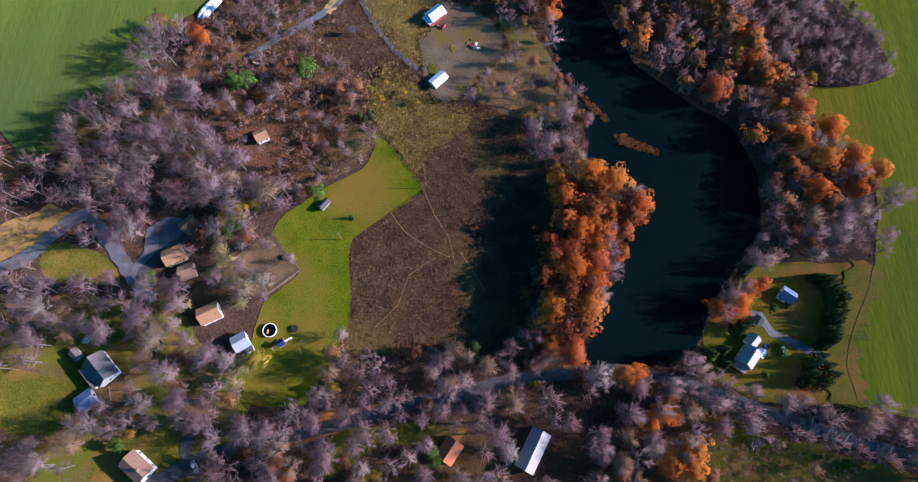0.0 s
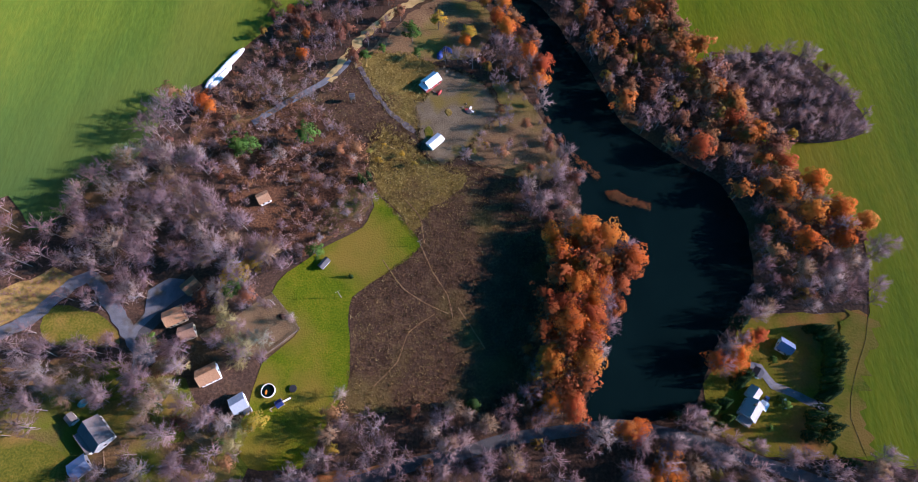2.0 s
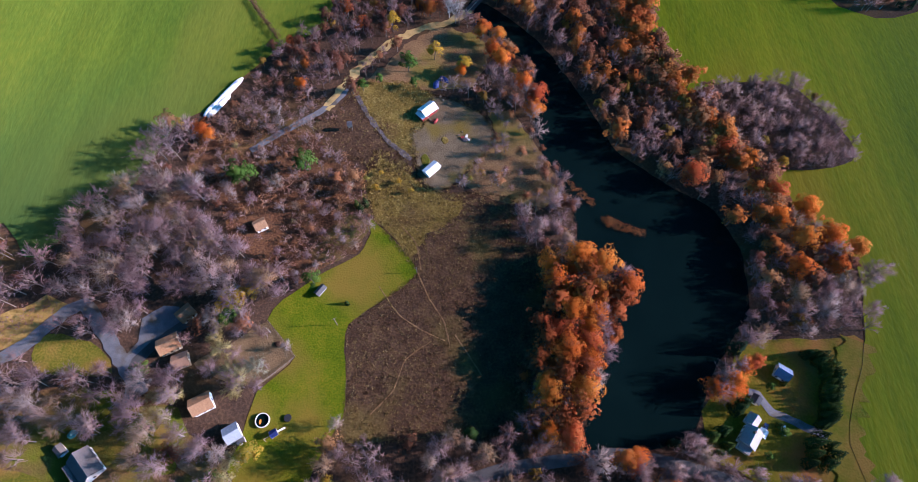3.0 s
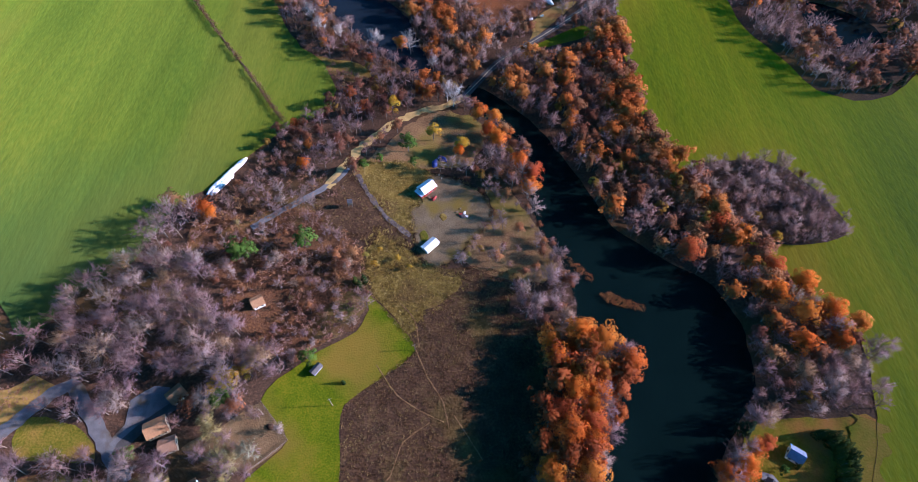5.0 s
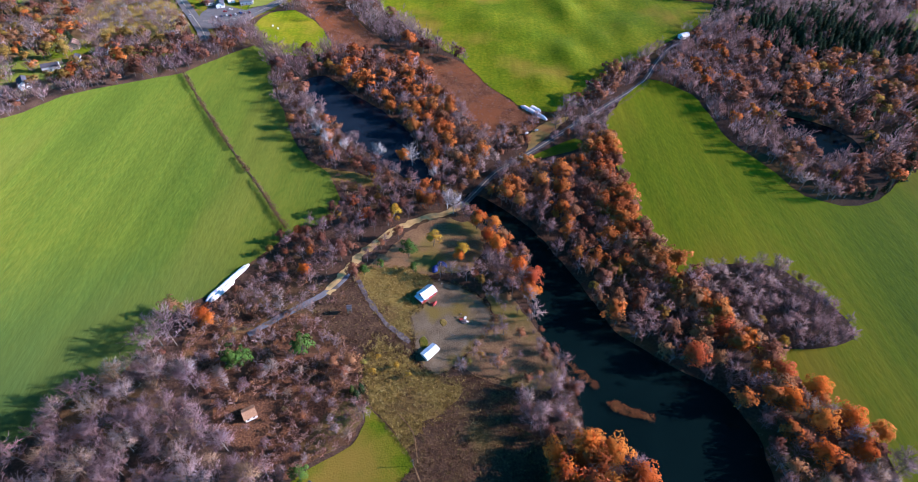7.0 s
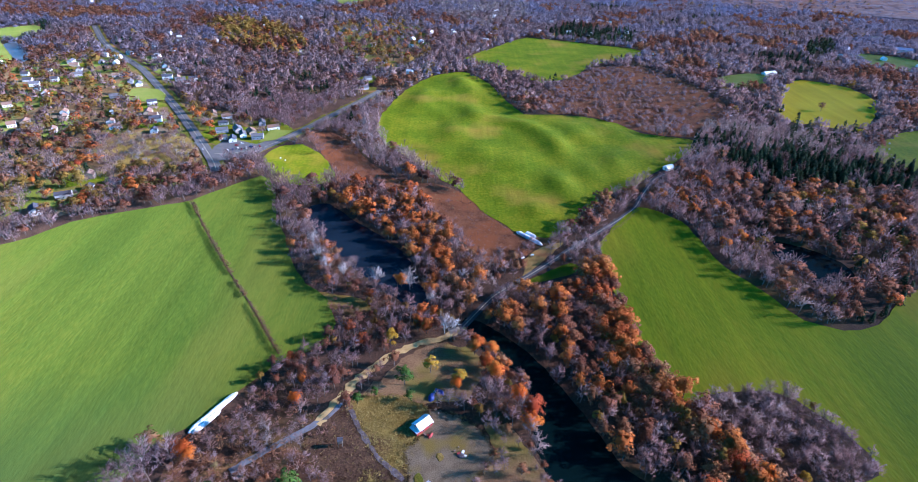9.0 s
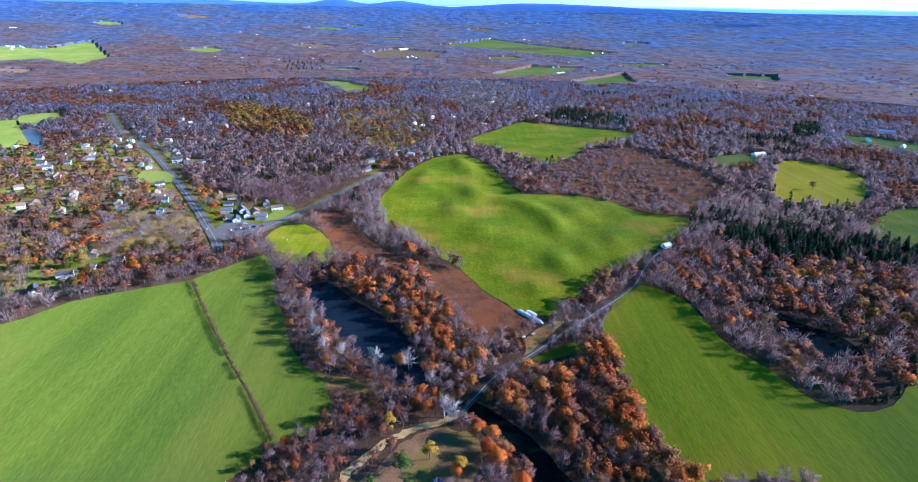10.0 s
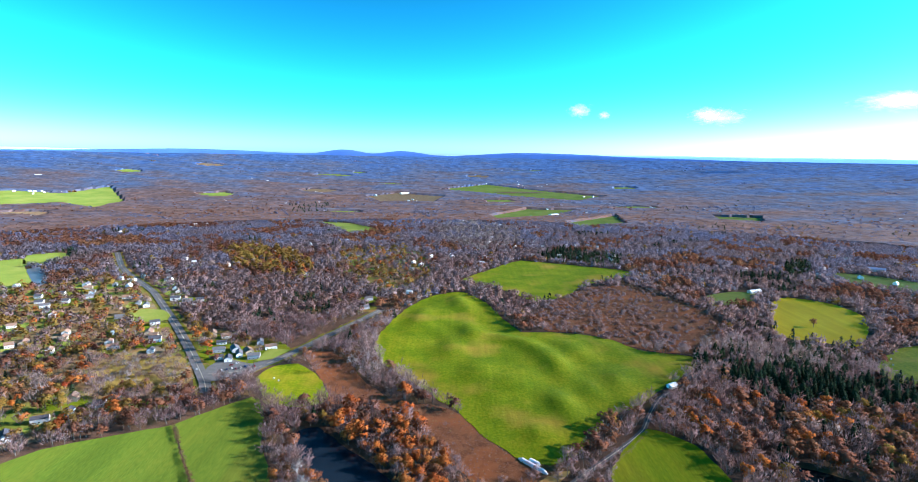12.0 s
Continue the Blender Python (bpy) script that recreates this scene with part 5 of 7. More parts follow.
def scatter(r0, r1, spacing, half_angle):
    """Places on an uneven grid in front of the camera, from r0 to r1 metres."""
    rng = random.Random(int(r0) + 11)
    y = -55.0
    while y < r1:
        span = math.hypot(y, 235) * math.tan(radians(half_angle)) * 0.92 + 45
        x = -span
        while x < span:
            px, py = x + rng.uniform(-0.5, 0.5) * spacing, y + rng.uniform(-0.5, 0.5) * spacing
            if r0 <= math.hypot(px, py) < r1:
                yield px, py, rng
            x += spacing
        y += spacing


def choose(x, y, rng):
    """Kind of tree that grows at a place, with its height; None in a clearing."""
    r = math.hypot(x, y)
    if inside(PLAN["zone_isle"], x, y):
        return ("bare", rng.uniform(8, 12)) if rng.random() < 0.97 else ("gold", 9)
    if inside(PLAN["dry_grass_east"], x, y) and rng.random() < 0.62:
        return ("bare", rng.uniform(6, 11)) if rng.random() < 0.7 else ("russet", rng.uniform(5, 9))
    if inside(PLAN["garden"], x, y) and rng.random() < 0.5:
        return ("bare", rng.uniform(7, 11))
    if inside(PLAN["thicket"], x, y):   # low growth round the pines and the derelict house
        v = rng.random() + 0.25 * noise.noise((x * 0.05, y * 0.05, 2))
        if on_road(x, y) or v < 0.30 or any(abs(x - c[0]) < c[2] and abs(y - c[1]) < c[2] for c in KEEP_CLEAR):
            return None
        return ("bare", rng.uniform(5, 9)) if v < 0.68 else ("russet", rng.uniform(3, 6)) if v < 0.76 else ("olive", rng.uniform(4, 6)) if v < 0.80 else ("bare", rng.uniform(8, 12) if x < -80 else rng.uniform(5, 8))
    if inside(PLAN["scrub_south"], x, y):
        return ("bare", rng.uniform(5, 9)) if rng.random() < 0.15 else None
    if any(True for _ in zones(x, y, CLEAR)):
        return None
    if r < 1500 and on_road(x, y):
        return None
    for cx, cy, rad in KEEP_CLEAR:
        if abs(x - cx) < rad and abs(y - cy) < rad:
            return None
    z = set(zones(x, y, [k for k in PLAN if k.startswith("zone_")]))
    n = noise.noise((x * 0.006, y * 0.006, 9))
    u = rng.random()
    if r > 800 and not z:   # russet and dark conifers stand in groves
        v = n + 0.7 * noise.noise((x * 0.022, y * 0.022, 3)) + (u - 0.5) * 0.3 + (0.08 if x < 0 else -0.04)
        if v > 0.26:
            return ("russet", rng.uniform(9, 14))
        if v < -0.62:
            return ("pine", rng.uniform(9, 13))
        return ("gold", rng.uniform(8, 12)) if u > 0.988 else ("bare", rng.uniform(10, 15))
    if "zone_oak" in z:
        return ("oak", rng.uniform(14, 20)) if u < 0.92 else ("bare", rng.uniform(10, 14))
    if "zone_oak_north" in z:
        return ("oak", rng.uniform(11, 17)) if u < 0.42 else ("russet", rng.uniform(10, 15)) if u < 0.66 else ("bare", rng.uniform(10, 15))
    if "zone_bank" in z:
        rim = min(edge_distance(PLAN["field_east"], x, y), 40.0) < 20 and x > 55
        if rim:
            return ("oak", rng.uniform(15, 19)) if u < 0.46 else ("gold", rng.uniform(13, 16)) if u < 0.58 else ("russet", rng.uniform(14, 19)) if u < 0.92 else ("bare", rng.uniform(14, 18))
        return ("oak", rng.uniform(14, 19)) if u < 0.12 else ("russet", rng.uniform(11, 16)) if u < 0.36 else ("gold", rng.uniform(10, 13)) if u < 0.40 else ("bare", rng.uniform(9, 14))
    if "zone_east_wood" in z:
        # pines past x 270 are added to darken the wood, in place of shade
        return None if u < 0.10 else ("pine", rng.uniform(8, 12)) if u > 0.80 and x > 270 else ("russet", rng.uniform(9, 14)) if u < 0.38 else ("gold", rng.uniform(9, 12)) if u < 0.42 else ("oak", rng.uniform(9, 12)) if u < 0.48 else ("bare", rng.uniform(9, 14))
    if "zone_shady_wood" in z and not any(k.startswith("zone_conifer") for k in z):
        # the pine share stands in for the shade over this wood
        return None if u < 0.06 else ("pine", rng.uniform(8, 13)) if u < 0.5 else ("bare", rng.uniform(9, 14))
    if any(k.startswith("zone_conifer") for k in z):
        return ("pine", rng.uniform(11, 16)) if u < 0.82 else ("bare", rng.uniform(9, 12))
    if "zone_gold" in z:
        return ("gold", rng.uniform(11, 16)) if u < 0.42 else ("russet", rng.uniform(11, 15)) if u < 0.62 else ("oak", 13) if u < 0.72 else ("pine", 11) if u < 0.8 else ("bare", 13)
    if "zone_pale" in z:
        return ("pale", rng.uniform(11, 15)) if u < 0.4 else ("bare", 12)
    if "zone_village" in z or "zone_village_b" in z:
        if u < 0.22:
            return None
        return ("pine", rng.uniform(6, 10)) if u < 0.30 else ("russet", rng.uniform(8, 12)) if u < 0.45 else ("gold", rng.uniform(8, 13)) if u < 0.62 else ("oak", rng.uniform(8, 12)) if u < 0.70 else ("bare", rng.uniform(9, 14))
    if "zone_russet" in z:
        return ("russet", rng.uniform(9, 13)) if u < 0.6 else ("bare", rng.uniform(9, 14))
    if "zone_russet_edge" in z:
        return None if u < 0.35 else ("russet", rng.uniform(3, 6)) if u < 0.7 else ("bare", rng.uniform(4, 7))
    if "zone_copse" in z:
        return None if u < 0.2 else ("bare", rng.uniform(6, 10)) if u < 0.8 else ("russet", rng.uniform(4, 8))
    if "zone_west_wood" in z:
        return None if u < 0.10 else ("bare", rng.uniform(12, 18)) if u < 0.94 else ("russet", rng.uniform(6, 9))
    if "zone_house_wood" in z:
        return None if u < (0.10 if x < -45 else 0.36) else ("bare", rng.uniform(10, 16)) if u < 0.92 else ("russet", rng.uniform(7, 11)) if u < 0.98 else ("gold", rng.uniform(7, 10))
    if 225 < y < 370 and -145 < x < 130:   # mixed autumn growth round the track and the north pond
        return ("bare", rng.uniform(9, 14)) if u < 0.58 else ("russet", rng.uniform(8, 13)) if u < 0.88 else ("oak", rng.uniform(9, 13)) if u < 0.96 else ("gold", rng.uniform(7, 10))
    if n > 0.33:
        return ("russet", rng.uniform(9, 14)) if u < 0.4 else ("bare", rng.uniform(9, 14))
    return ("bare", rng.uniform(9, 15)) if u < 0.86 else ("russet", rng.uniform(8, 13)) if u < 0.96 else ("gold", rng.uniform(8, 12)) if u < 0.98 else ("pine", rng.uniform(9, 14))


BASE_HEIGHT = {"bare": 14, "oak": 14, "russet": 14, "gold": 11, "pine": 13, "pale": 15, "brush": 3, "hedge": 3, "cedar": 10, "reed": 2.2, "tussock": 0.8, "straw": 0.8, "shrub": 4, "olive": 11}

# ---- buildings and yard things
def paint(name, colour, rough=0.6, metal=0.0, scale=1.5, vary=0.22, bump=0.1, spec=0.3):
    m = material(name, [(0.3, tuple(c * (1 - vary) for c in colour)), (0.7, tuple(min(1, c * (1 + vary * 0.6)) for c in colour))], scale, 6, 0.35, rough, bump, 6, spec)
    m.node_tree.nodes["Principled BSDF"].inputs["Metallic"].default_value = metal
    return m


M["white"] = paint("white siding", (0.74, 0.74, 0.72))
M["tan"] = paint("tan siding", (0.45, 0.36, 0.25))
M["grey_wall"] = paint("grey siding", (0.36, 0.36, 0.37))
M["red_wall"] = paint("red barn boards", (0.32, 0.045, 0.04))
M["roof_white"] = paint("white metal roof", (0.72, 0.76, 0.80), 0.4)
M["roof_silver"] = paint("silvery metal roof", (0.34, 0.40, 0.48), 0.45)
M["roof_blue"] = paint("blue-grey metal roof", (0.16, 0.23, 0.36), 0.45)
M["roof_grey"] = paint("grey shingles", (0.15, 0.14, 0.145), 0.9, bump=0.4)
M["roof_pale"] = paint("pale grey shingles", (0.36, 0.355, 0.37), 0.8, bump=0.3)
M["roof_dark"] = paint("dark shingles", (0.075, 0.075, 0.09), 0.9, bump=0.4)
M["roof_brown"] = paint("brown shingles", (0.28, 0.17, 0.12), 0.9, bump=0.4)
M["roof_rust"] = paint("rust red roof", (0.58, 0.17, 0.08), 0.8, bump=0.3)
M["roof_tan"] = paint("weathered tan roof", (0.40, 0.22, 0.12), 0.9, vary=0.4, bump=0.5)
M["wood"] = paint("weathered boards", (0.22, 0.17, 0.13), 0.9, bump=0.4)
M["pale_wood"] = paint("pale boards", (0.45, 0.38, 0.30), 0.9)
M["plastic_white"] = paint("white plastic film", (0.78, 0.80, 0.83), 0.35)
M["tarp_blue"] = paint("blue tarpaulin", (0.03, 0.06, 0.24), 0.5)
M["tarp_teal"] = paint("teal tarpaulin", (0.02, 0.33, 0.33), 0.5)
M["orange_plastic"] = paint("orange plastic", (0.65, 0.20, 0.02), 0.5)
M["dark_metal"] = paint("dark metal", (0.06, 0.06, 0.065), 0.5, 0.6)
M["rubber"] = paint("rubber", (0.02, 0.02, 0.02), 0.9)
M["car_white"] = paint("white car paint", (0.75, 0.75, 0.75), 0.25, spec=0.5, vary=0.05, bump=0)
M["car_red"] = paint("red car paint", (0.35, 0.03, 0.03), 0.25, spec=0.5, vary=0.05, bump=0)
M["car_blue"] = paint("blue car paint", (0.05, 0.08, 0.20), 0.25, spec=0.5, vary=0.05, bump=0)
M["glass"] = paint("window glass", (0.02, 0.025, 0.03), 0.06, spec=0.6, vary=0.05, bump=0)


def add_box(bm, x0, y0, z0, x1, y1, z1, m=None):
    """A box between two corners, turned by m."""
    vs = [bm.verts.new((m @ Vector(c)) if m else c) for c in
          ((x0, y0, z0), (x1, y0, z0), (x1, y1, z0), (x0, y1, z0), (x0, y0, z1), (x1, y0, z1), (x1, y1, z1), (x0, y1, z1))]
    for f in ((3, 2, 1, 0), (4, 5, 6, 7), (0, 1, 5, 4), (1, 2, 6, 5), (2, 3, 7, 6), (3, 0, 4, 7)):
        bm.faces.new([vs[i] for i in f])


def box(x0, y0, z0, x1, y1, z1, m=None, bevel=0.0):
    bm = bmesh.new()
    add_box(bm, x0, y0, z0, x1, y1, z1, m)
    if bevel:
        bmesh.ops.bevel(bm, geom=bm.edges[:], offset=bevel, segments=2, affect="EDGES")
    return bm


def tube(r0, r1, h, n=14, z=0.0, x=0.0, y=0.0):
    bm = bmesh.new()
    bmesh.ops.create_cone(bm, cap_ends=True, segments=n, radius1=r0, radius2=r1, depth=h, matrix=Matrix.Translation((x, y, z + h / 2)))
    return bm


def gable_walls(l, w, h, rise):
    bm = bmesh.new()
    ends = [[bm.verts.new((x, y, z)) for y, z in ((-w / 2, -0.3), (w / 2, -0.3), (w / 2, h), (0, h + rise), (-w / 2, h))] for x in (-l / 2, l / 2)]
    a, b = ends
    bm.faces.new(a[::-1]), bm.faces.new(b)
    for i in range(5):
        j = (i + 1) % 5
        bm.faces.new((a[i], a[j], b[j], b[i]))
    bmesh.ops.recalc_face_normals(bm, faces=bm.faces[:])
    return bm


def roof_seams(l, w, h, rise, side, roof, mat, over=0.45, thick=0.18):
    """Standing seams of a metal roof slope, each a part of it."""
    run, fall = w / 2 + over, rise / (w / 2) * over
    x0, x1, n = -l / 2 - over, l / 2 + over, max(3, int(l / 1.0))
    long = math.hypot(run, rise + fall)
    bm = bmesh.new()
    add_box(bm, -0.03, 0.02 if side > 0 else -long, 0.0, 0.03, long if side > 0 else -0.02, 0.05, Matrix.Rotation(math.atan2(-(rise + fall), run) * side, 4, "X"))
    me = mesh_of("seam", bm, mat)
    for k in range(n + 1):
        ob = new("seam", me)
        ob.parent = roof
        ob.matrix_local = Matrix.Translation((x0 + 0.05 + (x1 - x0 - 0.1) * k / n, 0, h + rise + 0.03 + thick))


def roof_slope(l, w, h, rise, side, over=0.45, thick=0.18):
    """One slope of a gable roof, with eaves."""
    bm = bmesh.new()
    run = w / 2 + over
    fall = rise / (w / 2) * over
    x0, x1 = -l / 2 - over, l / 2 + over
    prof = ((0, h + rise + 0.03), (run * side, h - fall + 0.03), (run * side, h - fall + 0.03 + thick), (0, h + rise + 0.03 + thick))
    a = [bm.verts.new((x0, y, z)) for y, z in prof]
    b = [bm.verts.new((x1, y, z)) for y, z in prof]
    bm.faces.new(a), bm.faces.new(b[::-1])
    for i in range(4):
        j = (i + 1) % 4
        bm.faces.new((a[i], b[i], b[j], a[j]))
    bmesh.ops.recalc_face_normals(bm, faces=bm.faces[:])
    return bm


def opening(parent, name, x, y, z, w, h, turn, label=""):
    """A window or door on a wall: frame and pane."""
    m = Matrix.Translation((x, y, z)) @ Matrix.Rotation(radians(turn), 4, "Z")
    frame_ob = part(name, box(-w / 2 - 0.09, -0.03, -0.09, w / 2 + 0.09, 0.05, h + 0.09, m), M["white"], parent, label)
    part("pane", box(-w / 2, 0.05, 0, w / 2, 0.065, h, m), M["glass"] if name == "window" else M["wood"], frame_ob)


def house(ends, width, wall_h, rise, wall, roof, label, name="house", windows=3, ribs=False, chimney=False, category="house", clear=4.0, group=""):
    """A gabled building; ends: the two ends of its ridge on the plan."""
    a, b = Vector(ends[0]), Vector(ends[1])
    c, l = (a + b) / 2, (b - a).length
    root = new(name)
    root.matrix_world = pose(c.x, c.y, land(c.x, c.y) + 0.05, 0, 0, math.degrees(math.atan2(b.y - a.y, b.x - a.x)))
    part("wall", gable_walls(l, width, wall_h, rise), M[wall], root)
    for s in (-1, 1):
        slope = part("roof", roof_slope(l, width, wall_h, rise, s), M[roof], root)
        if ribs:
            roof_seams(l, width, wall_h, rise, s, slope, M[roof])
    if windows:
        for s in (-1, 1):
            for k in range(windows):
                x = -l / 2 + l * (k + 0.5) / windows
                if s == 1 and k == windows // 2 and name == "house":
                    opening(root, "door", x, width / 2 * s, 0.1, 1.0, 2.05, 0, "panelled front door")
                else:
                    opening(root, "window", x, width / 2 * s, 0.95, 1.0, 1.3, 0 if s > 0 else 180)
        for s in (-1, 1):
            opening(root, "window", l / 2 * s, 0, 1.0, 1.1, 1.3, -90 if s > 0 else 90)
    if chimney:
        part("chimney", box(-0.45 + l * 0.2, -0.45 + 0.6, wall_h, 0.45 + l * 0.2, 0.45 + 0.6, wall_h + rise + 1.1, bevel=0.04), M["roof_brown"], root, "brick chimney")
    KEEP_CLEAR.append((c.x, c.y, max(l, width) / 2 + clear))
    return tagged(root, label, category, group=group)


def annex(root, x0, y0, x1, y1, low, high, wall, roof, axis="y"):
    """A lean-to under one sloping roof, part of its building."""
    bm = bmesh.new()
    zs = {"y": (high, low), "x": (high, low)}[axis]
    corner = [(x0, y0), (x1, y0), (x1, y1), (x0, y1)]
    tops = [zs[0] if (axis == "y" and (i < 2)) or (axis == "x" and i in (1, 2)) else zs[1] for i in range(4)]
    lo = [bm.verts.new((x, y, -0.3)) for x, y in corner]
    hi = [bm.verts.new((x, y, z)) for (x, y), z in zip(corner, tops)]
    bm.faces.new(lo[::-1]), bm.faces.new(hi)
    for i in range(4):
        bm.faces.new((lo[i], lo[(i + 1) % 4], hi[(i + 1) % 4], hi[i]))
    bmesh.ops.recalc_face_normals(bm, faces=bm.faces[:])
    an = part("lean_to", bm, M[wall], root)
    bm = bmesh.new()
    e = 0.3
    cx, cy = (x0 + x1) / 2, (y0 + y1) / 2
    grown = [(x + math.copysign(e, x - cx), y + math.copysign(e, y - cy)) for x, y in corner]
    a = [bm.verts.new((x, y, z + 0.04)) for (x, y), z in zip(grown, tops)]
    b = [bm.verts.new((x, y, z + 0.2)) for (x, y), z in zip(grown, tops)]
    bm.faces.new(a[::-1]), bm.faces.new(b)
    for i in range(4):
        bm.faces.new((a[i], a[(i + 1) % 4], b[(i + 1) % 4], b[i]))
    bmesh.ops.recalc_face_normals(bm, faces=bm.faces[:])
    part("lean_to_roof", bm, M[roof], an)


# the farmyard
barn = house([(-20.3, 195.3), (-14.1, 201.6)], 6.4, 3.2, 2.0, "red_wall", "roof_white", "red wooden barn with a white metal roof in the gravel yard", "barn", 2, True, category="barn")
annex(barn, -6.6, -3.0, -4.0, 2.6, 2.2, 3.0, "red_wall", "roof_white", "x")
house([(-16.2, 156.3), (-10.6, 162.4)], 4.6, 2.3, 0.9, "white", "roof_white", "low shed with a white metal roof at the yard's edge", "shed", 0, True, category="shed")
# the farmhouse by the pond
fh = house([(123.6, 25.2), (128.4, 31.4)], 6.6, 4.0, 2.4, "white", "roof_pale", "white farmhouse with grey roofs between pines", "house", 3, chimney=True)
annex(fh, -6.6, -2.6, -4.1, 2.2, 2.6, 3.4, "white", "roof_pale", "x")
house([(127.4, 33.6), (130.4, 37.0)], 4.6, 3.0, 1.5, "white", "roof_pale", "pale-roofed wing beside the farmhouse", "wing", 1, category="outbuilding")
house([(131.6, 29.0), (133.4, 31.4)], 2.6, 2.2, 0.7, "grey_wall", "roof_white", "small pale shed behind the farmhouse", "shed", 0, category="shed", clear=2)
house([(144.6, 57.6), (149.4, 54.4)], 5.6, 3.0, 2.0, "white", "roof_blue", "small barn with a blue-grey metal roof", "barn", 2, True, category="barn")
house([(131.6, 42.8), (133.6, 45.4)], 3.4, 2.4, 0.9, "white", "roof_dark", "white garage with a dark roof beside the drive", "garage", 1, category="garage")
# houses under the trees
h1 = house([(-150.4, 15.4), (-141.8, 7.4)], 8.6, 3.4, 3.2, "white", "roof_grey", "large house with a grey shingled roof under bare trees", "house", 4)
annex(h1, -5.5, -6.6, 4.5, -4.6, 2.4, 3.0, "white", "roof_grey")
house([(-152.0, -3.6), (-147.0, 0.8)], 6.5, 2.6, 1.3, "grey_wall", "roof_blue", "low annex with a blue metal roof", "annex", 2, category="house")
house([(-126.9, -22.4), (-118.1, -28.6)], 7.2, 4.2, 2.0, "white", "roof_brown", "white house with a pinkish brown roof beside a driveway", "house", 3, chimney=True)
house([(2.7, -10.8), (-1.8, -17.9)], 7.0, 3.0, 2.6, "tan", "roof_rust", "house with a rust-red roof in the trees", "house", 3)
house([(37.6, -5.6), (30.6, -20.0)], 7.4, 3.2, 3.0, "white", "roof_pale", "long house with a weathered grey roof", "house", 5)
house([(-124.2, 73.8), (-119.8, 78.9)], 6.2, 3.0, 2.0, "tan", "roof_tan", "cottage with a weathered tan roof in the shade", "house", 2)
house([(-129.6, 59.7), (-122.2, 63.9)], 7.0, 3.2, 2.2, "tan", "roof_tan", "house with a patched brown roof by the lane", "house", 3)
house([(-121.8, 53.5), (-116.0, 56.0)], 6.0, 2.8, 1.8, "tan", "roof_brown", "brown-roofed outbuilding among branches", "outbuilding", 2)
house([(-109.3, 34.5), (-101.9, 38.6)], 7.0, 3.2, 2.4, "white", "roof_tan", "white house with a tan roof at the garden", "house", 3)
ph = house([(-92.6, 23.4), (-87.8, 26.6)], 6.4, 3.2, 1.6, "white", "roof_silver", "white house with a pale blue metal roof beside the pool", "house", 2, ribs=True)
annex(ph, 0.4, -5.6, 3.2, -3.3, 2.2, 2.8, "pale_wood", "roof_grey")
house([(-99.0, 121.7), (-94.4, 124.5)], 5.4, 2.8, 1.8, "white", "roof_tan", "derelict white house with a holed brown roof", "house", 2)
house([(-160.3, 18.2), (-157.2, 15.6)], 3.0, 2.2, 0.8, "white", "roof_grey", "small white garden shed", "shed", 0, category="shed")
house([(-64.0, 87.6), (-61.2, 91.6)], 2.4, 2.1, 0.6, "grey_wall", "roof_grey", "small grey metal garden shed on the lawn", "shed", 0, True, category="shed")

# the village and far farms
for k in ("zone_village", "zone_village_b"):
    sheet("village_ground", PLAN[k], M["village_grass"], 0.07, 12, 3, 60, None, "pale autumn grass and leaves between village houses", "lawn")
VILLAGE = [(-717, 899), (-688, 862), (-636, 807), (-666, 945), (-624, 897), (-490, 760), (-456.5, 694.0), (-508, 835), (-488, 822), (-424.8, 733.5), (-410.4, 693.9), (-397.9, 682.8), (-526, 963), (-500, 930), (-448, 863), (-419, 854), (-325.4, 695.8), (-299.1, 660.8), (-303.6, 685.2), (-281.0, 611.4), (-267.8, 606.5), (-261.0, 621.8), (-240.8, 615.1), (-250.8, 663.1)]
VILLAGE += [(-231.8, 647.1), (-549.3, 636.2), (-540.0, 647.1), (-515.7, 686.2), (-372.4, 498.3), (-340.6, 488.2), (-357.4, 471.0), (-370.8, 454.0), (-568, 1136), (-548, 995), (-437.9, 654.1), (-149.2, 881.8), (-146.0, 829.4), (-309, 1063), (-259, 1281), (-135, 996), (-175, 1131), (-130, 1262), (-608, 711), (-593, 766), (-548, 868), (-377.3, 423.6), (-423, 840), (-463, 862), (-272.2, 637.0), (-254.4, 633.8)]
VILLAGE += [(-647.3, 922.2), (-607.6, 866.6), (-617.0, 948.6), (-662.9, 831.2), (-618.1, 784.9), (-667.0, 886.1), (-623.6, 834.4), (-503.9, 665.7), (-424.4, 639.0), (-387.0, 666.1), (-437.5, 849.4), (-485.6, 913.5), (-290.3, 633.1), (-527.0, 623.3), (-488.1, 621.1), (-370.9, 628.2)]
VRNG = random.Random(5)
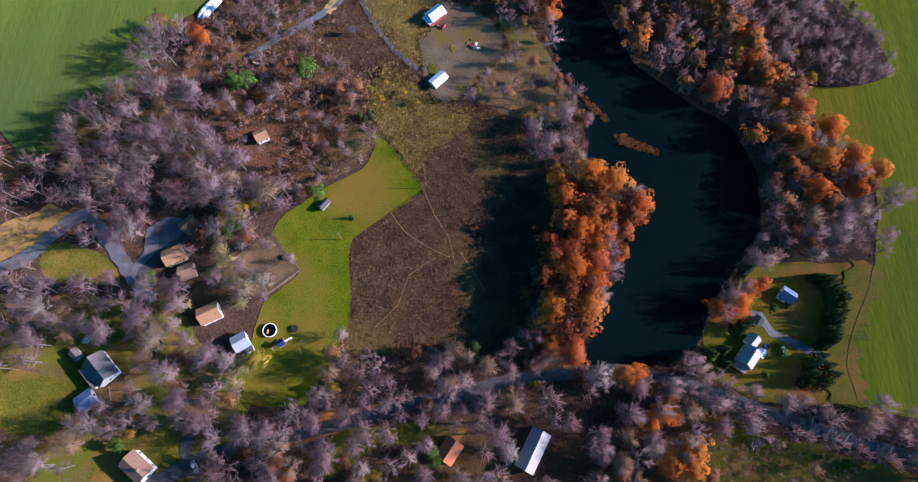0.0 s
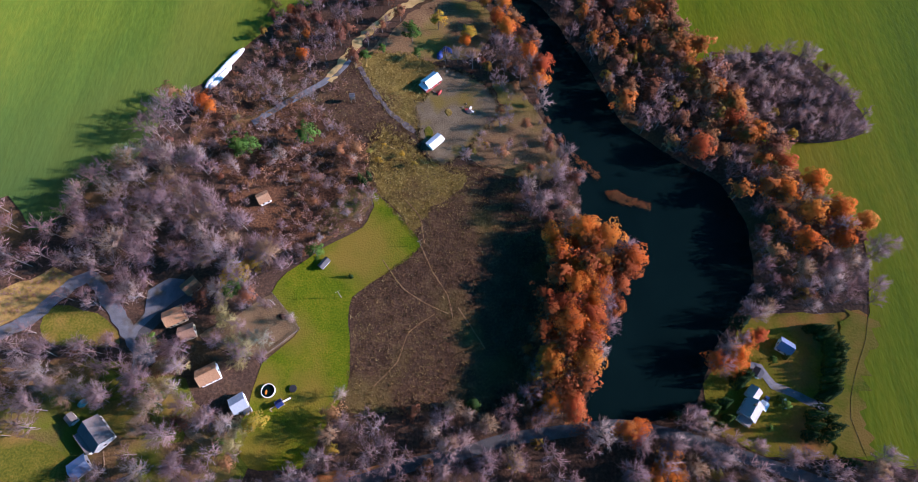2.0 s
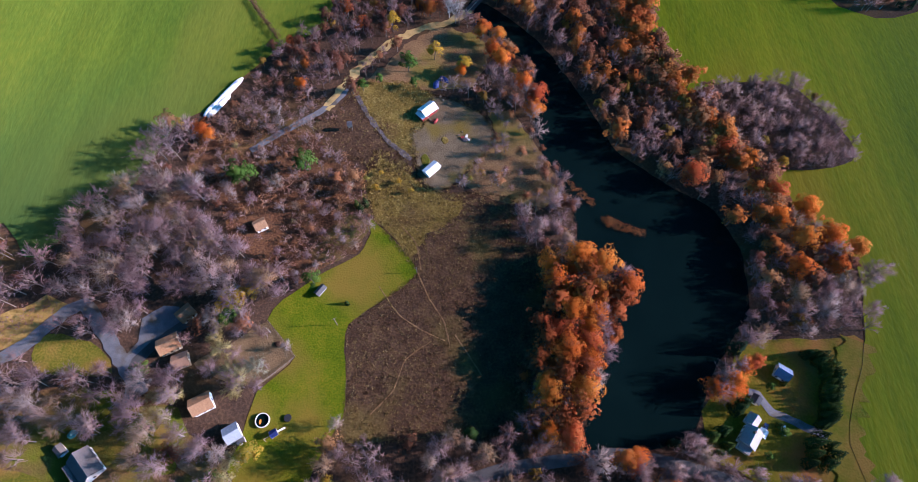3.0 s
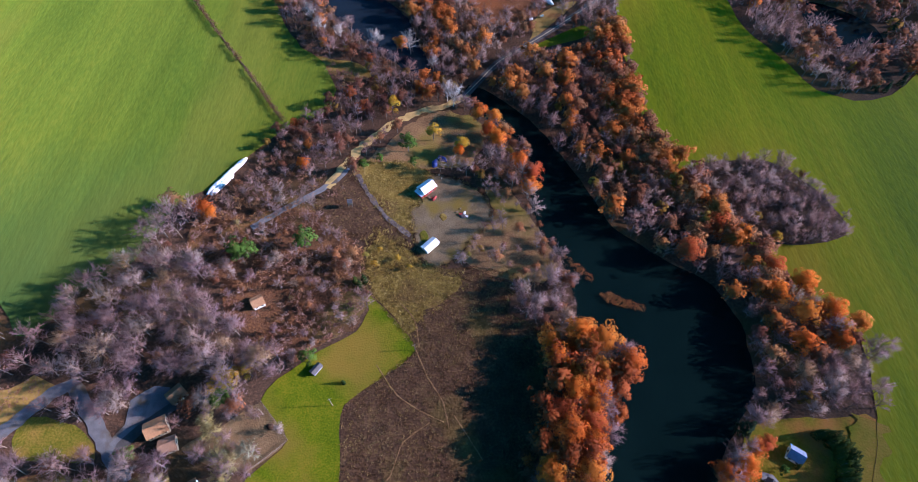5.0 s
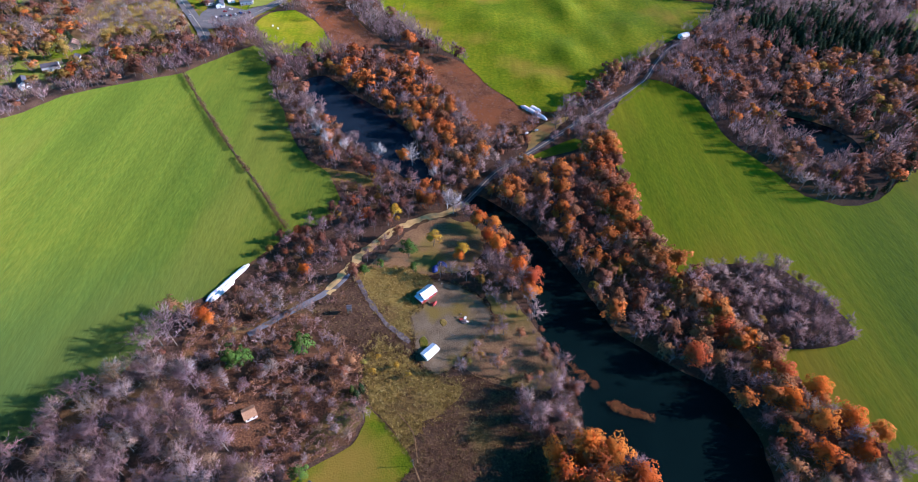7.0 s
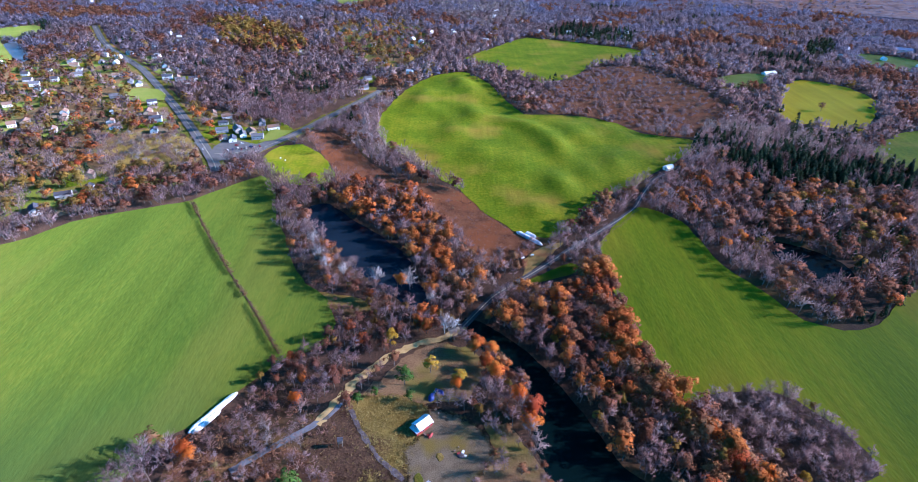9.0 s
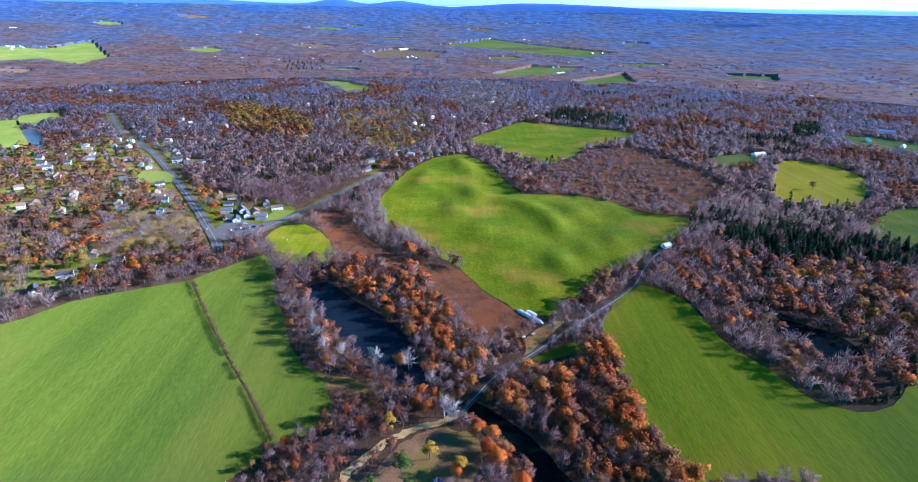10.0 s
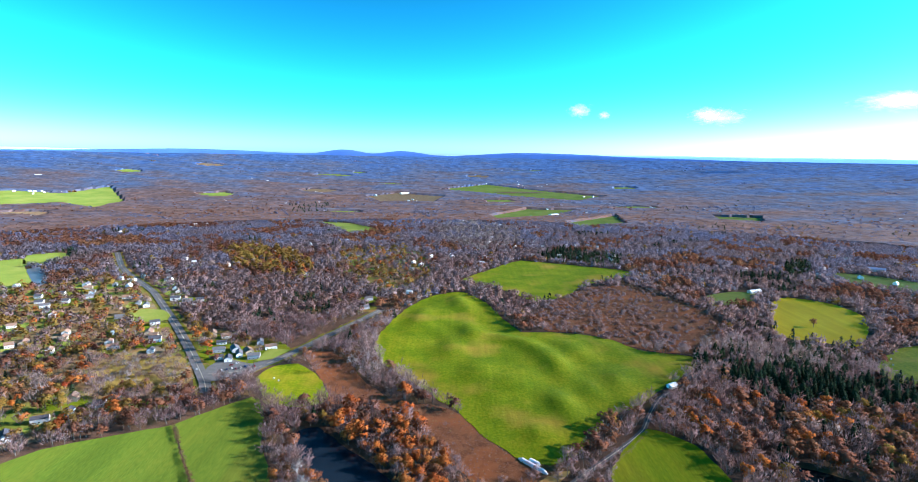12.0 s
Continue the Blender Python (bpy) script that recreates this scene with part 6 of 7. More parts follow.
for vx, vy in VILLAGE:
    a, l = VRNG.choice((0.35, 0.5, 1.9, 2.05)) + VRNG.uniform(-0.15, 0.15), VRNG.uniform(9, 15)
    d = Vector((math.cos(a), math.sin(a))) * l / 2
    wl_, rf = VRNG.choice((("white", "roof_grey"), ("white", "roof_dark"), ("tan", "roof_brown"), ("white", "roof_dark"), ("grey_wall", "roof_grey"), ("white", "roof_brown")))
    lb = {"white": "white", "tan": "tan", "grey_wall": "grey"}[wl_] + " village house with a " + {"roof_grey": "grey", "roof_white": "pale", "roof_brown": "brown", "roof_dark": "dark"}[rf] + " gabled roof"
    n_ = 9
    yard = [(vx + math.cos(6.283 * q / n_) * VRNG.uniform(12, 27), vy + math.sin(6.283 * q / n_) * VRNG.uniform(12, 30)) for q in range(n_)]
    sheet("yard_lawn", yard, M[VRNG.choice(("meadow", "lawn", "rough_lawn", "gravel"))], VRNG.uniform(0.12, 0.28), 5, 1.0, 60, None, "patch of lawn round a village house", "lawn")
    house(((vx - d.x, vy - d.y), (vx + d.x, vy + d.y)), VRNG.uniform(7, 9.5), VRNG.uniform(3, 5.2), VRNG.uniform(1.8, 2.8), wl_, rf, lb, "house", 3, clear=6, group="houses of the village")
FARMS = [([(536, 970), (560, 980)], 10, "white", "roof_white", "white farmhouse far behind the yellow field"), ([(227.2, 548.4), (236.5, 554.7)], 7, "white", "roof_white", "white house at the bend of the road"),
         ([(926, 1200), (952, 1183)], 18, "white", "roof_blue", "long barn with a blue-grey roof"), ([(384, 1116), (397, 1117)], 9, "white", "roof_dark", "lone white house at the field's edge"),
         ([(374, 2208), (407, 2229)], 22, "white", "roof_white", "long white farm building far off"), ([(-317, 2892), (-276, 2921)], 20, "white", "roof_white", "white farm sheds on the plain"),
         ([(214, 2558), (256, 2582)], 25, "white", "roof_grey", "grey-roofed far farm house"), ([(309, 2467), (339, 2489)], 25, "red_wall", "roof_grey", "red barn on a far farm"),
         ([(-555, 2270), (-527, 2275)], 24, "white", "roof_grey", "far house beside conifers"), ([(-640, 1926), (-620, 1929)], 20, "white", "roof_grey", "white house on the far plain"),
         ([(954, 1319), (967, 1313)], 16, "grey_wall", "roof_grey", "grey far farm house"), ([(-2241, 2857), (-2217, 2874)], 20, "white", "roof_white", "white buildings far off on the plain")]
for ends, wd, wl_, rf, lb in FARMS:
    house(ends, min(wd, 24), min(6.0, wd * 0.45), min(3.5, wd * 0.2), wl_, rf, lb, "farmhouse" if wd < 12 else "farm_building", 3, category="house", clear=6)


def car(x, y, turn, colour, label):
    root = new("car")
    root.matrix_world = pose(x, y, land(x, y) + 0.42, 0, 0, turn)
    bm = box(-2.25, -0.88, 0.25, 2.25, 0.88, 0.85, bevel=0.12)
    part("body", bm, M[colour], root)
    bm = bmesh.new()
    lo = [bm.verts.new(c) for c in ((-1.9, -0.8, 0.84), (1.0, -0.8, 0.84), (1.0, 0.8, 0.84), (-1.9, 0.8, 0.84))]
    hi = [bm.verts.new(c) for c in ((-1.4, -0.66, 1.42), (0.35, -0.66, 1.42), (0.35, 0.66, 1.42), (-1.4, 0.66, 1.42))]
    for i in range(4):
        bm.faces.new((lo[i], lo[(i + 1) % 4], hi[(i + 1) % 4], hi[i]))
    bm.faces.new(hi)
    part("window_band", bm, M["glass"], root, "dark car windows")
    part("roof", box(-1.42, -0.68, 1.41, 0.37, 0.68, 1.5, bevel=0.03), M[colour], root)
    for wx in (-1.4, 1.4):
        for s in (-1, 1):
            bm = bmesh.new()
            bmesh.ops.create_cone(bm, cap_ends=True, segments=12, radius1=0.33, radius2=0.33, depth=0.22, matrix=Matrix.Translation((wx, 0.8 * s, 0.33)) @ Matrix.Rotation(radians(90), 4, "X"))
            part("wheel", bm, M["rubber"], root)
    return tagged(root, label, "car")


for (cx, cy), turn, colour, lb in (([(-101.1, -24.6)][0], -52, "car_white", "white car parked on the driveway"), ([(142.3, 31.7)][0], 85, "car_white", "white car parked by the farmhouse"),
                                   ([(134.5, 32.4)][0], 60, "car_blue", "dark blue car beside the farmhouse"), ([(-10.3, 222.6)][0], 30, "car_blue", "blue pickup in the shade by the yard"),
                                   ([(-370.1, 398.8)][0], 10, "car_white", "white car on a village drive"), ([(-381.9, 415.2)][0], 15, "car_white", "white van on a village drive"),
                                   ([(-290.9, 577.5)][0], 110, "car_white", "white car driving lane of the highway"), ([(-400.9, 742.9)][0], 125, "car_blue", "dark car on the highway"),
                                   ([(-257.8, 590.8)][0], 20, "car_red", "red car in the parking lot"), ([(-253.3, 596.3)][0], 20, "car_white", "white car in the parking lot"),
                                   ([(-240.0, 588.1)][0], 20, "car_blue", "dark car in the parking lot"),
                                   *(((-262.0 + 4.5 * k, 575.0 + 3.2 * (k % 3) + 5.5 * (k // 3)), 110 + 6 * (k % 2), ("car_white", "car_blue", "car_white", "car_red")[k % 4], ("white", "dark blue", "white", "red")[k % 4] + " car parked on the asphalt lot") for k in range(8))):
    car(cx, cy, turn, colour, lb)


def bag(ends, r, label, seed):
    """A long white silage bag with sagging, wrinkled film."""
    a, b = Vector(ends[0]), Vector(ends[1])
    n, k, rng = 40, 12, random.Random(seed)
    bm, prev = bmesh.new(), None
    d = (b - a).normalized()
    s = Vector((-d.y, d.x))
    for i in range(n + 1):
        t = i / n
        taper = min(1.0, 0.35 + 6 * min(t, 1 - t)) * (1 + 0.10 * rng.uniform(-1, 1))
        p = a.lerp(b, t) + s * rng.uniform(-0.12, 0.12)
        ring = []
        for j in range(k + 1):
            ang = math.pi * j / k
            q = p + s * (math.cos(ang) * r * taper * 1.15)
            ring.append(bm.verts.new((q.x, q.y, 0.1 + max(0.0, math.sin(ang)) ** 0.8 * r * 1.25 * taper)))
        if prev:
            for j in range(k):
                bm.faces.new((prev[j], ring[j], ring[j + 1], prev[j + 1]))
        else:
            bm.faces.new(ring[::-1])
        prev = ring
    bm.faces.new(prev)
    bmesh.ops.recalc_face_normals(bm, faces=bm.faces[:])
    for f in bm.faces:
        f.smooth = len(f.verts) == 4
    for q in (0.05, 0.35, 0.65, 0.95):
        KEEP_CLEAR.append((*a.lerp(b, q), (b - a).length * 0.22 + 2))
    return tagged(new("silage_bag", mesh_of("silage_bag", bm, M["plastic_white"])), label, "silage bag", group="silage bags")


bag([(-140.9, 190.8), (-125.2, 219.6)], 1.5, "long white silage bag at the field's edge", 1)
bag([(-138.6, 190.4), (-129.9, 206.3)], 1.4, "shorter white silage bag lying alongside", 2)
bag([(51.6, 408.3), (71.6, 386.8)], 1.7, "long white silage bag beside the road verge", 3)
bag([(59.9, 406.8), (67.5, 399.0)], 1.6, "short white silage bag behind the long one", 4)


def bale(x, y, label="white wrapped round bale", turn=0):
    bm = tube(0.75, 0.75, 1.2, 16)
    bmesh.ops.bevel(bm, geom=[e for e in bm.edges if len(e.link_faces) == 2 and e.calc_face_angle() > 1], offset=0.12, segments=2, affect="EDGES")
    bm.transform(Matrix.Translation((0, 0, 0.78)) @ Matrix.Rotation(radians(90), 4, "Y") @ Matrix.Translation((0, 0, -0.6)))
    ob = new("bale", mesh_of("bale", bm, M["plastic_white"]))
    ob.matrix_world = pose(x, y, 0.45, 0, 0, turn)
    return tagged(ob, label, "bale", group="wrapped bales")


for i, (bx, by) in enumerate([(52.4, 365.2), (53.8, 366.0), (60.6, 369.6), (62.1, 370.4)] + [(526.2, 624.6), (512.9, 597.6), (539.5, 644.1), (-196.8, 555.6), (-189.8, 549.8)]):
    bale(bx, by, turn=i * 37)


def pool(x, y, r):
    root = new("swimming_pool")
    root.matrix_world = pose(x, y, 0.16)
    def ring(r0, r1, z0, z1, n=32):
        bm = bmesh.new()
        loops = [[bm.verts.new((math.cos(6.28319 * k / n) * rr, math.sin(6.28319 * k / n) * rr, z)) for k in range(n)] for rr, z in ((r0, z0), (r1, z0), (r1, z1), (r0, z1))]
        for q in range(4):
            for k in range(n):
                bm.faces.new((loops[q][k], loops[q][(k + 1) % n], loops[(q + 1) % 4][(k + 1) % n], loops[(q + 1) % 4][k]))
        bmesh.ops.recalc_face_normals(bm, faces=bm.faces[:])
        return bm
    part("wall", ring(r - 0.06, r, 0, 1.2), M["white"], root)
    part("rim", ring(r - 0.22, r + 0.16, 1.2, 1.28), M["white"], root, "white rim")
    part("water", tube(r - 0.07, r - 0.07, 0.55, 32), M["water"], root, "dark stale water")
    tagged(root, "round above-ground pool with a white rim on the lawn", "pool")
    bm = bmesh.new()
    bmesh.ops.create_icosphere(bm, subdivisions=2, radius=1.0, matrix=Matrix.Translation((x - 0.9, y - 0.6, 0.95)) @ Matrix.Diagonal((0.55, 1.1, 0.3, 1)))
    tagged(new("pool_float", mesh_of("pool_float", bm, M["orange_plastic"])), "orange float lying in the pool", "pool float")


(_px, _py), = [(-79.2, 30.7)]
pool(_px, _py, 2.9)


def trampoline(x, y):
    root = new("trampoline")
    root.matrix_world = pose(x, y, 0.16)
    part("mat", tube(1.6, 1.6, 0.05, 24, 0.8), M["dark_metal"], root, "black mat")
    for k in range(6):
        a = k * math.pi / 3
        part("leg", tube(0.04, 0.04, 0.8, 6, 0, 1.65 * math.cos(a), 1.65 * math.sin(a)), M["dark_metal"], root)
    return tagged(root, "round black trampoline on the lawn", "trampoline")


trampoline(*[(-68.8, 31.9)][0])


def play_set(x, y, turn):
    root = new("play_set")
    root.matrix_world = pose(x, y, 0.16, 0, 0, turn)
    part("deck", box(-1.6, -1.4, 1.3, 1.4, 1.4, 1.42), M["pale_wood"], root)
    for px_ in (-1.5, 1.3):
        for py_ in (-1.3, 1.3):
            part("post", box(px_ - 0.06, py_ - 0.06, -0.1, px_ + 0.06, py_ + 0.06, 2.6), M["pale_wood"], root)
    bm = bmesh.new()
    a = [bm.verts.new(c) for c in ((-1.7, 1.6, 2.4), (1.5, 1.6, 2.4), (1.5, 0, 3.3), (-1.7, 0, 3.3), (1.5, -1.6, 2.4), (-1.7, -1.6, 2.4))]
    bm.faces.new((a[0], a[1], a[2], a[3])), bm.faces.new((a[3], a[2], a[4], a[5]))
    bmesh.ops.solidify(bm, geom=bm.faces[:], thickness=0.05)
    part("canopy", bm, M["tarp_blue"], root, "blue cloth canopy")
    part("slide", box(0, -0.35, -0.05, 3.4, 0.35, 0.08, Matrix.Translation((1.4, 0, 1.35)) @ Matrix.Rotation(radians(23), 4, "Y")), M["plastic_white"], root, "white slide")
    part("beam", box(-4.6, -0.07, 2.2, -1.5, 0.07, 2.35), M["pale_wood"], root)
    for s in (-1, 1):
        part("brace", box(-0.06, -0.06, 0, 0.06, 0.06, 2.5, Matrix.Translation((-4.5, s * 0.8, -0.1)) @ Matrix.Rotation(radians(18 * s), 4, "X")), M["pale_wood"], root)
    return tagged(root, "wooden play set with a blue canopy and a slide", "play set")


play_set(*[(-73.2, 25.5)][0], 35)


def utility_pole(x, y, h, turn):
    root = new("utility_pole")
    root.matrix_world = pose(x, y, 0, 0, 0, turn)
    part("pole", tube(0.17, 0.12, h, 8, -0.1), M["wood"], root)
    part("crossarm", box(-1.1, -0.06, h - 0.9, 1.1, 0.06, h - 0.75), M["wood"], root)
    for s in (-1, 0.0, 1):
        part("insulator", tube(0.06, 0.04, 0.18, 6, h - 0.75, s, 0), M["white"], root)
    return tagged(root, "weathered wooden utility pole", "utility pole", group="utility poles")


for (ux, uy), h in (([(-53.0, 73.5)][0], 9.5), ([(-18.0, 100.5)][0], 7.0), ([(-148.1, 47.0)][0], 9.0), ([(-182.4, 9.7)][0], 9.0), ([(-82.8, 69.0)][0], 8.0), ([(92.8, 374.1)][0], 9.0), ([(139.2, 420.4)][0], 9.0)):
    utility_pole(ux, uy, h, 30)


def fence(line, spacing, h, label):
    root = new("fence")
    pts = smooth_line(line, False, spacing)
    for i, (x, y) in enumerate(pts):
        part("post", box(x - 0.06, y - 0.06, -0.2, x + 0.06, y + 0.06, h + 0.1), M["wood"], root)
        if i:
            (x0, y0), d = pts[i - 1], Vector((x, y)) - Vector(pts[i - 1])
            m = Matrix.Translation((x0, y0, 0)) @ Matrix.Rotation(math.atan2(d.y, d.x), 4, "Z")
            for z in (0.45, 0.95, 1.4):
                if z < h:
                    part("rail", box(0.06, -0.03, z, d.length - 0.06, 0.03, z + 0.13, m), M["wood"], root)
    return tagged(root, label, "fence")


fence([(-85.0, 74.6), (-77.2, 66.5), (-70.0, 58.4)], 2.4, 1.5, "wooden fence round the garden plot")
fence([(-70.4, 57.5), (-77.6, 50.8), (-84.0, 45.4)], 2.4, 1.5, "wooden fence along the lawn")
fence([(-142.4, 4.7), (-139.8, -2.2)], 2.2, 1.2, "pale wooden yard fence beside the house")
fence([(-141.5, -3.2), (-149.6, -9.1)], 2.2, 1.2, "pale wooden yard fence under trees")


def tower(x, y):
    root = new("wooden_tower")
    root.matrix_world = pose(x, y, 0, 0, 0, 8)
    for px_ in (-1, 1):
        for py_ in (-1, 1):
            part("post", box(px_ - 0.1, py_ - 0.1, -0.1, px_ + 0.1, py_ + 0.1, 3.2), M["wood"], root)
    part("cabin", box(-1.25, -1.25, 3.2, 1.25, 1.25, 5.2, bevel=0.05), M["wood"], root)
    part("roof", roof_slope(2.5, 2.5, 5.2, 0.7, 1, 0.2, 0.1), M["roof_dark"], root)
    part("roof", roof_slope(2.5, 2.5, 5.2, 0.7, -1, 0.2, 0.1), M["roof_dark"], root)
    return tagged(root, "dark wooden lookout box on posts", "tower")


tower(*[(-59.0, 185.1)][0])


def heap(name, x, y, sx, sy, sz, mat, label, category, seed):
    """A lumpy covered heap."""
    bm = bmesh.new()
    bmesh.ops.create_icosphere(bm, subdivisions=3, radius=1.0)
    for v in bm.verts:
        v.co *= 1 + 0.3 * noise.noise(v.co * 1.7 + Vector((seed, 0, 0)))
        v.co = Vector((v.co.x * sx, v.co.y * sy, max(-0.1, v.co.z) * sz))
    for f in bm.faces:
        f.smooth = True
    ob = new(name, mesh_of(name, bm, mat))
    ob.matrix_world = pose(x, y, 0.1, 0, 0, seed * 40)
    return tagged(ob, label, category)


heap("covered_heap", *[(-156.9, 23.3)][0], 2.0, 1.5, 1.6, M["tarp_teal"], "pile under a teal tarpaulin", "covered heap", 1)
heap("covered_heap", *[(-13.2, 219.0)][0], 3.0, 1.8, 1.7, M["tarp_blue"], "pile under a blue tarpaulin", "covered heap", 2)
heap("straw_heap", *[(-7.0, 179.5)][0], 2.8, 2.0, 0.22, M["dry_grass"], "low heap of yellow straw in the yard", "straw heap", 3)
heap("compost_heap", *[(-78.3, 63.7)][0], 1.8, 1.5, 1.0, M["litter"], "dark compost heap in the garden", "compost heap", 4)
heap("rock_pile", *[(82.0, 507.3)][0], 6.0, 4.0, 2.2, M["gravel"], "rock pile on a grassy hummock", "rock pile", 5)
heap("equipment_cover", *[(-12.5, 192.3)][0], 2.2, 0.9, 1.3, M["red_wall"], "red farm equipment beside the barn", "farm equipment", 6)
heap("straw_heap", *[(-17.2, 166.2)][0], 3.6, 2.4, 0.2, M["rough_lawn"], "flat olive heap of mown grass beside the shed", "grass heap", 7)
heap("covered_heap", *[(-8.8, 223.0)][0], 3.4, 1.5, 1.5, M["tarp_blue"], "vehicle under a blue cover in the shade", "covered heap", 8)
heap("brush_stack", *[(4.3, 180.3)][0], 2.8, 1.4, 0.9, M["stony"], "grey brush pile in the yard", "brush pile", 9)
_jr = random.Random(8)
for jx, jy in [(0.6, 183.0), (2.6, 181.4), (4.8, 182.3), (2.5, 185.4), (5.8, 180.0), (-10.6, 209.9), (-8.9, 207.4), (-15.6, 192.9), (-13.3, 192.2), (-12.8, 204.7), (-11.7, 201.4)]:
    w = _jr.uniform(0.5, 1.1)
    ob = new("crate", mesh_of("crate", box(-w, -w * 0.6, 0, w, w * 0.6, w * 0.9, bevel=0.05), M[_jr.choice(("red_wall", "white", "pale_wood", "wood"))]))
    ob.matrix_world = pose(jx, jy, 0.13, 0, 0, _jr.uniform(0, 180))
    tagged(ob, "old wooden crate standing in the farmyard", "crate", group="crates in the yard")

NAMES = {"bare": ("bare_tree", "leafless grey-brown tree with a fine twiggy crown", "tree"), "oak": ("oak_tree", "broad oak with dense orange autumn leaves", "tree"),
         "russet": ("russet_tree", "tree with dull russet brown leaves", "tree"),
         "gold": ("golden_tree", "small tree with golden yellow leaves", "tree"), "pine": ("pine_tree", "dark green pine with drooping boughs", "tree"),
         "olive": ("willow_tree", "nearly bare tree with olive yellow twigs", "tree"),
         "cedar": ("cedar_tree", "bushy bright green evergreen tree", "tree"), "pale": ("pale_tree", "leafless tree with pale whitish branches", "tree")}
PROTO = {}


def tree_proto(kind, i):
    if (kind, i) not in PROTO:
        wood, crown = NEAR[kind][i]
        crown, normals = rounded(crown, np.array([[0, 0, BASE_HEIGHT[kind] * (0.3 if kind == "pine" else 0.45)]]))
        PROTO[kind, i] = (tri_mesh("trunk", wood, M["pale" if kind == "pale" else "bark"]), tri_mesh("crown", crown, M[kind], None, normals))
    return PROTO[kind, i]


def plant(kind, x, y, h, rng, label=""):
    """One tree as a thing of its own: trunk and crown."""
    name, lb, cat = NAMES[kind]
    tw, cr = tree_proto(kind, rng.randrange(len(NEAR[kind])))
    s = h / BASE_HEIGHT[kind]
    root = new(name)
    root.empty_display_size = 0.5
    root.matrix_world = pose(x, y, land(x, y), 0, 0, rng.uniform(0, 360)) @ Matrix.Diagonal((s * rng.uniform(0.88, 1.15), s * rng.uniform(0.88, 1.15), s, 1))
    for nm, me in (("trunk", tw), ("crown", cr)):
        new(nm, me).parent = root
    return tagged(root, label or lb, cat, group="trees of the wood")



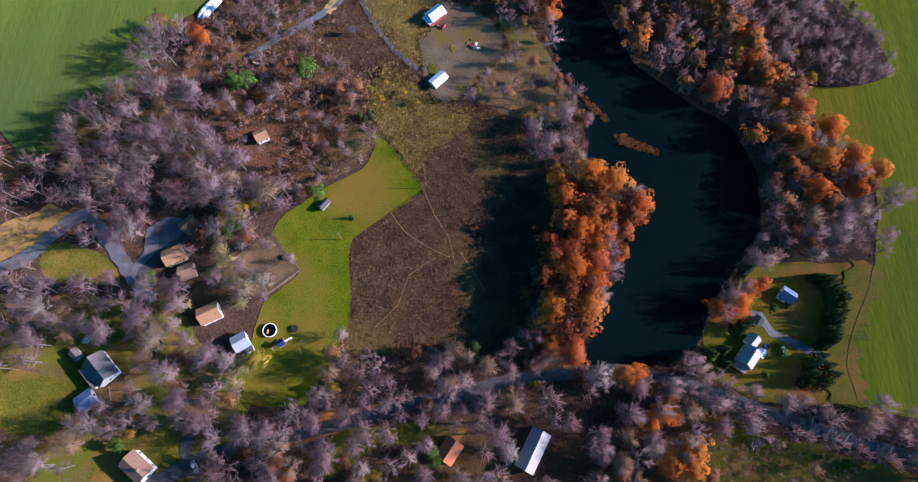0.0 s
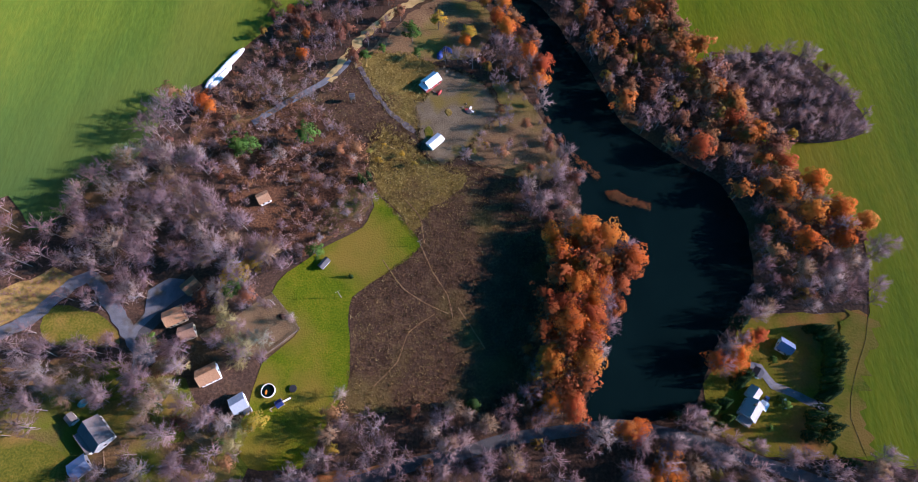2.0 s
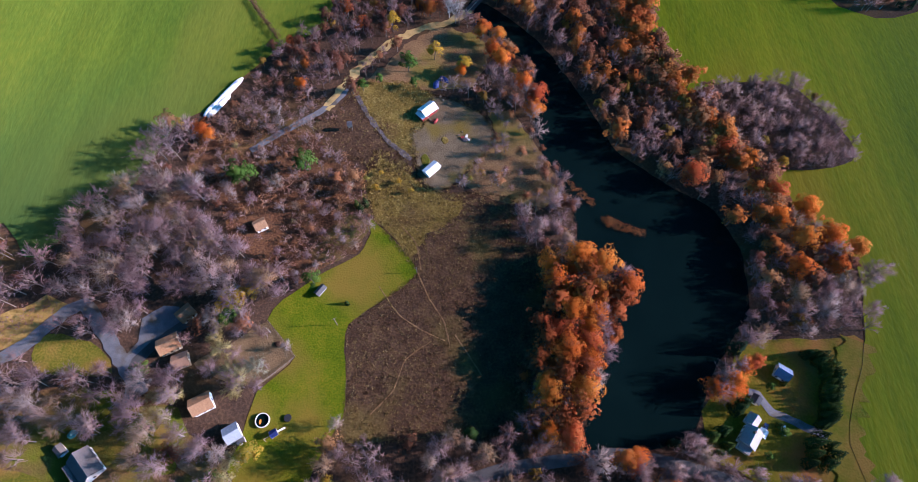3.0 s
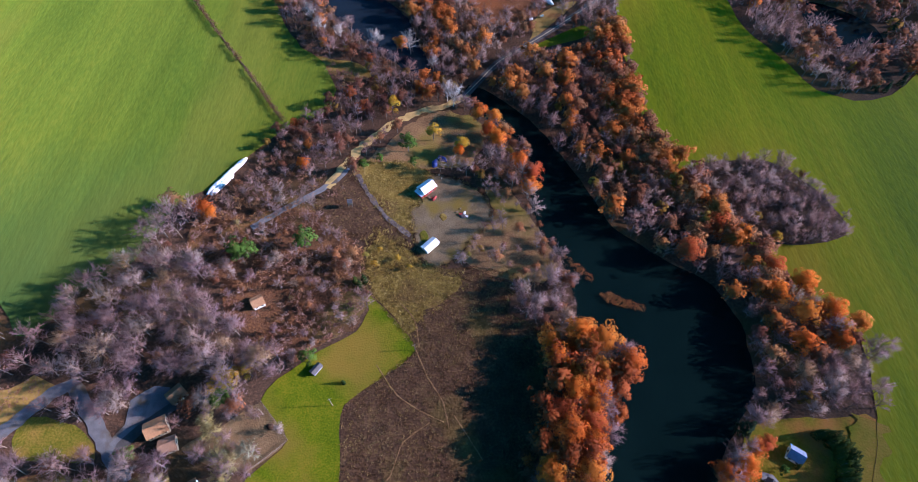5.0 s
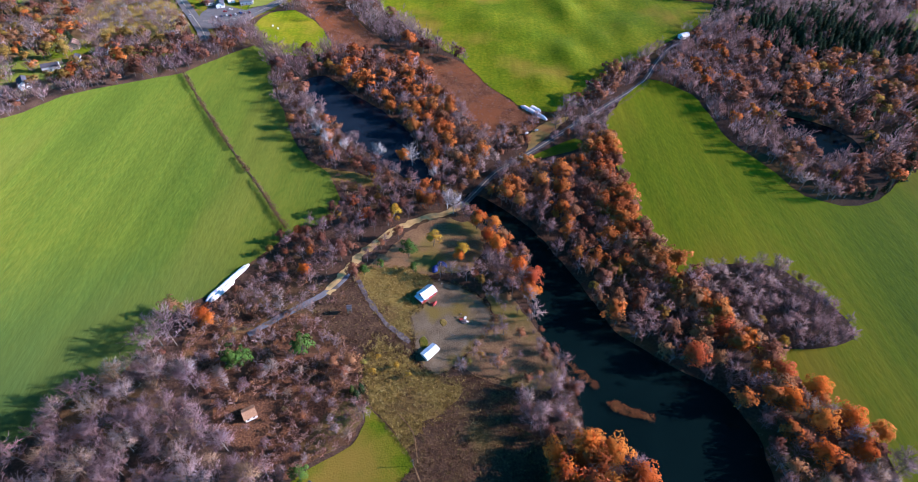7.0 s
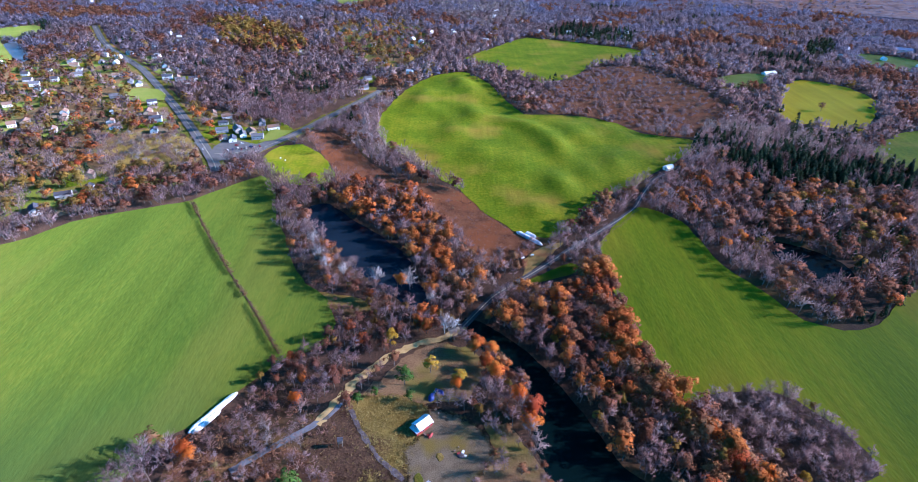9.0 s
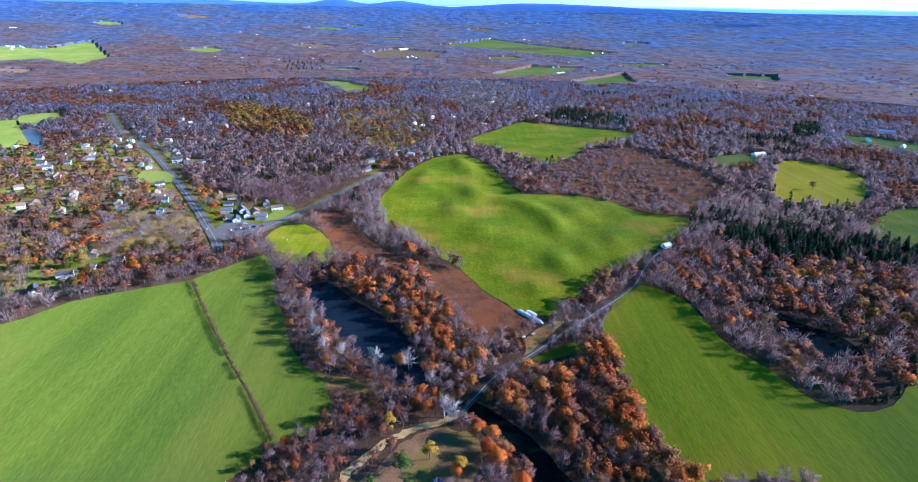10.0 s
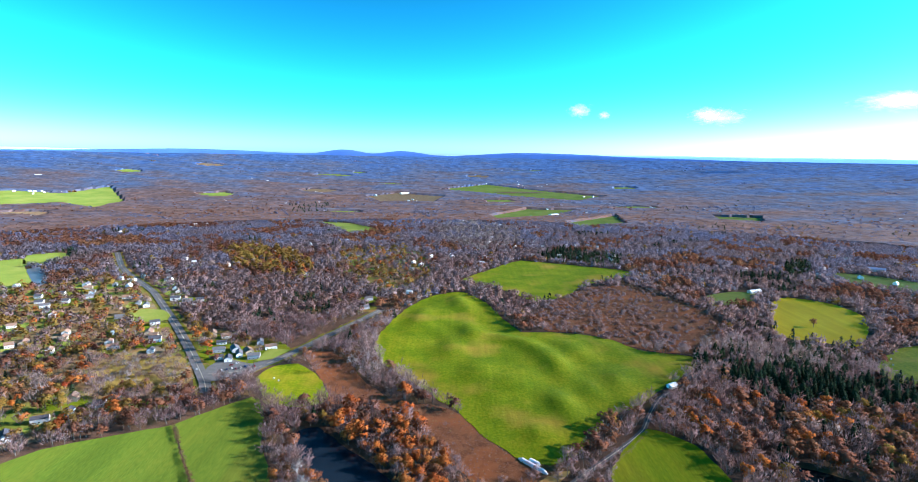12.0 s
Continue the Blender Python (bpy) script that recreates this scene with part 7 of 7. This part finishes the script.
# ---- single trees that stand out
_sr = random.Random(21)
SPECIAL = [
    ("pine", 9.5, [(161.8, 65.2), (165.4, 64.0), (168.6, 61.2), (170.4, 57.8), (169.8, 54.2), (168.6, 50.8), (167.2, 47.4), (165.8, 44.0), (164.6, 40.6), (163.0, 37.2), (160.2, 34.8), (166.6, 57.0), (166.2, 52.4), (164.8, 49.0), (163.6, 45.4), (162.2, 41.8), (164.0, 61.2), (160.6, 38.6),
                   (159.9, 64.6), (163.6, 64.5), (167.2, 62.6), (169.6, 59.6), (170.2, 56.0), (169.2, 52.4), (167.8, 49.0), (166.3, 45.6), (165.2, 42.2), (163.9, 38.8), (161.8, 35.8), (158.2, 34.3), (166.4, 59.4), (165.6, 55.0)]),
    ("pine", 12, [(156.4, 29.8), (158.4, 26.0), (158.8, 22.0), (155.2, 18.6), (152.6, 26.6), (151.6, 22.4), (148.6, 18.8), (125.6, 42.2), (122.6, 39.6), (114.8, 30.6), (115.6, 24.6), (110.9, 21.2), (108.9, 28.0)]),
    ("pine", 6, [(146.8, 51.4), (140.6, 33.6)]),
    ("olive", 11, [(-103.3, 71.3), (-105.0, 64.2), (-90.2, 48.4), (-83.8, 51.2), (-92.2, 41.8), (-124.7, 38.6), (-116.2, 39.7), (-120.7, 30.8), (-85.8, 14.4), (-89.2, 8.9), (-95.5, 50.8), (-99.5, 58.6)]),
    ("cedar", 14, [(-111.5, 148.9), (-108.3, 150.8), (-79.2, 157.4)]),
    ("pine", 9, [(-47.6, 133.0), (-50.2, 136.0), (-46.0, 137.0)]),
    ("cedar", 12, [(-66.4, 93.6)]),
    ("pine", 4.5, [(-49.5, 83.7)]),
    ("cedar", 9, [ (-133.8, 49.0), (-125.6, 26.1), (-6.6, -15.3), (-5.5, -19.2)]),
    ("cedar", 16, [(-29.8, 228.4)]),
    ("cedar", 8, [(-45.7, 218.9), (-54.8, 213.0), (-26.0, 216.3)]),
    ("gold", 13, [(2.4, 228.2), (-15.1, 238.4), (-41.5, 260.8)]),
    ("oak", 14, [(19.4, 242.1), (23.9, 232.3), (22.1, 252.6), (13.3, 257.5)]),
    ("oak", 12, [(42.8, 207.2), (40.6, 198.3), (36.4, 216.1)]),
    ("russet", 9, [(28.6, 193.6), (24.0, 208.8), (-56.7, 144.3), (-62.0, 149.5), (-53.1, 151.6)]),
    ("gold", 5, [(-47.0, 151.8), (-39.6, 155.7), (-41.8, 146.5), (-29.9, 150.4), (-23.4, 145.2), (13.2, 157.2), (7.0, 153.3)]),
    ("cedar", 6, [(139.0, 49.5), (140.6, 30.6), (132.3, 21.4), (-133.1, -17.4), (-131.2, -18.2), (-95.1, 8.7)]),
    ("cedar", 11, [(-102.7, 73.1), (-100.3, 75.0)]),
    ("gold", 12, [(-102.6, 83.7), (-97.3, 84.8), (-92.3, 87.1), (-99.3, 80.1), (-80.8, 17.5), (-104.3, 77.9)]),
    ("oak", 13, [(85.3, 3.9), (90.0, 2.9), (81.5, -0.1), (88.1, 9.7), (70.7, 18.2), (95.4, -16.5), (93.4, -12.3), (98.3, -10.0), (87.3, -16.9)]),
    ("russet", 11, [(59.5, -21.2), (67.6, -20.2), (38.1, 22.7), (33.2, 20.8), (103.0, -20.0), (79.0, -14.0)]),
    ("gold", 9, [(26.1, 4.7), (-28.1, -24.7), (-33.0, -27.0), (99.0, -20.0)]),
    ("oak", 10, [(-132.9, 174.5), (-136.4, 177.2), (-67.7, -21.7), (-63.1, -25.9), (117.7, 49.9), (120.0, 47.4), (113.6, 48.4), (123.1, 51.4), (131.8, 58.5), (134.6, 60.0), (128.5, 57.5), (73.8, 16.4), (75.6, 18.9), (42.1, 205.5), (43.0, 198.1)]),
    ("oak", 11, [(1.1, 225.7), (17.5, 241.3), (23.9, 233.8), (42.7, 208.0), (-88.9, 211.2), (12.1, 254.5), (-25.3, 279.2), (-19.1, 273.5), (-40.9, 324.6)]),
    ("pale", 14, [(-85.6, 336.0), (-59.0, 325.3), (-34.2, 321.3), (-17.7, 304.8), (-3.3, 269.3), (-7.3, 273.9), (-107.2, 353.4), (-117.4, 375.8), (-99.5, 340.7)]),
    ("bare", 12, [(21.2, -12.5), (4.7, 12.2), (14.4, 18.7), (12.3, 4.3), (-0.2, 10.8), (6.8, 22.0), (67.4, 62.3), (78.6, 98.4), (61.7, 48.7)]),
    ("pale", 13, [(24.8, -13.5), (-166.2, 142.7)]),
    ("russet", 14, [(525, 771)]),
    ("oak", 9, [(-265.5, 494.7), (-250.3, 489.0), (-220.4, 515.8), (-217.2, 522.7), (-227.8, 519.6), (-419.7, 489.0), (-396.3, 518.6), (-393.4, 502.7), (-415.5, 477.1), (-403.4, 536.8), (-334.6, 725.2), (-339.1, 700.0)]),
]
for kind, h, spots in SPECIAL:
    for tx, ty in spots:
        plant(kind, tx, ty, h * _sr.uniform(0.85, 1.2), _sr, {"cedar": "bushy evergreen with bright green boughs", "oak": "tree with bright orange-red autumn leaves", "pine": "evergreen with dense dark green boughs"}.get(kind, ""))

WOODS = {}   # (kind, stock) -> placements of trees that are only seen as woods
SINGLE = {k: 0 for k in BASE_HEIGHT}
for x, y, rng in scatter(0, 420, 7.0, 44):
    got = choose(x, y, rng)
    if got:
        kind, h = got
        if SINGLE[kind] < 280 and -190 < x < 215 and -40 < y < 175 and rng.random() < 0.55:
            SINGLE[kind] += 1
            plant(kind, x, y, h, rng)
        else:
            WOODS.setdefault((kind, "mid"), []).append((x, y, h, rng.random(), rng.uniform(0, 6.28)))
for x, y, rng in scatter(420, 800, 9.6, 44):
    got = choose(x, y, rng)
    if got:
        WOODS.setdefault((got[0], "mid2"), []).append((x, y, got[1] * 1.2, rng.random(), rng.uniform(0, 6.28)))
for x, y, rng in scatter(800, 2000, 14.0, 43):
    got = choose(x, y, rng)
    if got:
        WOODS.setdefault((got[0], "hazy" if got[0] == "bare" and rng.random() < (math.hypot(x, y) - 500) / 900 else "far"), []).append((x, y, got[1] * 1.15, rng.random(), rng.uniform(0, 6.28)))
for x, y, rng in scatter(1950, 2900, 24.0, 43):   # the nearest of the far woods, thinning out with distance
    got = choose(x, y, rng) if rng.random() < (2950 - math.hypot(x, y)) / 950 else None
    if got:
        WOODS.setdefault((got[0], "hazy" if got[0] == "bare" else "far"), []).append((x, y, got[1] * 1.1, rng.random(), rng.uniform(0, 6.28)))
for x, y, rng in scatter(2900, 4500, 70.0, 43):   # single darker and redder groves that stand out of the far woods
    got = choose(x, y, rng)
    if got and (got[0] != "bare" or rng.random() < 0.25):
        WOODS.setdefault((got[0], "very_far"), []).append((x, y, got[1] * 1.15, rng.random(), rng.uniform(0, 6.28)))


def far_woods():
    """The closed canopy of the far plain: one rolling, bumpy sheet of treetops with gaps at the fields."""
    radii, r = [], 1990.0
    while r < 4545:
        radii.append(r)
        r += 9 + (r - 1990) * 0.007
    n, half = 400, 43.0
    verts, faces, tints, bare_ = [], [], [], []
    for r in radii:
        for k in range(n + 1):
            a = radians(-half + 2 * half * (k + 0.35 * noise.noise((r * 0.05, k * 0.7, 1))) / n)
            x, y = r * math.sin(a), r * math.cos(a)
            gap = any(True for _ in zones(x, y, CLEAR))
            h = 8.0 + 5 * noise.noise((x * 0.0035, y * 0.0035, 12)) + 2.6 * noise.noise((x * 0.02, y * 0.02, 5)) + 1.6 * noise.noise((x * 0.11, y * 0.11, 2))
            verts.append((x, y, land(x, y) + (0.4 if gap else h)))
            bare_.append(gap)
    for i in range(len(radii) - 1):
        for k in range(n):
            o = i * (n + 1) + k
            q = (o, o + 1, o + n + 2, o + n + 1)
            if not all(bare_[j] for j in q):
                faces.append(q)
                x, y, _ = verts[o]
                # the tint paints haze: bluer with distance and to the right
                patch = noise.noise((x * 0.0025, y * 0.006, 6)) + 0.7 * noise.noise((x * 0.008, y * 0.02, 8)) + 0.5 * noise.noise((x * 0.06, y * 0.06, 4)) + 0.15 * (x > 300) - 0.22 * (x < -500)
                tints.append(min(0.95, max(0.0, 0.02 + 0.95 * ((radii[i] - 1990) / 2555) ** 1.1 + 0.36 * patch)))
    me = bpy.data.meshes.new("far_woods")
    me.from_pydata(verts, [], faces)
    me.attributes.new("tint", "FLOAT", "FACE").data.foreach_set("value", np.array(tints, dtype=np.float32))
    me.materials.append(M["hazed_canopy"])
    return tagged(new("far_woods", me), "woodland that covers the far plain, brown turning haze blue", "woods", kind="stuff")


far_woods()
# trees close along the south road
rng = random.Random(9)
for (x, y), (x2, y2) in zip(*(lambda q: (q, q[1:]))(smooth_line(ROADS["road_south"][3], False, 4.5))):
    d = Vector((y2 - y, x - x2)).normalized()
    for s in (-1, 1):
        q = Vector((x, y)) + d * s * rng.uniform(3.2, 6.5)
        if rng.random() < (0.35 if x < 70 else 0.75) and not any(True for _ in zones(q.x, q.y, CLEAR)) and not any(abs(q.x - c[0]) < c[2] and abs(q.y - c[1]) < c[2] for c in KEEP_CLEAR):
            WOODS.setdefault(("bare", "mid"), []).append((q.x, q.y, rng.uniform(9, 14), rng.random(), rng.uniform(0, 6.28)))
# the wooded island stands dense
b, rng = BOXES["zone_isle"], random.Random(3)
for _ in range(110):
    x, y = rng.uniform(b[0], b[1]), rng.uniform(b[2], b[3])
    if inside(PLAN["zone_isle"], x, y):
        WOODS.setdefault(("bare", "mid"), []).append((x, y, rng.uniform(6, 10), rng.random(), rng.uniform(0, 6.28)))
# close-grown rims: golden and orange along the east field, bare along both banks, scattered colour west of the oaks
rng = random.Random(52)
for line, step, spread, mix, lo, hi in (
        ([(125.2, 204.3), (141.5, 188.9), (149.6, 171.9), (158.5, 152.3), (169.7, 133.7), (178.0, 117.2), (187.6, 103.0)], 2.6, 5.0, ("gold", "gold", "oak", "gold", "russet", "olive"), 6.5, 10.0),
        ([(71.7, 185.8), (85.6, 169.2), (101.9, 153.2), (117.7, 139.5), (128.5, 122.8), (134.2, 102.2), (131.8, 82.2)], 2.4, 5.0, ("bare", "bare", "bare", "bare", "russet"), 8.0, 13.0),
        ([(42.4, 193.0), (45.2, 171.9), (49.3, 155.1), (54.0, 139.0), (55.3, 123.3), (55.8, 111.1)], 1.9, 4.5, ("bare", "bare", "bare", "russet"), 4.0, 8.0),
        ([(33.9, 60.6), (32.7, 47.7), (31.5, 37.6), (36.9, 26.2)], 3.0, 3.5, ("oak", "russet", "oak", "bare"), 6.0, 10.0)):
    for x, y in smooth_line(line, False, step):
        x, y, kind = x + rng.uniform(-1, 1) * spread, y + rng.uniform(-1, 1) * spread, rng.choice(mix)
        if not inside(PLAN["pond"], x, y):
            WOODS.setdefault((kind, "mid"), []).append((x, y, rng.uniform(lo, hi), rng.random(), rng.uniform(0, 6.28)))
# younger oaks, added to close gaps under the old ones and thicken their shadow
b = BOXES["zone_oak"]
for _ in range(90):
    x, y = rng.uniform(b[0], b[1]), rng.uniform(b[2], b[3])
    if inside(PLAN["zone_oak"], x, y):
        WOODS.setdefault(("oak", "mid"), []).append((x, y, rng.uniform(6, 9.5), rng.random(), rng.uniform(0, 6.28)))
# low brush on marshes and scrub
for zone, spacing in (("marsh_north", 3.8), ("scrub_gap", 5.0), ("scrub_clearing", 7.0), ("marsh", 1.15), ("dry_grass_east", 2.0), ("dry_grass", 1.2), ("marsh_top", 1.5), ("sedge", 1.6), ("garden", 5.0), ("marsh_pond", 3.0), ("reeds_a", 0.75), ("reeds_b", 0.75), ("verge_straw", 3.0), ("thicket", 2.9), ("scrub_south", 2.3), ("zone_copse", 3.2), ("scrub_west", 2.2), ("zone_russet_edge", 3.4)):
    b, rng, y = BOXES[zone], random.Random(zone), BOXES[zone][2]
    while y < b[3]:
        x = b[0]
        while x < b[1]:
            px, py = x + rng.uniform(-0.5, 0.5) * spacing, y + rng.uniform(-0.5, 0.5) * spacing
            if inside(PLAN[zone], px, py) and not (zone == "zone_russet_edge" and inside(PLAN["field_west"], px, py)) and rng.random() < 0.7 and not on_road(px, py, 0.5) and not (zone == "thicket" and (noise.noise((px * 0.06, py * 0.06, 7)) < -0.18 or any(abs(px - c[0]) < c[2] - 1 and abs(py - c[1]) < c[2] - 1 for c in KEEP_CLEAR))):
                low = "straw" if zone in ("dry_grass", "marsh_top") else "tussock" if zone in ("marsh", "sedge") else "reed" if zone.startswith("reed") else "shrub" if zone in ("scrub_west", "thicket", "scrub_south", "zone_copse", "marsh_north", "zone_russet_edge") else "brush"
                tall = rng.uniform(0.45, 1.1) if low == "tussock" else rng.uniform(0.6, 1.5) if low == "straw" else rng.uniform(2, 4.5) if zone == "scrub_gap" else rng.uniform(2.2, 5.2) if low == "shrub" and zone not in ("scrub_south", "scrub_west", "marsh_north") else rng.uniform(1.0, 2.6) if low == "shrub" else rng.uniform(0.8, 2.2)
                WOODS.setdefault((low, "mid"), []).append((px, py, tall, rng.random(), rng.uniform(0, 6.28)))
            x += spacing
        y += spacing

# ragged seams: tufts along the edges of grass, yard and water
rng = random.Random(41)
for zone, low, gap, spread, lo, hi in (("pond", "brush", 1.7, 1.3, 0.8, 2.6), ("pond_north", "brush", 2.4, 2.0, 1.0, 3.0), ("gravel_yard", "tussock", 0.35, 1.6, 0.5, 1.2), ("dry_grass", "straw", 0.35, 1.6, 0.5, 1.2),
                                       ("sedge", "tussock", 0.35, 2.2, 0.5, 1.2), ("marsh_top", "straw", 0.3, 3.0, 0.5, 1.2), ("dry_grass_east", "brush", 2.0, 2.2, 0.6, 1.6), ("marsh", "tussock", 0.4, 1.0, 0.4, 0.9), ("lawn_house", "brush", 3.0, 1.5, 0.5, 1.4)):
    for x, y in smooth_line(PLAN[zone], True, gap, spread, 6):
        if not on_road(x, y, 0.3) and not inside(PLAN["lawn"], x, y) and not (low == "brush" and any(abs(x - c[0]) < c[2] and abs(y - c[1]) < c[2] for c in KEEP_CLEAR)):
            WOODS.setdefault((low, "mid"), []).append((x, y, rng.uniform(lo, hi), rng.random(), rng.uniform(0, 6.28)))

# the hedgerow across the west field
for hx, hy in smooth_line([(-249.1, 449.4), (-211.9, 393.7), (-172.7, 337.9), (-140.1, 294.1), (-110.0, 250.8)], False, 0.62, 1.2, 3):
    if noise.noise((hx * 0.2, hy * 0.2, 1)) > -0.25:
        WOODS.setdefault(("hedge", "mid"), []).append((hx, hy, random.uniform(2.0, 4.4), random.random(), random.uniform(0, 6.28)))
for hx, hy in smooth_line([(169.9, 451.6), (147.1, 422.7), (125.7, 398.7), (121.4, 385.4)], False, 1.3, 1.2, 4) + smooth_line([(83.0, 390.7), (106.6, 421.0), (139.4, 462.9), (175.1, 504.3)], False, 1.5, 2.5, 5):
    WOODS.setdefault(("brush", "mid"), []).append((hx, hy, random.uniform(1.5, 3.5), random.random(), random.uniform(0, 6.28)))

LOW = ("hedge", "brush", "reed", "tussock", "straw", "shrub")
# specks of houses across the plain
def distant_houses(count):
    rng, bm = random.Random(17), bmesh.new()
    while count:
        cx, cy = rng.uniform(-2300, 2300), rng.uniform(900, 3400)
        if abs(cx) > cy * 0.85 or noise.noise((cx * 0.0025, cy * 0.0025, 4)) < 0.0 or any(True for _ in zones(cx, cy, CLEAR)):
            continue
        count -= 1
        for _ in range(rng.randint(1, 4)):
            x, y = cx + rng.gauss(0, 45), cy + rng.gauss(0, 45)
            m = Matrix.Translation((x, y, land(x, y))) @ Matrix.Rotation(rng.uniform(0, 3.14), 4, "Z")
            l, w, h = rng.uniform(9, 13), rng.uniform(7, 8), rng.uniform(4, 5.5)
            add_box(bm, -l / 2, -w / 2, -1, l / 2, w / 2, h, m)
            v = [bm.verts.new(m @ Vector(c)) for c in ((-l / 2, -w / 2, h), (l / 2, -w / 2, h), (l / 2, w / 2, h), (-l / 2, w / 2, h), (-l / 2, 0, h + 2.5), (l / 2, 0, h + 2.5))]
            for f in ((0, 1, 5, 4), (2, 3, 4, 5), (1, 2, 5), (3, 0, 4)):
                bm.faces.new([v[i] for i in f])
    ob = new("distant_houses", mesh_of("distant_houses", bm, M["white"]))
    return tagged(ob, "scattered white houses far off among the woods", "houses", kind="stuff")


distant_houses(120)
# thin young trees on the scrubland
rng = random.Random(12)
for zone, count, lo, hi in (("scrub_gap", 2000, 4, 8), ("scrub_clearing", 150, 5, 10), ("marsh_north", 60, 3, 6)):
    b = BOXES[zone]
    for _ in range(count):
        x, y = rng.uniform(b[0], b[1]), rng.uniform(b[2], b[3])
        if inside(PLAN[zone], x, y) and (zone != "scrub_gap" or rng.random() < 0.3 + (x < 300) * 0.5):
            WOODS.setdefault(("bare", "hazy" if zone == "scrub_gap" else "mid2"), []).append((x, y, rng.uniform(lo, hi), rng.random(), rng.uniform(0, 6.28)))
            if zone == "scrub_clearing" and rng.random() < 0.4:
                WOODS.setdefault(("pale", "mid2"), []).append((x + 5, y + 3, rng.uniform(lo, hi), rng.random(), 1.0))

STOCK = {"hazy": FAR, "mid": MID, "mid2": MID2, "far": FAR, "very_far": VERY_FAR}


def build_woods(kind, stock, places):
    """All trees of one kind at one distance, seen only as woods: one mesh."""
    shapes = STOCK[stock][kind]
    mat = M["hazed_russet"] if kind == "russet" and stock == "very_far" else M["far"] if stock in ("hazy", "very_far") and kind not in ("pine", "gold") else M["wood_bare_near"] if kind == "bare" and stock == "mid" else M.get("wood_" + kind, M[kind])
    arr = np.array(places)
    crowns, normals, tints, trunks = [], [], [], []
    which = RNG.integers(0, len(shapes), len(arr))
    for i, (wood, crown) in enumerate(shapes):
        sel = arr[which == i]
        if not len(sel):
            continue
        s = sel[:, 2] / BASE_HEIGHT[kind]
        c, sn = np.cos(sel[:, 4]), np.sin(sel[:, 4])
        z = np.array([land(a, b) for a, b in sel[:, :2]])
        wide = RNG.uniform(0.85, 1.2, len(sel)) * s * (1.3 if stock in ("mid2", "far", "hazy") and kind != "pine" else 1.0)

        def put(t):
            v = t.reshape(-1, 3)
            out = np.empty((len(sel), len(v), 3))
            out[:, :, 0] = (v[:, 0] * c[:, None] - v[:, 1] * sn[:, None]) * wide[:, None] + sel[:, 0:1]
            out[:, :, 1] = (v[:, 0] * sn[:, None] + v[:, 1] * c[:, None]) * wide[:, None] + sel[:, 1:2]
            out[:, :, 2] = v[:, 2] * s[:, None] + z[:, None]
            return out.reshape(-1, 3, 3)
        mid = np.stack([sel[:, 0], sel[:, 1], z + sel[:, 2] * (-1.2 if stock == "very_far" else -0.1 if stock in ("far", "hazy") else 0.3 if kind == "pine" else 0.45)], 1)
        turned, nrm = rounded(put(crown), np.repeat(mid, len(crown), axis=0), 0.4 if kind in LOW else 0.96 if stock == "very_far" else 0.85)
        crowns.append(turned)
        normals.append(nrm)
        tint = sel[:, 3]
        patch = np.array([noise.noise((a * 0.007, q * 0.007, 6)) + 0.5 * noise.noise((a * 0.03, q * 0.03, 8)) for a, q in sel[:, :2]])
        if mat in (M["far"], M["hazed_russet"]):
            # haze blue grows with the distance of each tree
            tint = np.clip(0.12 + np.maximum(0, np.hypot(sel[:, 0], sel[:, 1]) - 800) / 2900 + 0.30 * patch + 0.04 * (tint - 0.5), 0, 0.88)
        else:
            tint = np.clip(0.45 + 0.55 * patch + (0.5 if stock == "mid" else 0.28) * (tint - 0.5), 0, 0.88)
        tints.append(np.repeat(tint, len(crown)))
        if wood is not None and kind not in LOW:
            trunks.append(put(wood))
    label = {"bare": "leafless grey-purple woodland", "oak": "orange and russet autumn woodland", "russet": "dull russet woodland", "gold": "golden yellow autumn trees", "pine": "dark green conifers",
             "pale": "pale whitish leafless trees", "brush": "low brown brush", "hedge": "dark straggling hedgerow across the field", "reed": "russet reeds", "tussock": "dead brown marsh tussocks", "straw": "yellow tufts of dry grass", "shrub": "tangled russet brown thicket", "olive": "olive yellow twiggy trees"}[kind]
    root = new(kind if kind in LOW else "woods")
    tagged(root, label, kind if kind in LOW else "woods", kind="stuff")
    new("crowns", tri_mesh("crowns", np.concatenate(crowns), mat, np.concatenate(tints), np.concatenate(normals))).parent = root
    if trunks:
        new("trunks", tri_mesh("trunks", np.concatenate(trunks), M["bark"])).parent = root


for (kind, stock), places in WOODS.items():
    build_woods(kind, stock, places)
